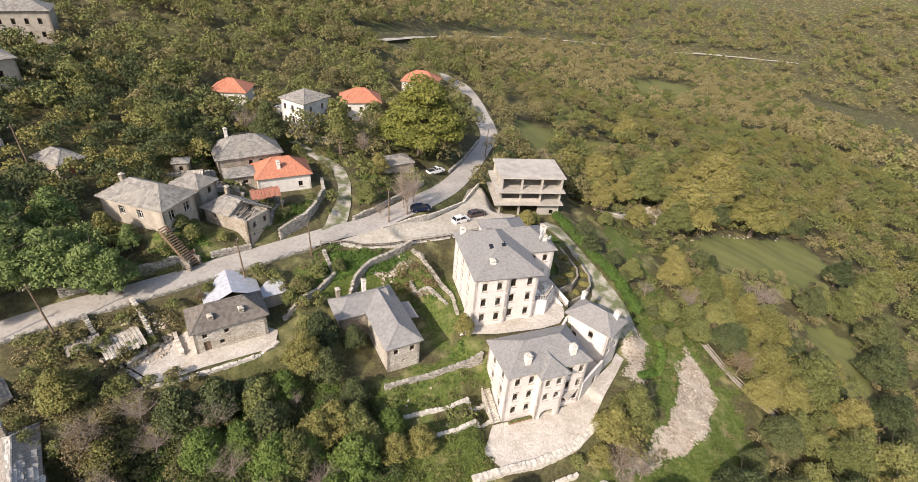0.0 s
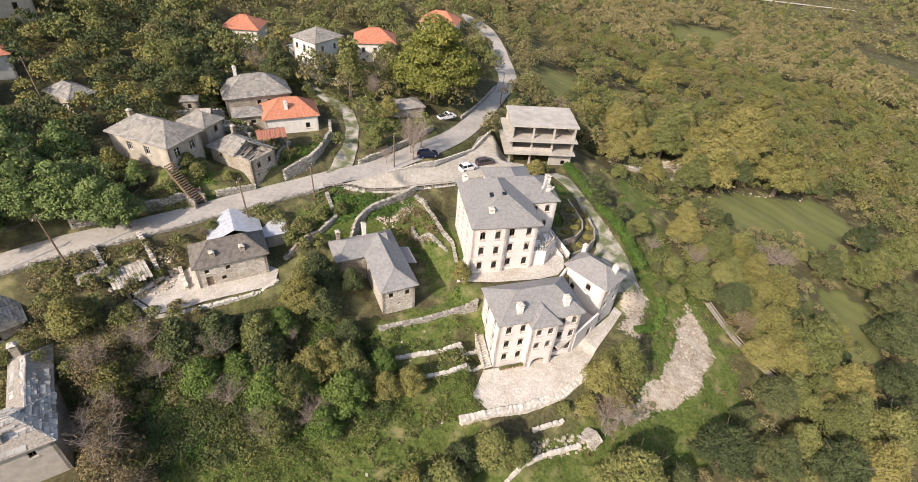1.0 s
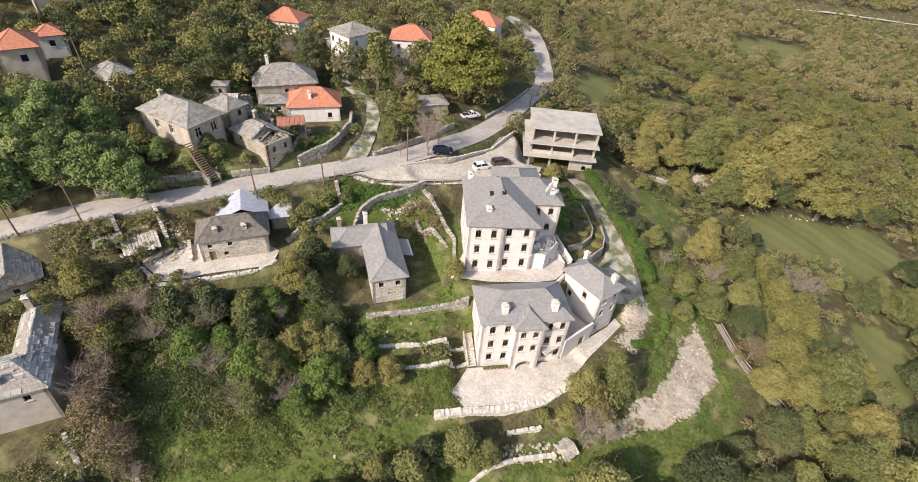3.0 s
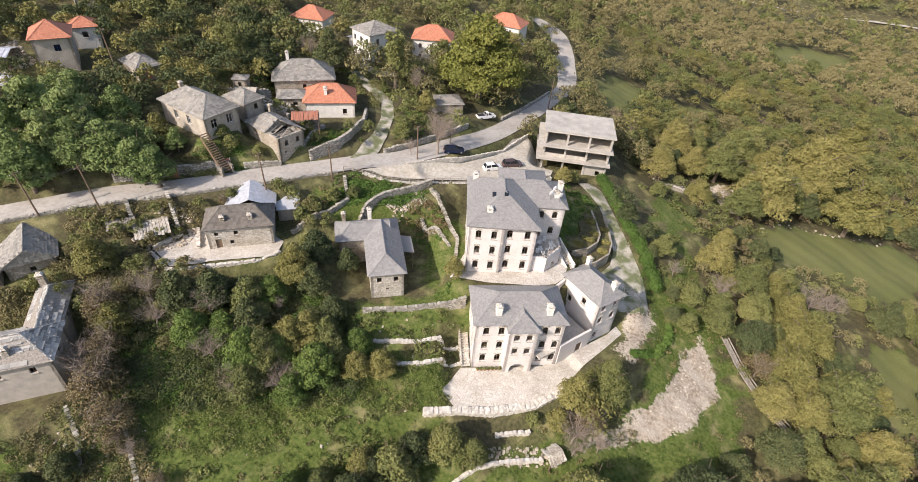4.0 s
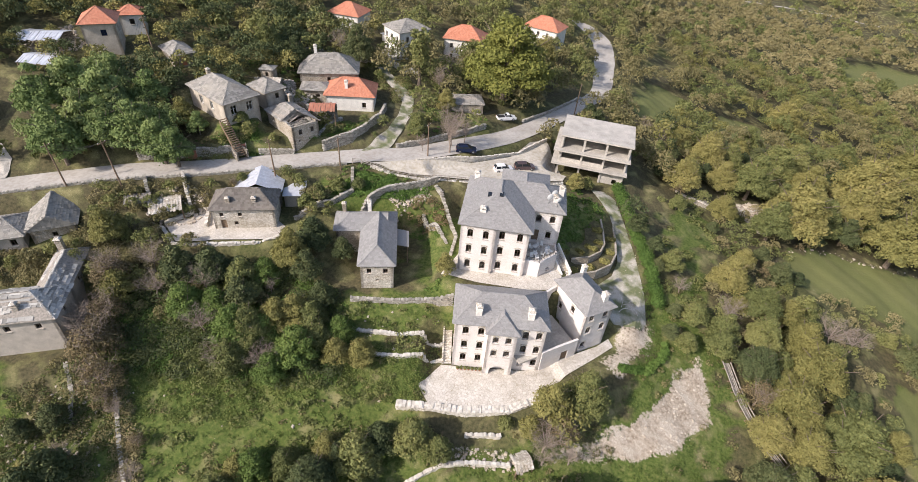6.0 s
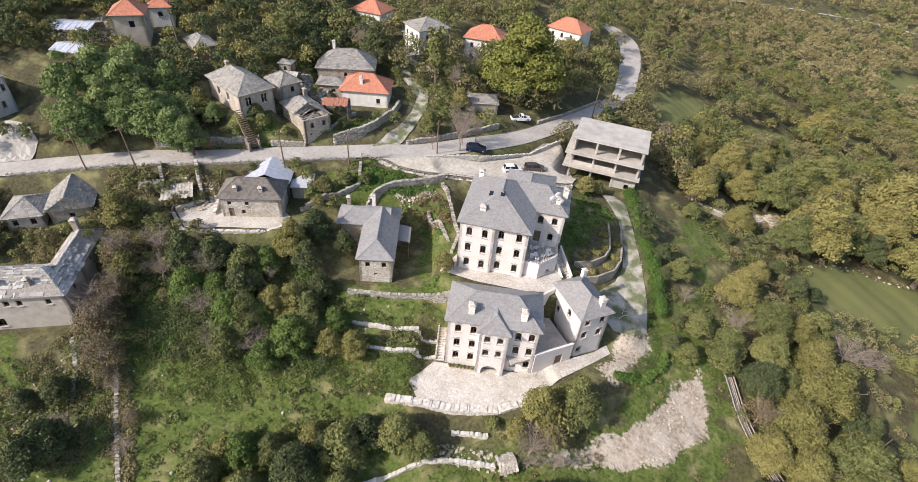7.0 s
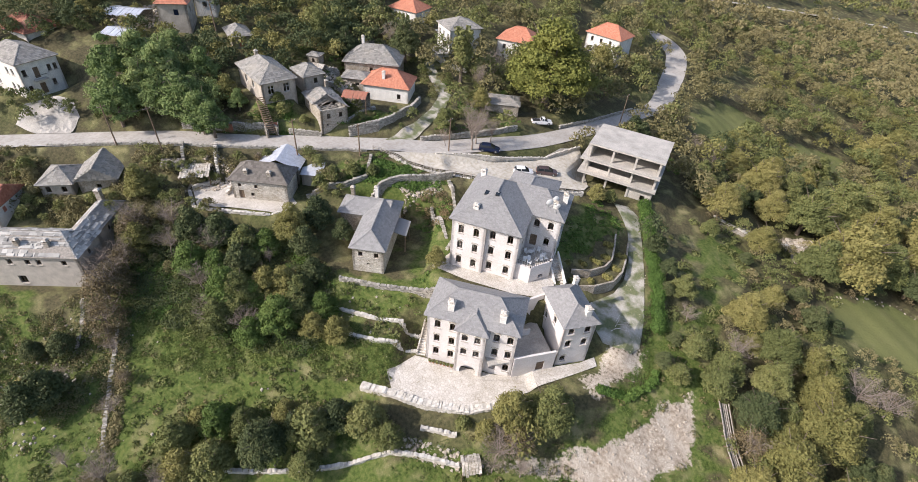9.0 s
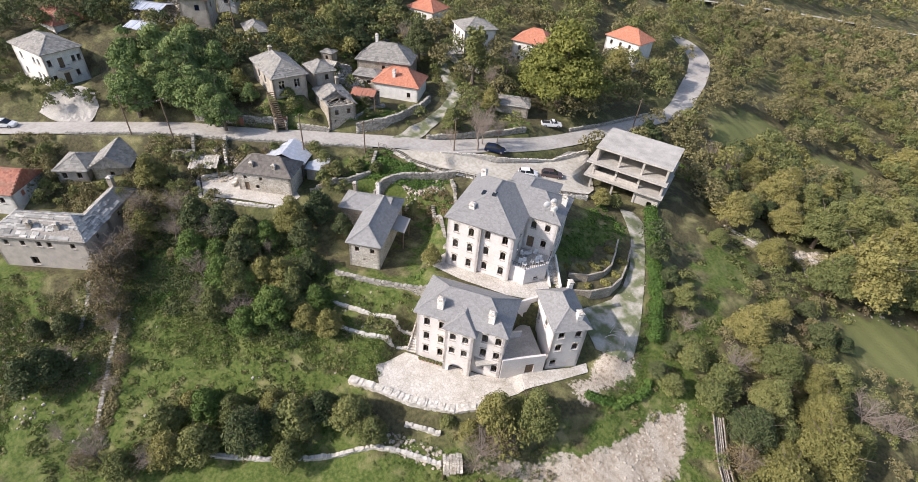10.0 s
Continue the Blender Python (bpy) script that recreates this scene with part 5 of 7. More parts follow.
def tree(kind, x, y, scale=1.0, stretch=1.0, mixed=True):
    if mixed and kind == "dark":
        kind = rng_t.choice(("dark", "dark", "dark", "oak", "oak", "olive", "bare"))
    elif mixed and kind == "olive":
        kind = rng_t.choice(("olive", "olive", "olive", "oak", "autumn"))
    if any(bool(inside(p, np.array([x]), np.array([y]))[0]) for p in MEADOWS):
        return None
    if kind == "acacia":
        scale *= 1.2
    if kind == "plane":
        scale *= 1.35
    name = kind
    if scale > 1.5 and "big_" + kind in MODELS:
        name, scale = "big_" + kind, scale / BIG
    src = rng_t.choice(MODELS[name])
    s = 0.86 * scale * rng_t.uniform(0.9, 1.1)
    ob = copy_thing(src, Matrix.Identity(4))
    ob.matrix_basis = pose(x, y, lz(x, y), 0, 0, rng_t.uniform(0, 360)) @ Matrix.Diagonal((s, s, s * stretch, 1))
    ob["group"] = GROUPS[kind]
    return ob


KEEP_CLEAR = DRAPED + LAWNS + MEADOWS + [SCREE, DIRT, [(36, 232), (62, 206), (94, 188), (98, 200), (70, 218), (40, 242)]]
FOOT = [(11, 70, 12), (17, 54, 9.5), (27, 64, 6.5), (-5, 60, 9), (20, 106, 11), (-48, 72, 8), (-35.5, 75.5, 6), (-31, 93, 9), (-38, 97, 9), (-37, 122, 7), (-26, 135, 8), (-13, 166, 8),
        (-54, 128, 7), (-28, 56, 8), (-45, 27, 8), (-58, 42, 8), (-80, 76, 8), (-80, 54, 9), (-93, 102, 8), (-105, 134, 9), (-66, 81, 4), (-48, 87, 3), (-8, 110, 5.5)]


def free(x, y, gap=0.0, lawns=True):
    if road_near(np.array([x]), np.array([y]))[0][0] < 3.6 + gap:
        return False
    if y > 200 and road_near(np.array([x]), np.array([y]), [(*p, 0) for p in FAR_LINE])[0][0] < 12:
        return False
    if any(math.hypot(x - a, y - b) < r + gap for a, b, r in FOOT):
        return False
    return not any(bool(inside(p, np.array([x]), np.array([y]))[0]) for p in (KEEP_CLEAR if lawns else DRAPED))


def free_many(x, y, gap=0.0, lawns=True):
    ok = road_near(x, y)[0] >= 3.6 + gap
    ok &= ~((y > 200) & (road_near(x, y, [(*p, 0) for p in FAR_LINE])[0] < 12))
    for a, b, r in FOOT:
        ok &= np.hypot(x - a, y - b) >= r + gap
    for p in (KEEP_CLEAR if lawns else DRAPED):
        ok &= ~inside(p, x, y)
    return ok

import collections

# ---- woods far off ----
STANDING = collections.defaultdict(list)


def woods(name, n, box, mat, seed, radius, cards, size, label, dens=None, apart=0.0):
    """Many shrubs over a stretch of hillside, too many to count."""
    rng = np.random.default_rng(seed)
    vs, fs, off, made = [], [], 0, 0
    xs, ys = rng.uniform(box[0], box[1], n * 10), rng.uniform(box[2], box[3], n * 10)
    ok = free_many(xs, ys, 0.8)
    xs, ys = xs[ok], ys[ok]
    for x, y, z in zip(xs.tolist(), ys.tolist(), land(xs, ys).tolist()):
        if made >= n:
            break
        if dens and rng.random() > dens(x, y):
            continue
        r = radius * rng.uniform(0.6, 1.35)
        if apart:
            key = (int(x // 9), int(y // 9))
            if any(math.hypot(x - a, y - b) < apart * (r + c) for i in (-1, 0, 1) for j in (-1, 0, 1) for a, b, c in STANDING[key[0] + i, key[1] + j]):
                continue
            STANDING[key].append((x, y, r))
        lobes = []
        for k in range(11):
            w, q = k * 2.4 + rng.uniform(0, 0.8), 0.82 * math.sqrt((k + 0.3) / 11)
            lobes.append((x + math.cos(w) * q * r, y + math.sin(w) * q * r, z + r * (0.55 + 1.15 * (1 - q * q) + rng.uniform(-0.15, 0.15)), r * rng.uniform(0.26, 0.42), r * rng.uniform(0.26, 0.42)))
        v, f = leaf_cloud(rng, lobes, int(cards * (r / radius) ** 1.5), size)
        vs.append(v)
        fs.append(f + off)
        off += len(v)
        made += 1
    return tagged(new(name, array_mesh(name, np.concatenate(vs), np.concatenate(fs), mat)), label, "scrub", kind="stuff")


PLANTED = [(30, 28), (30, 100), (36, 120), (28, 142), (60, 152), (78, 150), (112, 136), (116, 96), (104, 60), (92, 40), (60, 28)]


def east(x, y):
    if bool(inside(PLANTED, np.array([x]), np.array([y]))[0]):
        return 0.0
    return smooth_step((x - 26) / 14) * (0.85 + 0.4 * math.sin(x * 0.09) * math.sin(y * 0.08 + 1))


def slope_bank(x, y):
    return float(bool(inside(PLANTED, np.array([x]), np.array([y]))[0])) * smooth_step((x - 36) / 12)


woods("green_woods", 300, (26, 200, 20, 260), "oak", 4, 3.4, 420, 0.23, "green scrub oaks on the hillside", east, 0.72)
woods("olive_woods", 300, (26, 200, 20, 260), "olive", 14, 3.4, 420, 0.23, "yellow-green scrub oaks on the hillside", east, 0.72)
woods("scrub_woods", 560, (26, 200, 20, 260), "scrub", 3, 3.0, 330, 0.23, "dry olive-brown scrub oaks on the hillside", east, 0.62)
woods("rust_woods", 110, (30, 200, 20, 260), "autumn", 5, 2.3, 220, 0.2, "rust-coloured scrub oaks on the hillside", east, 0.65)
woods("dark_woods", 180, (26, 200, 20, 260), "dark_leaf", 24, 2.6, 280, 0.19, "dark green scrub bushes on the hillside", east, 0.6)
woods("bank_bushes", 150, (34, 112, 34, 146), "oak", 25, 1.5, 240, 0.13, "green bushes between the trees of the slope", slope_bank, 0.7)
woods("bank_dry_bushes", 150, (34, 112, 34, 146), "scrub", 26, 1.4, 220, 0.13, "dry brown bushes between the trees of the slope", slope_bank, 0.7)
woods("bank_rust_bushes", 50, (34, 112, 34, 146), "autumn", 27, 1.2, 170, 0.13, "russet bushes between the trees of the slope", slope_bank, 0.7)
woods("north_woods", 600, (-110, 30, 105, 280), "scrub", 6, 2.6, 170, 0.25, "mixed scrub behind the village")
woods("north_green_woods", 600, (-120, 20, 95, 280), "oak", 7, 2.8, 180, 0.25, "green trees behind the village")
woods("mid_woods", 560, (-60, 260, 258, 400), "scrub", 8, 3.7, 190, 0.38, "wooded slopes below the far road", None, 0.72)
woods("mid_green_woods", 420, (-60, 260, 258, 400), "oak", 9, 3.7, 190, 0.38, "green wooded slopes below the far road", None, 0.75)
woods("far_woods", 1100, (-250, 520, 400, 640), "scrub", 28, 4.2, 70, 0.6, "far wooded slopes")
woods("far_green_woods", 700, (-250, 520, 400, 640), "oak", 29, 4.2, 70, 0.6, "far green wooded slopes")
woods("ridge_woods", 1300, (190, 620, -60, 300), "scrub", 10, 4.0, 60, 0.7, "wooded far valley side")
woods("ridge_green_woods", 700, (190, 620, -60, 300), "oak", 30, 4.0, 60, 0.75, "green wooded far valley side")
woods("house_woods", 90, (-116, -93, 30, 84), "dark_leaf", 31, 2.5, 300, 0.18, "dark trees round the pale village house")
woods("acacia_thicket", 70, (-72, -44, 50, 68), "acacia", 32, 2.0, 380, 0.14, "fresh green thicket above the road", lambda x, y: float(y > 0.79 * x + 100.5))
woods("yard_bushes", 110, (-66, -18, 28, 66), "oak", 15, 1.1, 200, 0.13, "green bushes between the cottages")
woods("yard_dry_bushes", 110, (-66, -18, 28, 66), "scrub", 16, 1.0, 170, 0.13, "dry brown bushes between the cottages")
woods("lane_bushes", 60, (-46, 2, 78, 124), "oak", 17, 1.1, 200, 0.14, "green bushes along the village lanes")
woods("drive_bushes", 60, (-98, -60, 26, 62), "oak", 18, 1.4, 220, 0.15, "green bushes beside the driveway")

# ---- single trees and bushes ----
for x, y, s in [(-69.6, 55.1, 1.6), (-67.2, 59.7, 1.6), (-65.3, 66.0, 1.4), (-64.6, 51.0, 1.28), (-61.5, 50.5, 1.7), (-61.4, 55.8, 1.52), (-60.7, 60.2, 1.65), (-57.2, 66.2, 1.33), (-57.5, 56.2, 1.6), (-53.1, 58.0, 1.76), (-52.6, 60.6, 1.2), (-48.1, 58.4, 1.51), (-47.1, 66.0, 0.84), (-45.5, 58.7, 1.2)]:
    tree("acacia", x, y, s)
for x, y, s in [(-50.3, 66.2, 1.28), (-44.1, 42.6, 1.48), (-34.8, 59.6, 0.54), (-14.0, 102.7, 1.17), (-4.9, 19.6, 1.29), (-4.2, 148.0, 2.04), (2.0, 172.8, 1.09), (4.6, 60.6, 0.82), (24.6, 45.3, 0.91), (26.4, 48.3, 1.3)]:
    tree("olive", x, y, s)
for x, y, s in [(-23.5, 108.7, 1.85)]:
    tree("tall", x, y, s)
for x, y, s in [(-45.1, 43.0, 1.28), (-18.9, 130.3, 1.57), (-16.8, 35.4, 1.39), (-16.6, 39.2, 1.55), (-14.5, 89.5, 1.06), (-2.4, 22.3, 1.49), (-1.3, 43.5, 0.76), (2.6, 30.8, 0.87), (7.8, 28.6, 1.05), (30.5, 51.6, 1.71)]:
    tree("oak", x, y, s)
for x, y, s in [(-6.0, 119.4, 1.28)]:
    tree("plane", x, y, s, 0.84)
for x, y, s in [(-37.9, 30.8, 1.33), (-35.6, 41.8, 1.43), (-18.5, 109.0, 1.48), (-17.9, 46.4, 0.89), (-12.0, 13.5, 1.48), (-7.7, 91.2, 1.49), (-5.9, 93.9, 1.16), (27.0, 43.9, 1.39), (27.4, 42.5, 0.99), (30.7, 44.2, 1.0)]:
    tree("bare", x, y, s)
for x, y, s in [(-54.0, 95.1, 1.65), (-48.5, 97.4, 1.64), (-43.4, 107.8, 1.71), (-38.2, 106.5, 1.94), (-37.0, 36.5, 1.3), (-32.7, 38.9, 1.12), (-31.0, 42.4, 1.48), (-28.0, 39.1, 1.09), (-27.2, 13.0, 1.43), (-26.9, 15.2, 1.42), (-26.5, 42.7, 1.44), (-23.2, 37.6, 1.23), (-21.5, 45.1, 1.42), (-18.0, 35.0, 1.32), (-17.7, 51.6, 1.52), (-16.4, 56.1, 1.37), (-14.4, 42.8, 1.36), (-12.6, 37.2, 1.28), (-11.9, 57.1, 1.0), (-10.4, 48.7, 1.2), (-9.8, 44.9, 1.27), (-9.2, 39.8, 1.0), (-8.1, 43.0, 1.33), (-4.2, 42.3, 1.15), (-0.9, 43.8, 1.2), (1.9, 27.1, 1.57), (5.2, 32.2, 1.39), (6.9, 35.3, 1.39), (10.8, 36.9, 1.25), (14.3, 37.3, 0.95)]:
    tree("dark", x, y, s)
for x, y, s in [(14.3, 126.4, 1.33), (29.4, 35.2, 2.15)]:
    tree("dark", x, y, s)
for x, y, s in [(-38.7, 37.3, 1.8), (-35.5, 33.1, 1.56), (-32.9, 28.3, 2.07), (-29.7, 25.9, 1.67), (28.8, 46.3, 1.39)]:
    tree("autumn", x, y, s)
for x, y, s in [(-34.2, 61.1, 0.99), (-22.4, 62.5, 1.46), (-21.5, 64.6, 1.65), (-19.3, 67.7, 1.49), (-16.5, 69.9, 1.49), (17.7, 95.4, 1.44), (19.3, 141.5, 1.82), (20.0, 96.8, 1.58), (21.2, 44.7, 1.23)]:
    tree("bush", x, y, s)

for kind, x, y, r in [("lush", -18.1, 38.6, 4.0), ("lush", -26.7, 38.8, 3.2), ("dark", -27.1, 44.7, 3.4), ("dark", -23.2, 46.8, 3.2), ("olive", -12.3, 44.7, 3.0), ("lush", -9.0, 40.0, 3.6), ("autumn", -33.7, 29.8, 4.2), ("autumn", -40.2, 38.1, 3.6),
                      ("dark", -31.9, 20.0, 2.2), ("dark", -34.6, 17.2, 2.0), ("autumn", -28.4, 24.6, 2.4), ("lush", -6.0, 26.0, 2.8), ("dark", 2.7, 31.7, 2.6), ("oak", -8.4, 21.5, 2.8), ("lush", -23.0, 40.6, 3.0), ("lush", -15.0, 40.8, 2.8), ("lush", -11.0, 36.6, 2.6), ("lush", -19.6, 47.6, 2.6), ("dark", -20.5, 43.0, 3.4), ("dark", -14.8, 51.0, 3.0), ("lush", -5.2, 45.4, 2.8)]:
    tree(kind, x, y, r / 2.35, 0.95, False)

for kind, x, y, r in [("bare", -6.9, 88.3, 4.6), ("bare", -19.4, 117.0, 3.6), ("bare", -11.6, 85.8, 2.0)]:
    tree(kind, x, y, r / 2.35, 1.15, False)

# trees on the eastern slope, by crown radius
SLOPE_TREES = []
SLOPE_TREES += [("oak", *p) for p in [(54.4, 125.4, 6.2), (49.5, 136.8, 4.2), (61.2, 141.0, 6.2), (70.4, 122.6, 5.3), (38.8, 84.3, 3.0), (66.2, 105.4, 2.5), (38.5, 104.8, 2.3), (55.3, 155.3, 4.7), (55.8, 171.1, 4.8), (31.9, 123.2, 3.0), (21.2, 130.4, 2.8), (44.0, 75.2, 2.6), (54.9, 83.5, 3.9), (43.2, 69.3, 2.4), (48.6, 71.5, 3.1), (55.6, 77.4, 4.0), (68.7, 65.3, 5.5), (58.4, 110.7, 5.0), (82.0, 167.8, 5.7), (67.4, 150.8, 5.4), (80.6, 94.6, 2.2), (67.6, 51.0, 5.2), (76.0, 51.6, 5.1), (91.8, 91.7, 4.7), (87.1, 92.7, 3.7), (98.9, 95.6, 4.6), (109.6, 103.0, 5.6)]]
SLOPE_TREES += [("olive", *p) for p in [(18.0, 94.5, 2.2), (38.6, 113.9, 5.0), (43.9, 132.5, 5.2), (47.9, 109.6, 3.6), (62.8, 115.1, 7.4), (68.5, 135.8, 6.0), (49.1, 86.7, 4.3), (52.3, 95.6, 2.9), (63.1, 173.6, 4.9), (69.5, 190.3, 6.2), (37.5, 138.5, 3.9), (60.3, 85.6, 3.6), (62.4, 80.4, 4.6), (64.1, 74.4, 5.0), (56.9, 60.7, 4.0), (60.2, 66.4, 4.7), (62.5, 61.1, 4.7), (73.6, 59.4, 4.2), (86.5, 122.6, 8.0), (79.9, 134.6, 5.8), (82.7, 142.8, 9.8), (102.7, 174.8, 9.5), (73.8, 118.0, 5.5), (71.9, 45.6, 5.1)]]
SLOPE_TREES += [("autumn", *p) for p in [(55.3, 66.3, 3.5)]]
SLOPE_TREES += [("bare", *p) for p in [(41.2, 80.5, 2.3), (59.8, 121.9, 2.8), (32.7, 134.7, 3.5), (27.0, 135.3, 2.9), (72.9, 87.8, 3.8), (49.5, 79.2, 3.7), (68.4, 86.1, 4.0)]]
SLOPE_TREES += [("dark", *p) for p in [(31.6, 90.3, 2.5), (35.4, 86.2, 2.4), (46.4, 103.7, 1.7), (36.4, 82.1, 1.8), (59.6, 97.1, 3.0), (63.5, 98.9, 2.1), (16.6, 125.4, 3.3), (40.8, 74.8, 1.5), (40.8, 70.0, 2.0), (56.3, 101.3, 2.1), (57.1, 53.3, 4.1), (50.3, 48.7, 2.8), (84.1, 90.2, 3.8), (84.5, 100.9, 2.0), (44.7, 42.2, 4.7), (53.8, 43.3, 4.6), (63.6, 43.4, 5.0), (85.6, 63.2, 4.6), (90.9, 74.0, 5.2), (81.8, 54.9, 4.8), (37.3, 37.9, 3.2), (30.1, 36.7, 3.4), (97.0, 84.3, 5.3), (102.6, 106.6, 4.2)]]
BAND = [(42.8, 75.7), (51.4, 85.5), (61.3, 92.4), (67.7, 88.9), (71.9, 82.4), (76.1, 75.6), (77.2, 67.0), (78.5, 61.7), (72, 46), (60, 46), (58.5, 55.6), (57.0, 61.9), (53.1, 68.2), (51.1, 70.3), (44.2, 70.4)]
UPPER = [(32.4, 145), (60, 152), (78, 150), (112, 136), (104, 128), (90, 123), (73.1, 118.5), (66, 113.5), (60, 127), (45.9, 119.6), (34.7, 113)]
fill = random.Random(12)
for poly, n in ((BAND, 500), (UPPER, 500)):
    for _ in range(n):
        x, y = fill.uniform(min(p[0] for p in poly), max(p[0] for p in poly)), fill.uniform(min(p[1] for p in poly), max(p[1] for p in poly))
        r = fill.uniform(2.4, 4.2)
        if bool(inside(poly, np.array([x]), np.array([y]))[0]) and all(math.hypot(x - a, y - b) > 0.56 * (r + c) for _, a, b, c in SLOPE_TREES):
            SLOPE_TREES.append((fill.choice(("olive", "olive", "oak", "oak", "dark")), x, y, r))
for kind, x, y, r in SLOPE_TREES:
    tree(kind, x, y, r / 2.35, 0.88, False)

# ---- dry stone walls ----
def stone_wall(name, line, height, width=0.5, mat="wallstone", label="grey dry stone wall", stone=0.34, base=None, ragged=0.16, seed=0):
    """A wall of separate stones in courses along a line; height above the higher ground beside it, down to the lower."""
    rng = random.Random(seed + len(line) * 31 + int(abs(line[0][0]) * 10))
    m = Mesh()
    for (ax, ay), (bx, by) in zip(line, line[1:]):
        d = Vector((bx - ax, by - ay, 0))
        length = d.length
        d.normalize()
        side = Vector((-d.y, d.x, 0))
        n = max(1, int(length / stone))
        for i in range(n):
            s = (i + 0.5) * length / n
            p = Vector((ax, ay, 0)) + d * s
            g = [lz(p.x + side.x * k, p.y + side.y * k) for k in (-0.7, 0, 0.7)]
            lo, hi = min(g) - 0.25, max(g) + height + ragged * (noise.noise(p * 0.35) + 0.4 * rng.uniform(-1, 1))
            z = lo if base is None else base
            odd = 0
            while z < hi - 0.08:
                h = min(rng.uniform(0.15, 0.27), hi - z)
                w = length / n * rng.uniform(0.92, 1.02)
                q = p + d * ((odd % 2) * 0.5 * length / n) + side * rng.uniform(-0.04, 0.04)
                j = lambda: rng.uniform(-0.035, 0.035)
                across = max(1, round(width / 0.42))
                t = width / 2 / across
                for k in range(across):
                    c0 = q + side * (2 * k + 1 - across) * t
                    lowq = [c0 + d * (sx * w / 2 + j()) + side * (sy * t + j()) for sx, sy in ((-1, -1), (1, -1), (1, 1), (-1, 1))]
                    m.hexa([(c.x, c.y, z) for c in lowq], [(c.x + j(), c.y + j(), z + h - 0.02 + j()) for c in lowq])
                z += h
                odd += 1
    return tagged(new(name, m.data(name, MAT[mat])), label, "wall", kind="structure")


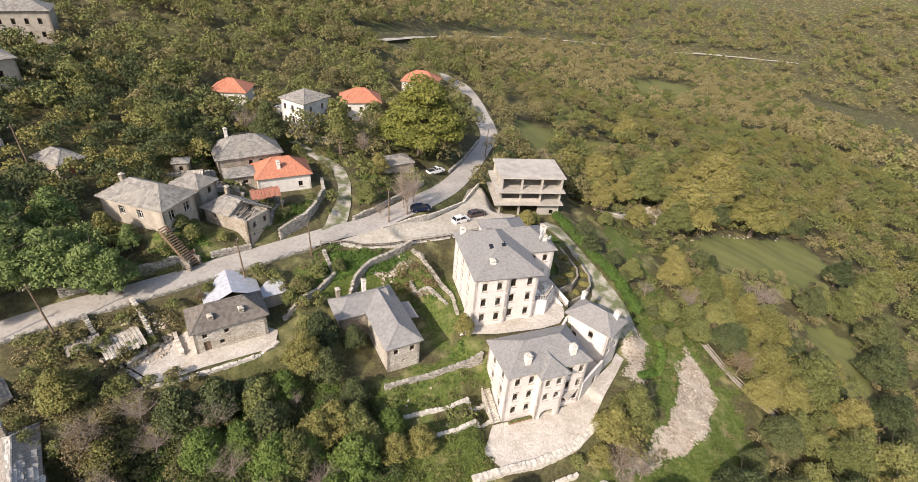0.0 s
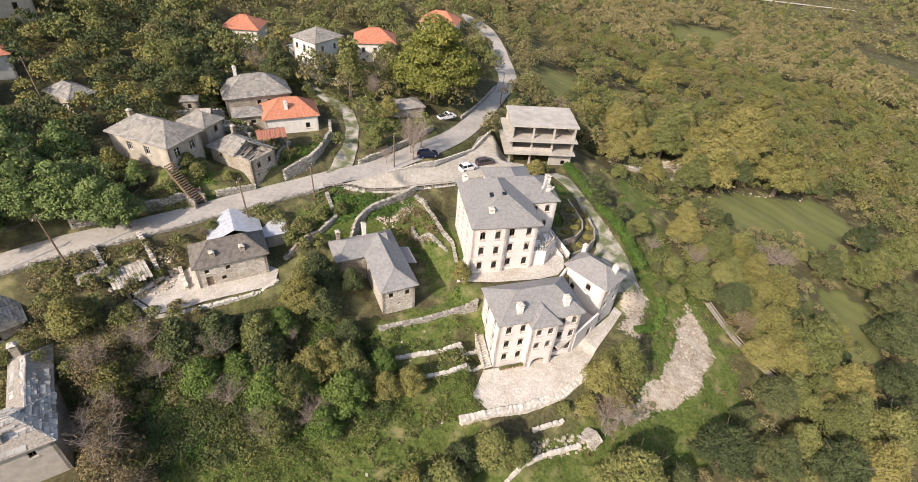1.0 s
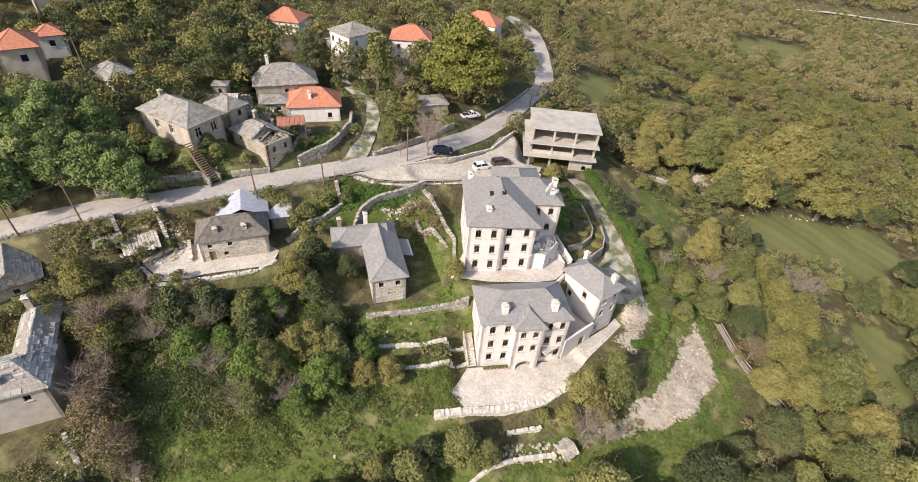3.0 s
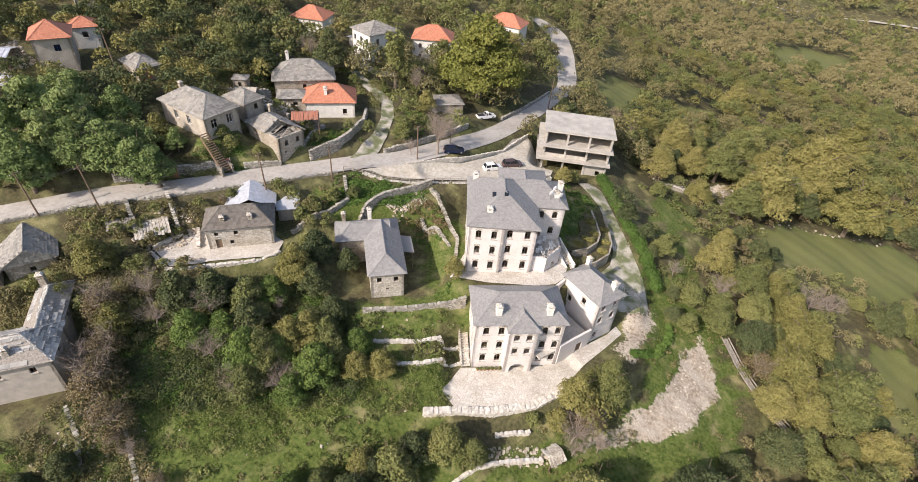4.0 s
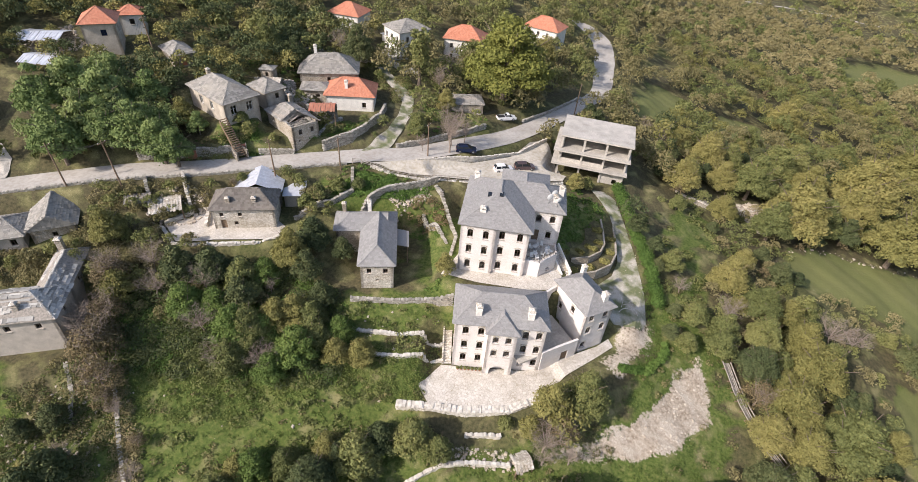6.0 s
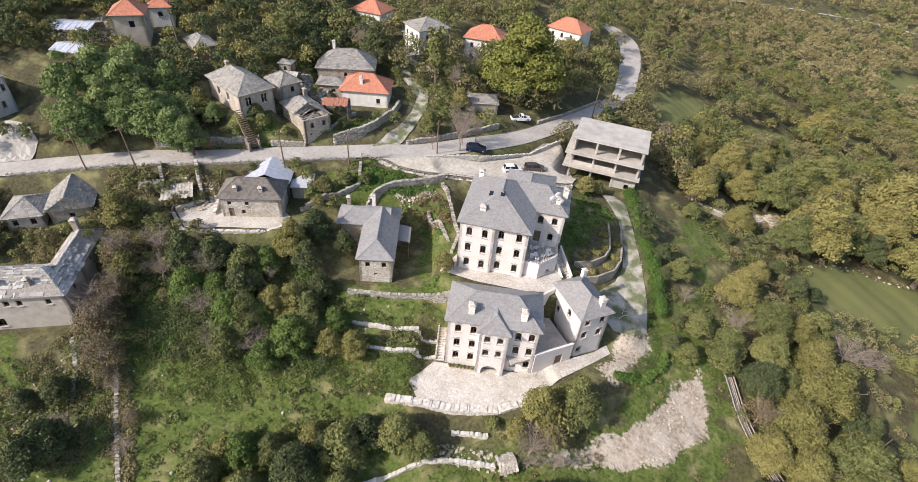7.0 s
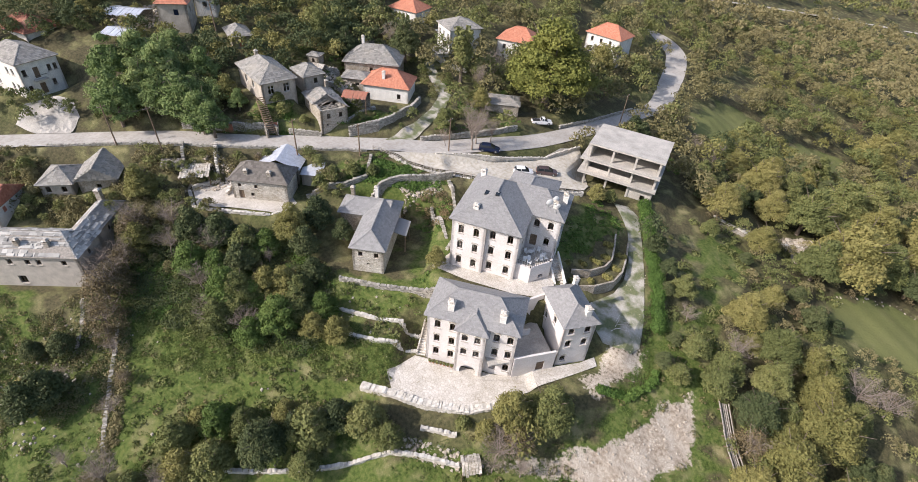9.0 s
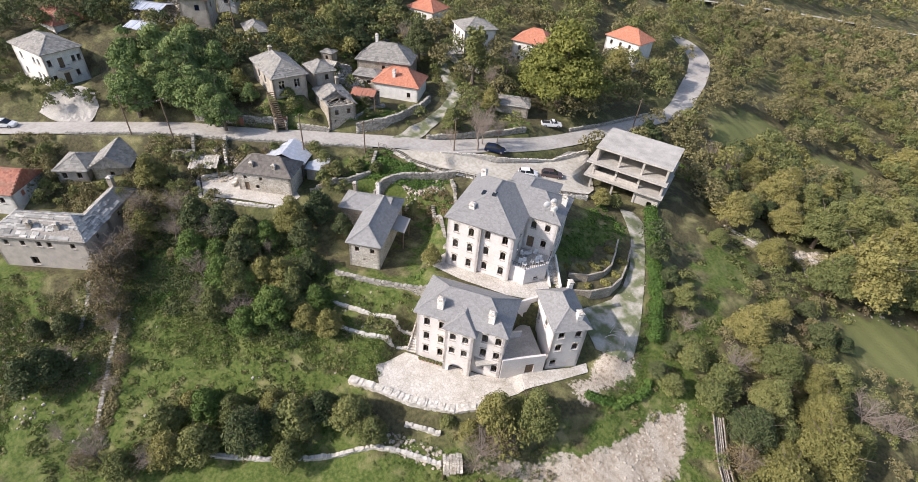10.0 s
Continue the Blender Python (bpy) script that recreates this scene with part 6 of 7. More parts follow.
MAT["wallstone"] = pieces("grey_wall_stones", (0.24, 0.22, 0.185), (0.52, 0.485, 0.42), 0.95, (0.22, 0.22, 0.15), 0.5)
MAT["palewall"] = pieces("pale_wall_stones", (0.50, 0.46, 0.39), (0.74, 0.70, 0.62), 0.95, (0.5, 0.46, 0.38), 0.4)
WALLS = [
    # below the road
    ([(-66, 38.6), (-57, 46.2), (-50, 51.8), (-41, 58.2), (-33, 64.3), (-26, 70.0), (-21.4, 73.6)], 0.25, "wallstone", "grey stone retaining wall under the road"),
    # above the road
    ([(-53, 57.0), (-49.4, 59.6), (-43.6, 63.6), (-38.5, 67.4)], 0.9, "wallstone", "old stone wall along the road"),
    ([(-36.6, 68.6), (-31.5, 72.0)], 0.9, "wallstone", "old stone wall along the road"),
    ([(-27.8, 75.8), (-24.2, 80.2), (-23.4, 84.2), (-23.0, 89.5), (-24.6, 94.5)], 1.6, "wallstone", "tall stone yard wall beside the lane"),
    ([(-16.6, 84.2), (-13.2, 88.4), (-9.0, 94.6), (-4.5, 102.5)], 0.8, "wallstone", "low mossy stone wall above the road"),
    ([(1.2, 112.5), (4.2, 121), (7.0, 131), (9.3, 141)], 0.7, "wallstone", "low stone wall beside the bend"),
    # round the upper terrace and the parking
    ([(-11.0, 81.6), (-2.4, 89.6), (4.6, 98.6), (8.2, 108.4)], 0.4, "palewall", "pale stone kerb wall between road and parking", 0.3),
    ([(-17.4, 75.4), (-10.4, 77.2), (0.5, 82.6), (9.0, 87.8), (15.6, 93.2)], 0.1, "palewall", "pale retaining wall below the parking"),
    # ruined walls by the stone house
    ([(-15.2, 65.0), (-13.4, 68.4), (-11.5, 72.0), (-5.2, 79.0)], 1.3, "wallstone", "ruined grey stone wall"),
    ([(-5.0, 77.6), (-2.8, 76.0), (0.4, 72.4), (2.6, 70.0), (3.6, 65.2)], 0.5, "wallstone", "broken grey stone wall"),
    ([(-4.8, 72.2), (-1.2, 70.2), (1.8, 67.6)], 0.15, "wallstone", "low grey garden wall"),
    ([(-23.0, 59.6), (-18.7, 65.2), (-17.0, 68.6), (-19.6, 73.0)], 0.8, "wallstone", "dark field wall in the grass"),
    # terraces beside the lower inn
    ([(-6.6, 50.4), (0.1, 53.2), (7.4, 57.2)], 0.8, "wallstone", "upper terrace wall of grey stone"),
    ([(-4.6, 47.4), (2.0, 49.4), (8.8, 53.0)], 0.2, "palewall", "middle terrace wall of pale stone"),
    ([(-1.4, 45.0), (4.0, 46.6), (9.6, 50.4)], 0.2, "palewall", "lower terrace wall of pale stone"),
    # forecourt rim
    ([(6.2, 40.9), (10.6, 42.3), (15.6, 43.8), (21.0, 46.4), (25.2, 50.6)], 0.45, "palewall", "white limestone rim wall of the forecourt", 1.1),
    ([(16.6, 41.2), (21.0, 43.2)], 0.35, "palewall", "short white wall in the grass"),
    ([(-8, 19.0), (-3.9, 21.3), (4.8, 26.8), (10.6, 31.6), (15.0, 36.4), (19.0, 38.6), (23.5, 40.6)], 0.35, "palewall", "pale crumbling field wall below the inn"),
    # farm
    ([(-41.0, 48.8), (-36.0, 46.2), (-30.0, 48.8), (-24.4, 52.2), (-22.6, 55.0)], 0.2, "palewall", "stone terrace wall of the farmyard"),
    # village gardens
    ([(-49.6, 84.6), (-44.8, 86.6), (-43.6, 89.6)], 1.0, "wallstone", "grey garden wall between the old houses"),
    ([(-53.3, 96.6), (-50.0, 104.0), (-41.8, 107.8), (-36.5, 111.7)], 1.0, "wallstone", "old stone wall behind the slab-roofed house"),
    ([(-36.4, 114.6), (-30.6, 112.8), (-26.6, 115.6)], 1.2, "palewall", "pale wall along the drive of the white house"),
    ([(-48.4, 80.6), (-43.0, 82.6), (-40.0, 84.6), (-36.4, 84.0)], 0.9, "wallstone", "tumbled yard wall behind the ruined cottage"),
    ([(-29.6, 77.0), (-30.6, 82.0), (-30.0, 86.0)], 0.8, "wallstone", "low yard wall beside the vegetable garden"),
    ([(-37.4, 55.6), (-34.6, 51.8)], 0.7, "palewall", "pale yard wall beside the farmhouse"),
    ([(-43.0, 57.0), (-39.0, 53.4), (-40.6, 49.4)], 0.8, "palewall", "broken wall of a fallen farm building"),
    ([(-47.6, 53.4), (-43.6, 50.0)], 0.9, "wallstone", "broken grey wall of a fallen farm building"),
    # field walls
    ([(-16.5, 15.6), (-20.0, 18.6), (-23.5, 21.5), (-29.3, 26.8)], 0.5, "wallstone", "grey field wall down the slope"),
    ([(-36.5, 26.0), (-33.0, 23.5), (-30.5, 20.5)], 0.2, "wallstone", "tumbled field wall"),
    ([(38.0, 113.0), (45.4, 113.6), (54.0, 119.5), (61.0, 126.5)], 0.3, "palewall", "pale tumbled wall across the scrub"),
]
for i, (line, h, mat, label, *thick) in enumerate(WALLS):
    stone_wall(f"wall_garden_{i + 1}", line, h, thick[0] if thick else 0.5, mat, label, seed=i)

# ---- hedge along the track ----
def hedge(name, line, h, w, label):
    rng = np.random.default_rng(len(line))
    ob = thing(name, *line[0], lz(*line[0]), 0, label, "hedge")
    for (ax, ay), (bx, by) in zip(line, line[1:]):
        n = max(1, int(math.hypot(bx - ax, by - ay) / 0.9))
        lobes = []
        for k in range(n):
            x, y = ax + (bx - ax) * k / n, ay + (by - ay) * k / n
            lobes.append((x - line[0][0] + rng.uniform(-0.2, 0.2), y - line[0][1] + rng.uniform(-0.2, 0.2), lz(x, y) - lz(*line[0]) + h * 0.45, w * rng.uniform(0.5, 0.7), h * rng.uniform(0.5, 0.65)))
        v, f = leaf_cloud(rng, lobes, 420 * n, 0.13)
        part("foliage", array_mesh("foliage", v, f, "hedge"), None, ob)
    return ob


hedge("hedge", [(25.8, 101.0), (29.6, 93.0), (33.4, 85.2), (36.4, 79.0), (38.2, 74.0)], 1.5, 2.0, "thick bright green hedge beside the track")
hedge("hedge", [(34.5, 60.0), (38.0, 61.6), (40.0, 65.0), (40.6, 69.0)], 0.7, 1.1, "low straggling hedge on the bank")

# ---- link between lower inn and tower ----
link = thing("inn_terrace", 23.0, 54.4, 0.0, 49.0, "low cream terrace wing with a brown door between inn and tower", "terrace")
wall(link, (0, 0), (6.5, 0), -6.4, -1.0, [(4.3, -4.7, 1.3, 2.1, "door")], "plaster", 0.35)
wall(link, (2.0, 8.0), (-4.2, 8.0), -6.4, 1.0, (), "plaster", 0.3)
m = Mesh()
m.box(-3.6, 0.36, -2.2, 6.2, 7.6, -1.9)
part("deck", m, "concrete", link, "grey concrete terrace deck")
back = thing("yard_wall", 20.2, 61.9, 0.0, 62, "cream yard wall with a dark arched opening", "wall")
wall(back, (0, 0), (3.6, 0), -4.5, 2.9, [(1.9, -1.9, 1.2, 2.2, "void")], "plaster", 0.35)
m = Mesh()
m.box(-2.5, 4.6, -1.9, 4.2, 4.85, -0.7)
part("parapet", m, "plaster", link)

# ---- raised terrace of the upper inn with its furniture ----
ter = thing("cafe_terrace", 5.9, 62.5, 0.0, 14, "raised cream terrace with parapet on the inn's sunny side", "terrace")
OUT = [(10.5, 1.2), (12.9, 0.9), (15.6, 3.8), (15.5, 6.4)]
for a, b in zip(OUT, OUT[1:]):
    L = math.hypot(b[0] - a[0], b[1] - a[1])
    wall(ter, a, b, 0.6, 5.0, [(L * 0.55, 2.6, 0.8, 0.5)] if L > 3 else (), "plaster", 0.35)
m = Mesh()
m.face(*[(x - 0.1, y + 0.1, 4.7) for x, y in OUT], (10.5, 6.3, 4.7))
m.face(*[(x - 0.1, y + 0.1, 4.5) for x, y in OUT][::-1], (10.5, 6.3, 4.5))
part("deck", m, "paving", ter)
rail = Mesh()
for a, b in zip(OUT, OUT[1:]):
    L = math.hypot(b[0] - a[0], b[1] - a[1])
    n = int(L / 0.35)
    for i in range(n + 1):
        x, y = a[0] + (b[0] - a[0]) * i / n - 0.1, a[1] + (b[1] - a[1]) * i / n + 0.12
        rail.box(x - 0.02, y - 0.02, 5.0, x + 0.02, y + 0.02, 5.75)
    rail.tube([(a[0] - 0.1, a[1] + 0.12, 5.75), (b[0] - 0.1, b[1] + 0.12, 5.75)], [0.03, 0.03], 6)
part("railing", rail, "dark", ter, "thin black iron railing")


def chair_model():
    ob = thing("terrace_chair", 0, 0, 0, 0, "white plastic terrace chair", "chair", "chairs on the terrace")
    m = Mesh()
    m.box(-0.26, -0.26, 0.40, 0.26, 0.26, 0.46)
    part("seat", m, "whitepaint", ob)
    m = Mesh()
    m.hexa([(-0.26, 0.2, 0.46), (0.26, 0.2, 0.46), (0.26, 0.26, 0.46), (-0.26, 0.26, 0.46)], [(-0.24, 0.3, 0.95), (0.24, 0.3, 0.95), (0.24, 0.35, 0.95), (-0.24, 0.35, 0.95)])
    part("backrest", m, "whitepaint", ob)
    for x in (-0.22, 0.22):
        for y in (-0.22, 0.22):
            m = Mesh()
            m.tube([(x, y, 0.4), (x * 1.1, y * 1.1, 0)], [0.03, 0.025], 5)
            part("leg", m, "whitepaint", ob)
        m = Mesh()
        m.box(x - 0.03, -0.24, 0.62, x + 0.03, 0.24, 0.66)
        part("armrest", m, "whitepaint", ob)
    return ob


def on_terrace(u, v):
    c, s = math.cos(radians(14)), math.sin(radians(14))
    return 5.9 + u * c - v * s, 62.5 + u * s + v * c


chair = chair_model()
first = True
for u, v, r in ((11.5, 2.3, 20), (12.4, 2.0, 100), (12.0, 3.4, 200), (13.2, 3.2, 280), (13.9, 3.6, 40), (14.5, 4.2, 130), (14.0, 5.0, 220), (12.2, 5.1, 320), (11.3, 4.4, 70), (13.0, 5.6, 10)):
    x, y = on_terrace(u, v)
    if first:
        chair.matrix_basis, first = pose(x, y, 4.71, 0, 0, r), False
    else:
        copy_thing(chair, pose(x, y, 4.71, 0, 0, r))


def table_model():
    ob = thing("terrace_table", 0, 0, 0, 0, "round white terrace table", "table", "tables on the terrace")
    m = Mesh()
    m.tube([(0, 0, 0.70), (0, 0, 0.74)], [0.42, 0.42], 16)
    part("tabletop", m, "whitepaint", ob)
    m = Mesh()
    m.tube([(0, 0, 0.02), (0, 0, 0.7)], [0.04, 0.04], 8)
    part("column", m, "metal", ob)
    m = Mesh()
    m.tube([(0, 0, 0), (0, 0, 0.03)], [0.25, 0.22], 12)
    part("base", m, "metal", ob)
    return ob


table = table_model()
for i, (u, v) in enumerate(((12.0, 2.7), (13.9, 4.3), (11.9, 4.5))):
    x, y = on_terrace(u, v)
    if i == 0:
        table.matrix_basis = pose(x, y, 4.71)
    else:
        copy_thing(table, pose(x, y, 4.71))

# satellite dishes on the inn roof
def dish(x, y, z, turn, r):
    ob = thing("satellite_dish", x, y, z, turn, "white satellite dish on a roof bracket", "dish", "dishes on the roof")
    m = Mesh()
    rings = 5
    for i in range(rings + 1):
        q = r * i / rings
        for k in range(16):
            w = 2 * math.pi * k / 16
            m.v.append((q * math.cos(w), -0.22 * r * (q / r) ** 2 * -1 - 0.3, 0.8 + q * math.sin(w)))
    for i in range(rings):
        for k in range(16):
            a, b = i * 16 + k, i * 16 + (k + 1) % 16
            m.f.append((a, b, b + 16, a + 16))
    part("reflector", m, "whitepaint", ob, smooth=True)
    m = Mesh()
    m.tube([(0, 0, -0.7), (0, 0, 0.8), (0, -0.3, 0.8)], [0.04, 0.04, 0.03], 6)
    part("mast", m, "metal", ob)
    m = Mesh()
    m.tube([(0, -0.3, 0.8 - r), (0, -0.3 - 0.9 * r, 0.75)], [0.015, 0.015], 4)
    part("feed_arm", m, "metal", ob)


for u, v, r in ((12.9, 7.4, 0.55), (13.6, 8.8, 0.5), (14.3, 7.0, 0.4)):
    x, y = on_terrace(u, v)
    dish(x, y, 12.6, 40, r)

# ---- stair and garden beds east of the inn ----
stair = thing("garden_stair", 18.9, 73.2, 0.0, -46, "curving white-walled garden stair beside beds", "stairs")
for i in range(12):
    m = Mesh()
    m.box(i * 0.42, -0.75, -1.0, i * 0.42 + 0.43, 0.75, 3.6 - i * 0.19)
    part("step", m, "limestone", stair)
for yy in (-0.98, 0.76):
    m = Mesh()
    for i in range(12):
        m.hexa([(i * 0.42, yy, -1.5), (i * 0.42 + 0.42, yy, -1.5), (i * 0.42 + 0.42, yy + 0.22, -1.5), (i * 0.42, yy + 0.22, -1.5)],
               [(i * 0.42, yy, 4.4 - i * 0.19), (i * 0.42 + 0.42, yy, 4.21 - i * 0.19), (i * 0.42 + 0.42, yy + 0.22, 4.21 - i * 0.19), (i * 0.42, yy + 0.22, 4.4 - i * 0.19)])
    part("parapet", m, "whitewash", stair)


def bed(name, line, back, z, label):
    """A planted bed held by a curved wall."""
    ob = thing(name, *line[0], 0, 0, label, "garden bed")
    ox, oy = line[0]
    m = Mesh()
    for (ax, ay), (bx, by) in zip(line, line[1:]):
        d = Vector((bx - ax, by - ay, 0)).normalized()
        s = Vector((d.y, -d.x, 0)) * 0.28
        q = [(ax - ox, ay - oy), (ax + s.x - ox, ay + s.y - oy), (bx + s.x - ox, by + s.y - oy), (bx - ox, by - oy)]
        m.hexa([(*p, -3.0) for p in q], [(*p, z + 0.35) for p in q])
    part("wall", m, "stone", ob, "curved grey stone wall")
    m = Mesh()
    pts = [(x - ox, y - oy, z) for x, y in line + back]
    m.face(*pts)
    part("soil", m, "soil", ob, "planted soil")
    rng = np.random.default_rng(int(z * 10) + 40)
    lobes = []
    for _ in range(26):
        i = rng.integers(0, len(line) - 1)
        a, b = np.array(line[i]), np.array(back[::-1][min(i, len(back) - 1)])
        p = a + (b - a) * rng.uniform(0.15, 0.7)
        r = rng.uniform(0.25, 0.6)
        lobes.append((p[0] - ox, p[1] - oy, z + r * 0.5, r, r))
    v, f = leaf_cloud(rng, lobes, 2600, 0.12)
    part("shrubs", array_mesh("shrubs", v, f, "olive"), None, ob, "green and yellow shrubs", kind="stuff")


bed("garden_bed", [(23.8, 72.2), (26.6, 74.4), (28.6, 77.4), (29.0, 80.6), (28.3, 84.6), (27.0, 89.4)], [(25.0, 88.8), (26.3, 84.4), (26.9, 80.6), (26.4, 77.8), (24.8, 75.6), (22.4, 73.8)], 0.2, "lower curved garden bed with shrubs")
bed("garden_bed", [(22.2, 74.6), (24.8, 76.4), (26.3, 78.8), (26.6, 81.2), (25.8, 84.6), (24.6, 88.6)], [(21.0, 90.0), (22.4, 85.0), (23.2, 81.4), (22.8, 79.4), (21.6, 77.8), (20.0, 76.4)], 1.2, "upper curved garden bed with shrubs")

# ---- steps beside the lower inn ----
side_stair = thing("side_stair", 10.6, 50.2, 0.0, 22, "pale stone stair up the side of the inn", "stairs")
for i in range(16):
    m = Mesh()
    m.box(-1.2, i * 0.36, -8.0, -0.02, i * 0.36 + 0.37, -5.3 + i * 0.19)
    part("step", m, "limestone", side_stair)
m = Mesh()
for i in range(16):
    m.box(-1.42, i * 0.36, -8.0, -1.21, i * 0.36 + 0.36, -4.9 + i * 0.19)
part("parapet", m, "limestone", side_stair)

# ---- railing above the parking wall ----
rail_line = [(-20.5, 74.6), (-17.2, 75.4), (-10.4, 77.2), (0.5, 82.6), (9.0, 87.8), (15.4, 93.0)]
fence = thing("guard_fence", *rail_line[0], 0, 0, "long grey timber guard fence along the ramp", "fence")
ox, oy = rail_line[0]
for (ax, ay), (bx, by) in zip(rail_line, rail_line[1:]):
    L = math.hypot(bx - ax, by - ay)
    n = max(1, round(L / 1.6))
    for i in range(n):
        x, y = ax + (bx - ax) * i / n, ay + (by - ay) * i / n
        m = Mesh()
        m.box(x - ox - 0.06, y - oy - 0.06, lz(x, y) - 0.2, x - ox + 0.06, y - oy + 0.06, lz(x, y) + 1.0)
        part("post", m, "greywood", fence)
        x2, y2 = ax + (bx - ax) * (i + 1) / n, ay + (by - ay) * (i + 1) / n
        for h in (0.35, 0.65, 0.95):
            m = Mesh()
            m.tube([(x - ox, y - oy, lz(x, y) + h), (x2 - ox, y2 - oy, lz(x2, y2) + h)], [0.055, 0.055], 5)
            part("rail", m, "greywood", fence)

# ---- cars ----
def car(x, y, turn, paint, label, pickup=False, length=4.2):
    z = lz(x, y) + 0.06
    ob = thing("pickup_truck" if pickup else "car", x, y, z, turn, label, "car")
    k = length / 4.2
    # stations along the length: x, half width, belt height
    st = [(-2.1, 0.70, 0.62), (-2.0, 0.82, 0.86), (-1.2, 0.86, 0.93), (0.6, 0.86, 0.92), (1.2, 0.85, 0.86), (1.95, 0.78, 0.70), (2.1, 0.66, 0.55)]
    m = Mesh()
    for sx, w, h in st:
        for yy, zz in ((-w, 0.25), (-w * 1.0, h * 0.62), (-w * 0.96, h), (w * 0.96, h), (w, h * 0.62), (w, 0.25)):
            m.v.append((sx * k, yy, zz))
    for i in range(len(st) - 1):
        for j in range(6):
            a, b = i * 6 + j, i * 6 + (j + 1) % 6
            m.f.append((a, b, b + 6, a + 6))
    m.f += [tuple(range(6))[::-1], tuple(range((len(st) - 1) * 6, len(st) * 6))]
    part("body", m, paint, ob, smooth=False)
    cab = [(-0.2, 1.0) if pickup else (-1.95, 1.0), (0.05, 0.85) if pickup else (-1.55, 0.85), (0.55, 0.85) if pickup else (0.25, 0.85), (1.15, 1.0)]
    x0, x1, x2, x3 = (c[0] * k for c in cab)
    g = Mesh()
    g.hexa([(x0, -0.76, 0.9), (x3, -0.76, 0.88), (x3, 0.76, 0.88), (x0, 0.76, 0.9)], [(x1, -0.60, 1.40), (x2, -0.60, 1.42), (x2, 0.60, 1.42), (x1, 0.60, 1.40)])
    part("windows", g, "carglass", ob, "dark tinted car windows")
    r = Mesh()
    r.hexa([(x1 - 0.04, -0.63, 1.39), (x2 + 0.04, -0.63, 1.41), (x2 + 0.04, 0.63, 1.41), (x1 - 0.04, 0.63, 1.39)], [(x1 + 0.06, -0.56, 1.46), (x2 - 0.04, -0.56, 1.47), (x2 - 0.04, 0.56, 1.47), (x1 + 0.06, 0.56, 1.46)])
    part("roof", r, paint, ob)
    for yy in (-1, 1):
        for px in ((x1 + x2) / 2, x0 + (x1 - x0) * 0.3):
            p = Mesh()
            p.hexa([(px - 0.05, yy * 0.775 - 0.01, 0.9), (px + 0.05, yy * 0.775 - 0.01, 0.9), (px + 0.05, yy * 0.775 + 0.01, 0.9), (px - 0.05, yy * 0.775 + 0.01, 0.9)],
                   [(px - 0.05, yy * 0.615 - 0.01, 1.41), (px + 0.05, yy * 0.615 - 0.01, 1.41), (px + 0.05, yy * 0.615 + 0.01, 1.41), (px - 0.05, yy * 0.615 + 0.01, 1.41)])
            part("pillar", p, paint, ob)
        hl = Mesh()
        hl.box(2.0 * k, yy * 0.58 - 0.13, 0.56, 2.08 * k, yy * 0.58 + 0.13, 0.68)
        part("headlight", hl, "whitepaint", ob)
        tl = Mesh()
        tl.box(-2.09 * k, yy * 0.62 - 0.1, 0.66, -2.0 * k, yy * 0.62 + 0.1, 0.82)
        part("tail_light", tl, "redtile", ob)
        for wx in (-1.3, 1.32):
            w = Mesh()
            w.tube([(wx * k, yy * 0.72, 0.31), (wx * k, yy * 0.89, 0.31)], [0.31, 0.31], 14)
            tyre = part("tyre", w, "dark", ob)
            w = Mesh()
            w.tube([(wx * k, yy * 0.885, 0.31), (wx * k, yy * 0.90, 0.31)], [0.18, 0.17], 10)
            part("rim", w, "metal", tyre)
    if pickup:
        t = Mesh()
        t.box(-1.95 * k, -0.7, 0.935, -0.35 * k, 0.7, 0.95)
        part("load_bed", t, "dark", ob)
    return ob


car(-4.2, 90.6, 26, "carpaint_blue", "dark blue estate car parked on the roadside")
car(4.0, 90.3, 35, "carpaint_white", "white hatchback parked below the wall", length=3.8)
car(7.4, 93.8, 30, "carpaint_grey", "dark weathered car beside the white one")
car(-2.0, 109.6, 38, "carpaint_white", "white pickup truck with open load bed", True, 4.6)
car(-76.6, 32.6, 42, "carpaint_white", "white car on the road edge")

# ---- power poles and wires ----
def pole(x, y, h, lean=0.0, z=None):
    zz = lz(x, y) if z is None else z
    ob = thing("utility_pole", x, y, zz, 0, "slim weathered wooden utility pole", "pole", "utility poles")
    m = Mesh()
    m.tube([(0, 0, -0.5), (lean * 0.5, 0, h * 0.5), (lean, 0, h)], [0.14, 0.12, 0.09], 8)
    part("mast", m, "wood", ob)
    m = Mesh()
    m.box(lean - 0.06, -0.7, h - 0.5, lean + 0.06, 0.7, h - 0.4)
    part("crossarm", m, "wood", ob)
    for yy in (-0.6, 0, 0.6):
        m = Mesh()
        m.tube([(lean, yy, h - 0.4), (lean, yy, h - 0.25)], [0.04, 0.03], 6)
        part("insulator", m, "whitepaint", ob)
    return Vector((x + lean, y, zz + h - 0.25))


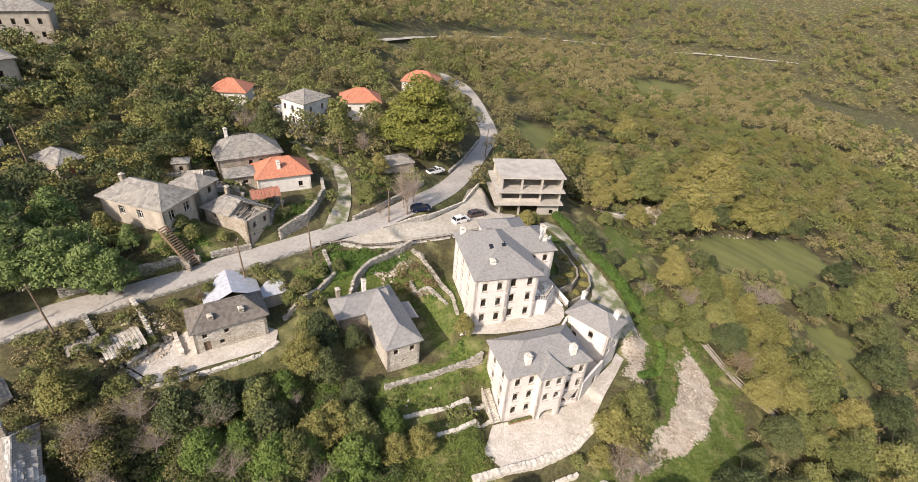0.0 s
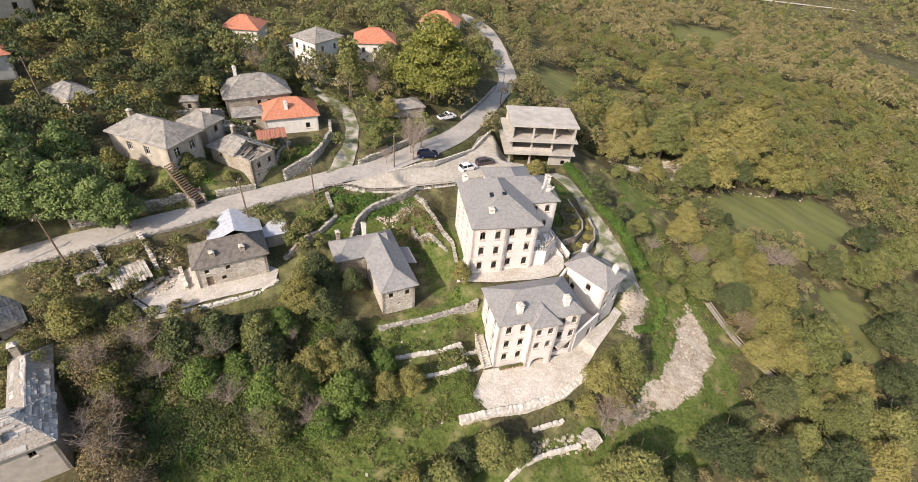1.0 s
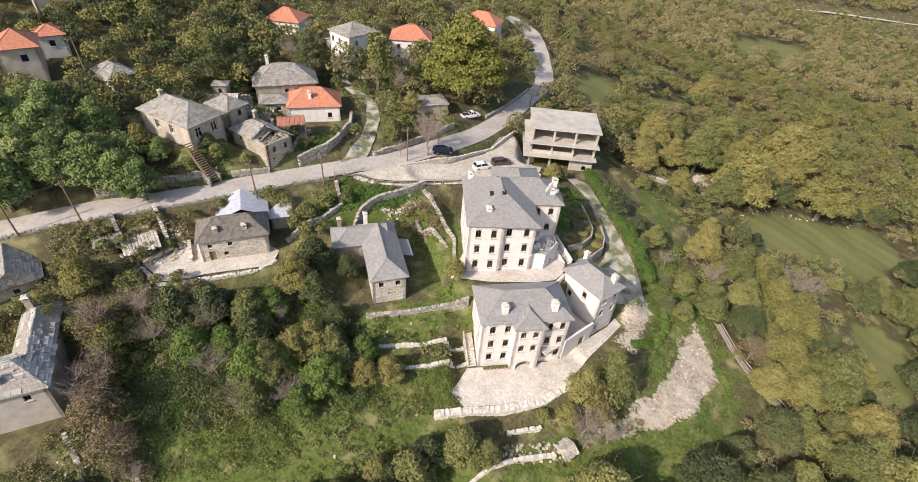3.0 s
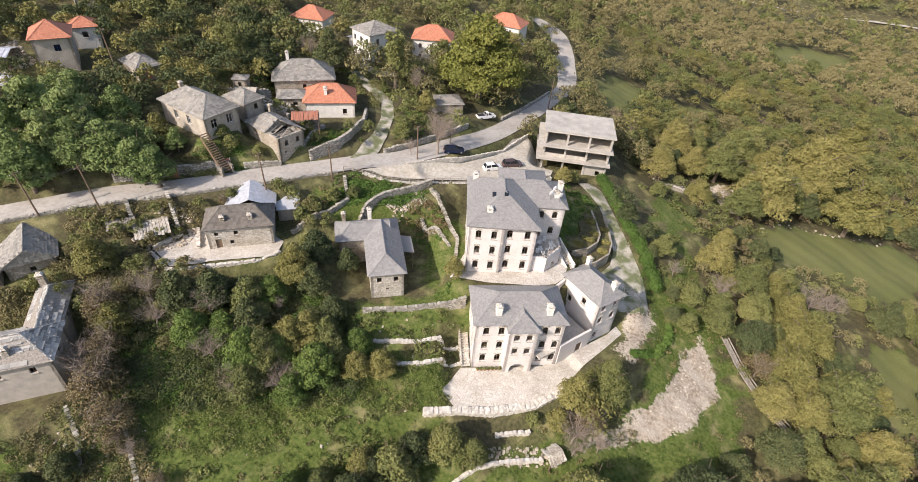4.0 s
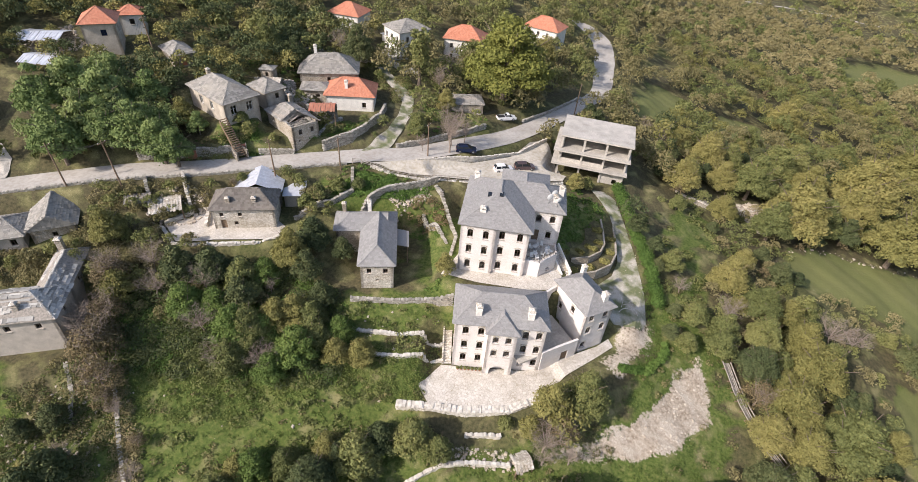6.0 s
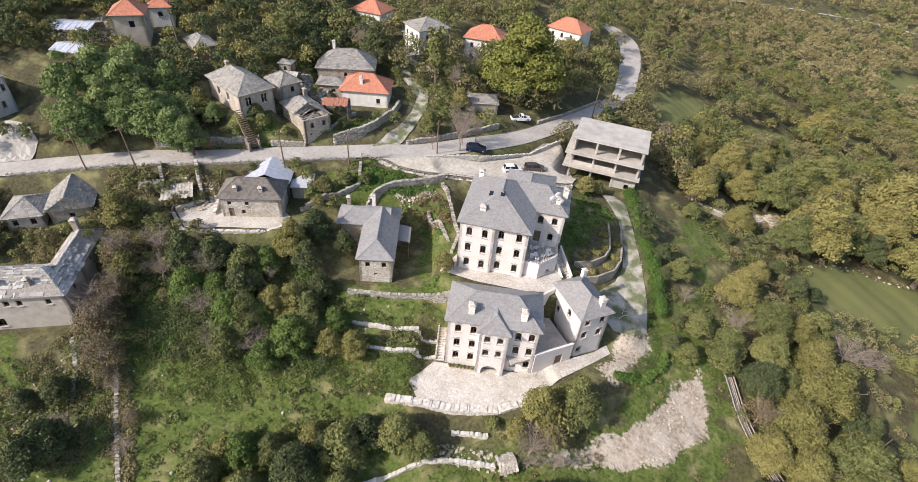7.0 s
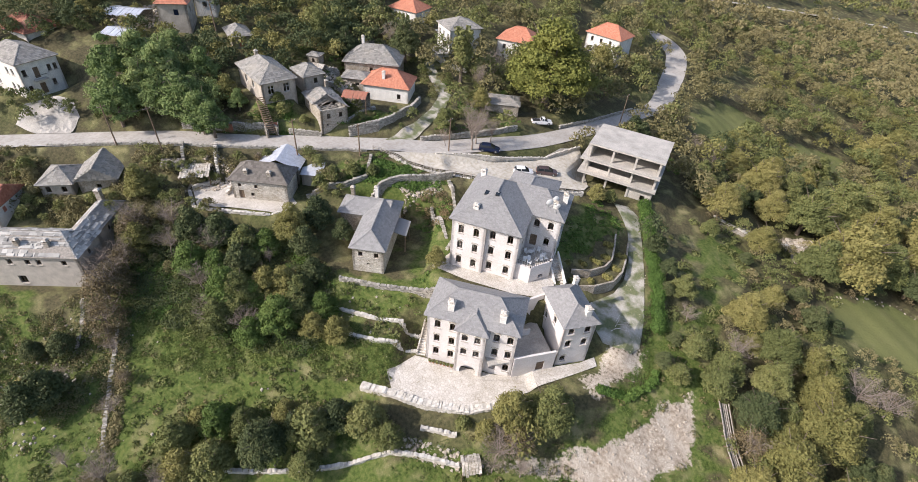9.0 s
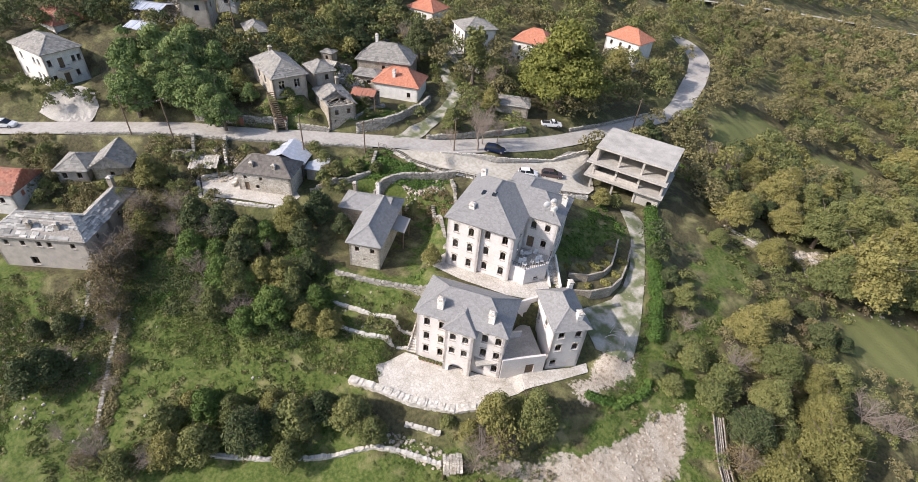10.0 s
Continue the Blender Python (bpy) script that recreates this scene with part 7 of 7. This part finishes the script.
tips = [pole(-56.6, 46.2, 7.5, -0.6), pole(-49.6, 50.4, 8.0, -0.8), pole(-29.8, 64.4, 7.5, -0.3), pole(-21.4, 71.9, 6.5, -0.1), pole(-9.9, 84.6, 7.0), pole(10.6, 127.0, 8.0, 0.2), pole(-68.0, 78.0, 9.0, -0.5)]
wires = thing("power_lines", 0, 0, 0, 0, "thin sagging power lines between poles", "wires")
for a, b in ((0, 1), (1, 2), (2, 3), (3, 4), (4, 5), (1, 6)):
    for off in (-0.6, 0.0, 0.6):
        p, q = tips[a] + Vector((0, off, 0)), tips[b] + Vector((0, off, 0))
        m = Mesh()
        m.tube([p.lerp(q, t / 10) - Vector((0, 0, 1.0 * (1 - (2 * t / 10 - 1) ** 2))) for t in range(11)], [0.012] * 11, 4)
        part("wire", m, "dark", wires)

# ---- log barrier on the slope ----
logs = thing("log_barrier", 50.4, 70.8, 0, 0, "long weathered log barrier lying on the grassy slope", "fence")
line = [(50.4, 70.8), (52.2, 67.4), (53.6, 64.8), (55.2, 62.6), (57.0, 60.8), (59.6, 58.8)]
rng = random.Random(3)
for (ax, ay), (bx, by) in zip(line, line[1:]):
    d = Vector((bx - ax, by - ay, 0)).normalized()
    s = Vector((-d.y, d.x, 0))
    for k in range(6):
        o = s * (-0.75 + 0.3 * k)
        m = Mesh()
        hz = 0.25 + (0.35 if k in (0, 5) else 0) + rng.uniform(-0.08, 0.08)
        p, q = (ax + o.x - 50.4, ay + o.y - 70.8, lz(ax + o.x, ay + o.y) + hz), (bx + o.x - 50.4 + d.x * 0.4, by + o.y - 70.8 + d.y * 0.4, lz(bx + o.x, by + o.y) + hz)
        m.tube([p, q], [0.11, 0.09], 6)
        part("log", m, "greywood", logs)
    for t in (0.2, 0.7):
        x, y = ax + (bx - ax) * t, ay + (by - ay) * t
        m = Mesh()
        z = lz(x, y)
        m.tube([(x - s.x - 50.4, y - s.y - 70.8, z + 0.15), (x + s.x - 50.4, y + s.y - 70.8, z + 0.15)], [0.12, 0.12], 6)
        part("bearer", m, "wood", logs)

# ---- farm sheds and clutter ----
shed = thing("tin_shed", -26.9, 61.6, 0, 120, "gabled shed with pale metal sheet roof behind the farmhouse", "shed")
block(shed, 0, 0, 5.6, 7.2, 2.5, 7.0, "stone")
for i in range(12):
    x0, x1 = -0.3 + i * 0.51, -0.3 + (i + 1) * 0.51 - 0.02
    lift = 0.03 * (i % 2)
    for ya, yb, za, zb in ((-0.4, 3.6, 7.05, 8.75), (3.6, 7.6, 8.75, 7.05)):
        m = Mesh()
        m.hexa([(x0, ya, za + lift), (x1, ya, za + lift), (x1, yb, zb + lift), (x0, yb, zb + lift)], [(x0, ya, za + 0.04 + lift), (x1, ya, za + 0.04 + lift), (x1, yb, zb + 0.04 + lift), (x0, yb, zb + 0.04 + lift)])
        part("roof_sheet", m, "zinc", shed)
lean = thing("lean_to", -26.5, 61.9, 0, 30, "small lean-to with grey metal roof", "shed")
block(lean, 0, 0, 3.4, 3.6, 2.5, 6.2, "oldplaster", {"e": [(1.8, 4.2, 0.8, 0.9)]})
m = Mesh()
m.hexa([(-0.2, -0.3, 6.2), (3.6, -0.3, 6.2), (3.6, 3.9, 6.7), (-0.2, 3.9, 6.7)], [(-0.2, -0.3, 6.28), (3.6, -0.3, 6.28), (3.6, 3.9, 6.78), (-0.2, 3.9, 6.78)])
part("roof", m, "zinc", lean)


def plank_roof(x, y, turn, w, d, z, label, mat="greywood"):
    ob = thing("tumbledown_shed", x, y, 0, turn, label, "shed")
    rg = random.Random(int(x * 10))
    g = lz(x, y)
    for px in (0.1, w - 0.1):
        for py in (0.1, d - 0.1):
            m = Mesh()
            m.box(px - 0.08, py - 0.08, g - 1.0, px + 0.08, py + 0.08, z)
            part("post", m, "wood", ob)
    n = int(w / 0.42)
    for i in range(n):
        m = Mesh()
        a = i * w / n
        t, o = rg.uniform(-0.06, 0.06), rg.uniform(-0.25, 0.25)
        m.hexa([(a, -0.3 + o, z + t), (a + w / n - 0.05, -0.3 + o, z - t), (a + w / n - 0.05, d / 2, z + 0.7 + t), (a, d / 2, z + 0.7)], [(a, -0.3 + o, z + 0.06 + t), (a + w / n - 0.05, -0.3 + o, z + 0.06 - t), (a + w / n - 0.05, d / 2, z + 0.77 + t), (a, d / 2, z + 0.77)])
        m.hexa([(a, d / 2, z + 0.7), (a + w / n - 0.05, d / 2, z + 0.7), (a + w / n - 0.05, d + 0.3 + o, z + t), (a, d + 0.3 + o, z)], [(a, d / 2, z + 0.77), (a + w / n - 0.05, d / 2, z + 0.77), (a + w / n - 0.05, d + 0.3 + o, z + 0.06 + t), (a, d + 0.3 + o, z + 0.06)])
        part("roof_slab", m, mat, ob)
    m = Mesh()
    m.box(0, d - 0.35, g - 1.2, w, d - 0.05, z)
    part("back_wall", m, "drystone", ob)


plank_roof(-42.6, 48.4, 45, 5.0, 5.4, 5.4, "ruined open shed with loose stone slabs", "limestone")
plank_roof(-47.0, 48.0, 40, 4.0, 2.6, 6.2, "collapsing grey plank shed", "greywood")
plank_roof(-88.5, 65.0, 30, 8.0, 6.0, 20.2, "shed roofed with pale metal sheets", "zinc")
plank_roof(-83.0, 61.0, 20, 7.0, 5.0, 18.2, "low shed roofed with pale metal sheets", "zinc")
plank_roof(-45.8, 84.0, 20, 2.6, 2.4, 14.6, "little stone outhouse with slab roof", "limestone")
plank_roof(-33.2, 79.8, 27, 5.0, 3.4, 13.2, "low outbuilding with rusty tile roof", "rusttile")
plank_roof(24.6, 39.6, 40, 2.6, 2.2, -8.0, "small slab-roofed stone shelter in the grass", "limestone")

# driveway of the pale village house
drape("driveway_pavement", [(-76.5, 38.6), (-71.5, 39.6), (-67.0, 43.4), (-69.0, 46.6), (-73.0, 48.0), (-77.5, 46.5), (-78.2, 42.0)], "concrete", "grey concrete driveway below the house", 0.12)

# outside stair of the old grey house
st2 = thing("wooden_stair", -42.6, 67.7, 0, -22, "steep wooden stair down to the road", "stairs")
for i in range(18):
    m = Mesh()
    m.box(i * 0.28, -0.7, 14.0 - i * 0.3, i * 0.28 + 0.30, 0.7, 14.07 - i * 0.3)
    part("tread", m, "wood", st2)
for yy in (-0.77, 0.71):
    m = Mesh()
    m.hexa([(0, yy, 13.3), (5.1, yy, 7.9), (5.1, yy + 0.06, 7.9), (0, yy + 0.06, 13.3)], [(0, yy, 14.1), (5.1, yy, 8.7), (5.1, yy + 0.06, 8.7), (0, yy + 0.06, 14.1)])
    part("stringer", m, "wood", st2)
for yy in (-1.1, 0.8):
    m = Mesh()
    m.box(3.4, yy, 7.0, 5.3, yy + 0.3, 9.8)
    part("side_wall", m, "drystone", st2)

# dead branches on the track
br = thing("dead_branches", 33.4, 71.6, lz(33.4, 71.6), 0, "bleached dead branches lying on the track", "branches")
rg = random.Random(8)
for _ in range(12):
    m = Mesh()
    x, y, w = rg.uniform(-1.6, 1.6), rg.uniform(-1.6, 1.6), rg.uniform(0, 3.1)
    dx, dy = math.cos(w) * rg.uniform(0.5, 1.1), math.sin(w) * rg.uniform(0.5, 1.1)
    m.tube([(x - dx, y - dy, 0.08), (x, y + 0.2, 0.22), (x + dx, y + dy, 0.1)], [0.06, 0.05, 0.02], 5)
    part("branch", m, "limestone", br)

# flower pots by the inn door
for i in range(7):
    u = 0.9 + i * 0.55
    c, s = math.cos(radians(19.5)), math.sin(radians(19.5))
    x, y = 10.75 + u * c + 0.75 * s, 50.1 + u * s - 0.75 * c
    ob = thing("flower_pot", x, y, lz(x, y) + 0.05, 0, "terracotta pot with a small green shrub", "pot", "pots by the wall")
    m = Mesh()
    m.tube([(0, 0, 0), (0, 0, 0.3)], [0.13, 0.19], 10)
    part("pot", m, "rusttile", ob)
    v, f = leaf_cloud(np.random.default_rng(i), [(0, 0, 0.45, 0.24, 0.22)], 90, 0.07)
    part("plant", array_mesh("plant", v, f, "oak"), None, ob, kind="stuff")

# ---- undergrowth and rocks ----
woods("west_woods", 300, (-120, -46, 58, 130), "dark_leaf", 12, 2.4, 260, 0.2, "dark green trees above the village")
woods("west_mixed_woods", 200, (-120, -40, 60, 130), "olive", 13, 2.0, 220, 0.2, "yellowing bushes above the village")


def tufts(name, n, polys, mat, seed, radius, cards, size, label, margin=0.0):
    """Weeds and grass clumps inside outlines."""
    rng = np.random.default_rng(seed)
    vs, fs, off = [], [], 0
    xs, ys = [], []
    for i, poly in enumerate(polys):
        m = n // len(polys)
        px, py = [p[0] for p in poly], [p[1] for p in poly]
        x, y = rng.uniform(min(px), max(px), m), rng.uniform(min(py), max(py), m)
        ok = inside(poly, x, y) & free_many(x, y, -0.6, False) & ~inside(SCREE, x, y)
        xs.append(x[ok])
        ys.append(y[ok])
    xs, ys = np.concatenate(xs), np.concatenate(ys)
    for x, y, z in zip(xs, ys, land(xs, ys)):
        r = radius * rng.uniform(0.5, 1.6)
        v, f = leaf_cloud(rng, [(x, y, z + 0.1 * r, r, r * 0.42)], int(cards * r / radius), size)
        vs.append(v)
        fs.append(f + off)
        off += len(v)
    return tagged(new(name, array_mesh(name, np.concatenate(vs), np.concatenate(fs), mat)), label, "weeds", kind="stuff")


SLOPES = [[(-40, 12), (-38, 24), (-30, 44), (-20, 50), (-8, 50), (8, 56), (9, 44), (12, 36), (2, 24), (-14, 8)], [(-60, 2), (-50, 18), (-36, 16), (-20, 4)], [(12, 36), (24, 34), (44, 44), (54, 58), (46, 84), (38, 80), (40, 64), (30, 50)]]
YARDS = [[(-46, 60), (-33, 68), (-35, 74), (-48, 70)], [(-23, 66), (-10, 72), (-4, 78), (-20, 75)], [(-4, 54), (5, 58), (3, 72), (-6, 76)], [(-30, 76), (-24, 84), (-26, 90), (-34, 86)], [(-16, 86), (-10, 94), (-4, 104), (-12, 112), (-18, 100)], [(9, 110), (18, 112), (30, 124), (18, 130)], [(16, 76), (20, 76), (26, 92), (18, 96)], [(14, 96), (26, 100), (20, 102), (13, 108)]]
tufts("grass_tufts", 6500, SLOPES, "grassblade", 20, 0.42, 24, 0.075, "long green grass and weeds on the slope")
tufts("yard_tufts", 1800, YARDS, "hedge", 21, 0.5, 26, 0.12, "green weeds in the yards and verges")
tufts("garden_weeds", 1500, [[(-20, 66.5), (-9, 72), (-6, 76), (-18, 74)], [(-44, 68.4), (-39, 70.6), (-40, 72.5), (-46, 71)]], "hedge", 25, 0.55, 30, 0.15, "tall bright green weeds in the yard below the road")
tufts("field_grass", 4500, [LAWNS[-3]], "grassblade", 26, 0.42, 22, 0.08, "long bright grass of the open slope")
tufts("wall_brambles", 900, [[(-15, 14.4), (-16, 17.6), (-28.4, 28.2), (-30.6, 26.6)]], "scrub", 27, 0.6, 40, 0.13, "dry brambles along the field wall")
tufts("russet_brambles", 420, [[(-10, 68), (-5.5, 76), (0.5, 73), (3.5, 66), (1.5, 62), (-1, 70), (-5, 71)]], "autumn", 28, 0.6, 46, 0.12, "russet brambles in the ruined yard")
VILLAGE = [[(-57, 78), (-48, 82), (-42, 88), (-44, 100), (-56, 98)], [(-34, 78), (-29, 78), (-28, 86), (-36, 85)], [(-33, 96), (-25, 97), (-22, 106), (-34, 112)], [(-16, 92), (-8, 100), (-4, 112), (-14, 116), (-20, 104)], [(-46, 61), (-40, 66), (-40, 72), (-47, 69)]]
BELOW = [[(-74, 31), (-66, 40), (-57, 48), (-47, 55.5), (-43, 51), (-52, 40), (-62, 30)]]
tufts("roadside_brambles", 600, BELOW, "scrub", 45, 0.9, 110, 0.11, "brown brambles below the road")
tufts("roadside_bushes", 200, BELOW, "oak", 46, 0.9, 110, 0.11, "green bushes below the road")
tufts("village_shrubs", 420, VILLAGE, "oak", 37, 0.9, 120, 0.11, "green shrubs in the village gardens")
tufts("village_brambles", 380, VILLAGE, "scrub", 38, 0.9, 100, 0.11, "brown brambles in the village gardens")
tufts("village_vines", 200, VILLAGE, "hedge", 39, 0.8, 90, 0.11, "bright green vines in the village gardens")
tufts("yard_weeds", 200, [[(-40, 57), (-34, 61), (-26, 66), (-22, 70), (-21, 67), (-30, 60.5), (-37, 55.5)], [(-40.5, 49.2), (-36.5, 56), (-39, 58), (-48, 52)]], "scrub", 40, 0.6, 60, 0.1, "dry weeds round the farmyard")
tufts("track_grass", 420, [[(34.2, 78.4), (35.8, 74), (37.2, 70), (37.6, 66.5), (35.6, 62.6), (38.6, 62), (40, 68), (37.4, 76), (35, 81)]], "grassblade", 41, 0.4, 26, 0.08, "grass creeping over the edge of the track")
WEST = [(-46, 24), (-36, 26.5), (-30, 31), (-20, 19), (-30, 8), (-46, 12)]
tufts("west_bushes", 170, [WEST], "dark_leaf", 42, 0.9, 110, 0.1, "dark bushes beside the field wall")
tufts("west_brambles", 200, [WEST], "scrub", 43, 0.8, 80, 0.1, "brown brambles beside the field wall")
tufts("garden_vines", 200, [[(-33, 84.5), (-25.5, 86), (-24.5, 91), (-28, 88.6), (-34, 86.4)]], "hedge", 44, 0.9, 120, 0.11, "leafy vines in front of the orange-roofed house")
CLUMP = [(-38, 36), (-31, 46), (-21, 51), (-9, 51), (-3, 47), (-4, 39), (-13, 35), (-24, 31), (-32, 27)]
tufts("thicket_bushes", 420, [CLUMP], "oak", 33, 1.1, 150, 0.12, "green bushes in the thicket below the stone house")
tufts("thicket_nettles", 420, [CLUMP], "hedge", 34, 0.9, 110, 0.11, "bright green nettles in the thicket")
tufts("thicket_shade_bushes", 260, [CLUMP], "dark_leaf", 35, 1.2, 150, 0.12, "dark bushes in the thicket below the stone house")
tufts("yard_thicket", 300, [[(-60, 36), (-48, 46), (-40, 46), (-37, 38), (-44, 32), (-52, 30)]], "scrub", 36, 1.0, 110, 0.11, "brown overgrown brambles between the cottages")
tufts("dry_tufts", 900, SLOPES, "scrub", 22, 0.5, 22, 0.14, "dry grass clumps on the slope")
tufts("dark_weeds", 240, SLOPES[:1], "oak", 23, 0.9, 60, 0.16, "bramble thickets on the slope")
tufts("meadow_scrub", 140, [[(38, 78), (52, 74), (66, 96), (60, 120), (40, 114), (30, 100)]], "oak", 24, 0.9, 60, 0.17, "low green scrub between the trees")

# rocks
MAT["rock"] = pieces("pale_limestone_rocks", (0.36, 0.30, 0.23), (0.56, 0.50, 0.41), 0.95, (0.5, 0.46, 0.38), 0.4)


def rubble(name, n, poly, lo, hi, seed, label):
    rg = random.Random(seed)
    m = Mesh()
    xs, ys = [p[0] for p in poly], [p[1] for p in poly]
    k = 0
    while k < n:
        x, y = rg.uniform(min(xs), max(xs)), rg.uniform(min(ys), max(ys))
        if not bool(inside(poly, np.array([x]), np.array([y]))[0]):
            continue
        k += 1
        s = lo + (hi - lo) * rg.random() ** 3
        z = lz(x, y)
        j = lambda a: a * rg.uniform(0.6, 1.1)
        m.hexa([(x - j(s), y - j(s), z - 0.2 * s), (x + j(s), y - j(s), z - 0.2 * s), (x + j(s), y + j(s), z - 0.2 * s), (x - j(s), y + j(s), z - 0.2 * s)],
               [(x - j(s) * 0.7, y - j(s) * 0.7, z + j(s) * 0.8), (x + j(s) * 0.7, y - j(s) * 0.6, z + j(s) * 0.9), (x + j(s) * 0.6, y + j(s) * 0.7, z + j(s) * 0.7), (x - j(s) * 0.7, y + j(s) * 0.6, z + j(s) * 0.8)])
    return tagged(new(name, m.data(name, MAT["rock"])), label, "rocks", kind="stuff")


rubble("scree_rocks", 520, SCREE, 0.02, 0.2, 1, "pale broken rock of a small scree")
rubble("ruin_rubble", 260, [(-11.5, 71), (-6, 77.5), (-4.5, 75), (-9, 69.5)], 0.08, 0.35, 2, "heap of pale wall rubble")
rubble("slope_stones", 160, SLOPES[0], 0.05, 0.28, 3, "scattered pale stones in the grass")
rubble("bank_stones", 260, [(14, 36.5), (24, 40), (27, 42.5), (22, 42), (16, 39.5)], 0.06, 0.35, 4, "white stones of a collapsed wall")
rubble("track_stones", 260, [(33, 62), (36.5, 65), (36.5, 72), (34, 80), (30, 90), (27, 88), (31, 76), (33, 70)], 0.03, 0.11, 5, "loose stones on the track")
rubble("scrub_rocks", 700, [(51.3, 119.4), (56.4, 125.7), (62.5, 125.8), (62, 117.6), (57.1, 112), (54.3, 115.8)], 0.1, 0.6, 6, "pale rock outcrop in the scrub")
rubble("yard_debris", 500, [(-91, 66), (-82, 65), (-81.5, 74), (-90, 78)], 0.08, 0.5, 8, "white building rubble beside the sheds")
rubble("meadow_stones", 60, [(64, 109), (73.6, 117.6), (83, 119.2), (98, 125.2), (97, 126.6), (83, 120.6), (73, 119.4), (63, 110.6)], 0.08, 0.32, 9, "pale stones along the meadow edge")
rubble("farm_rubble", 420, [(-47, 50), (-41, 47.6), (-36.6, 52), (-38, 57), (-43, 54.5)], 0.06, 0.4, 10, "pale rubble of a fallen farm building")
rubble("village_rubble", 360, [(-44, 84), (-37.5, 84), (-37, 87.6), (-44, 90)], 0.06, 0.35, 11, "grey rubble between the old houses")
rubble("west_stones", 500, [(-40, 14), (-34, 30), (-26, 28), (-24, 8), (-36, 4)], 0.06, 0.3, 7, "pale stones scattered by the field wall")

for x, y, s in [(-41.4, 70.8, 1.3), (-39.9, 70.4, 1.5), (-42.6, 70.2, 1.1), (-35.4, 71.6, 1.0)]:
    tree("bush", x, y, s)
for kind, x, y, s in [('bare', -18.3, 11.8, 1.0), ('autumn', -12.6, 12.1, 1.1), ('oak', -8.0, 14.7, 1.0), ('bare', -5.9, 17.1, 1.1), ('dark', -28.0, 13.8, 1.2), ('bare', -27.3, 17.5, 1.0), ('olive', -7.8, 25.1, 1.0), ('oak', -2.8, 28.0, 1.1), ('dark', 1.2, 31.8, 1.0), ('bare', -19.0, 19.2, 0.8), ('autumn', -21.3, 22.4, 0.8), ('bare', -26.0, 24.1, 0.9)]:
    tree(kind, x, y, s)

# the models have been copied into place and are taken away
for models in MODELS.values():
    for ob in models:
        for o in (*ob.children_recursive, ob):
            bpy.data.objects.remove(o)
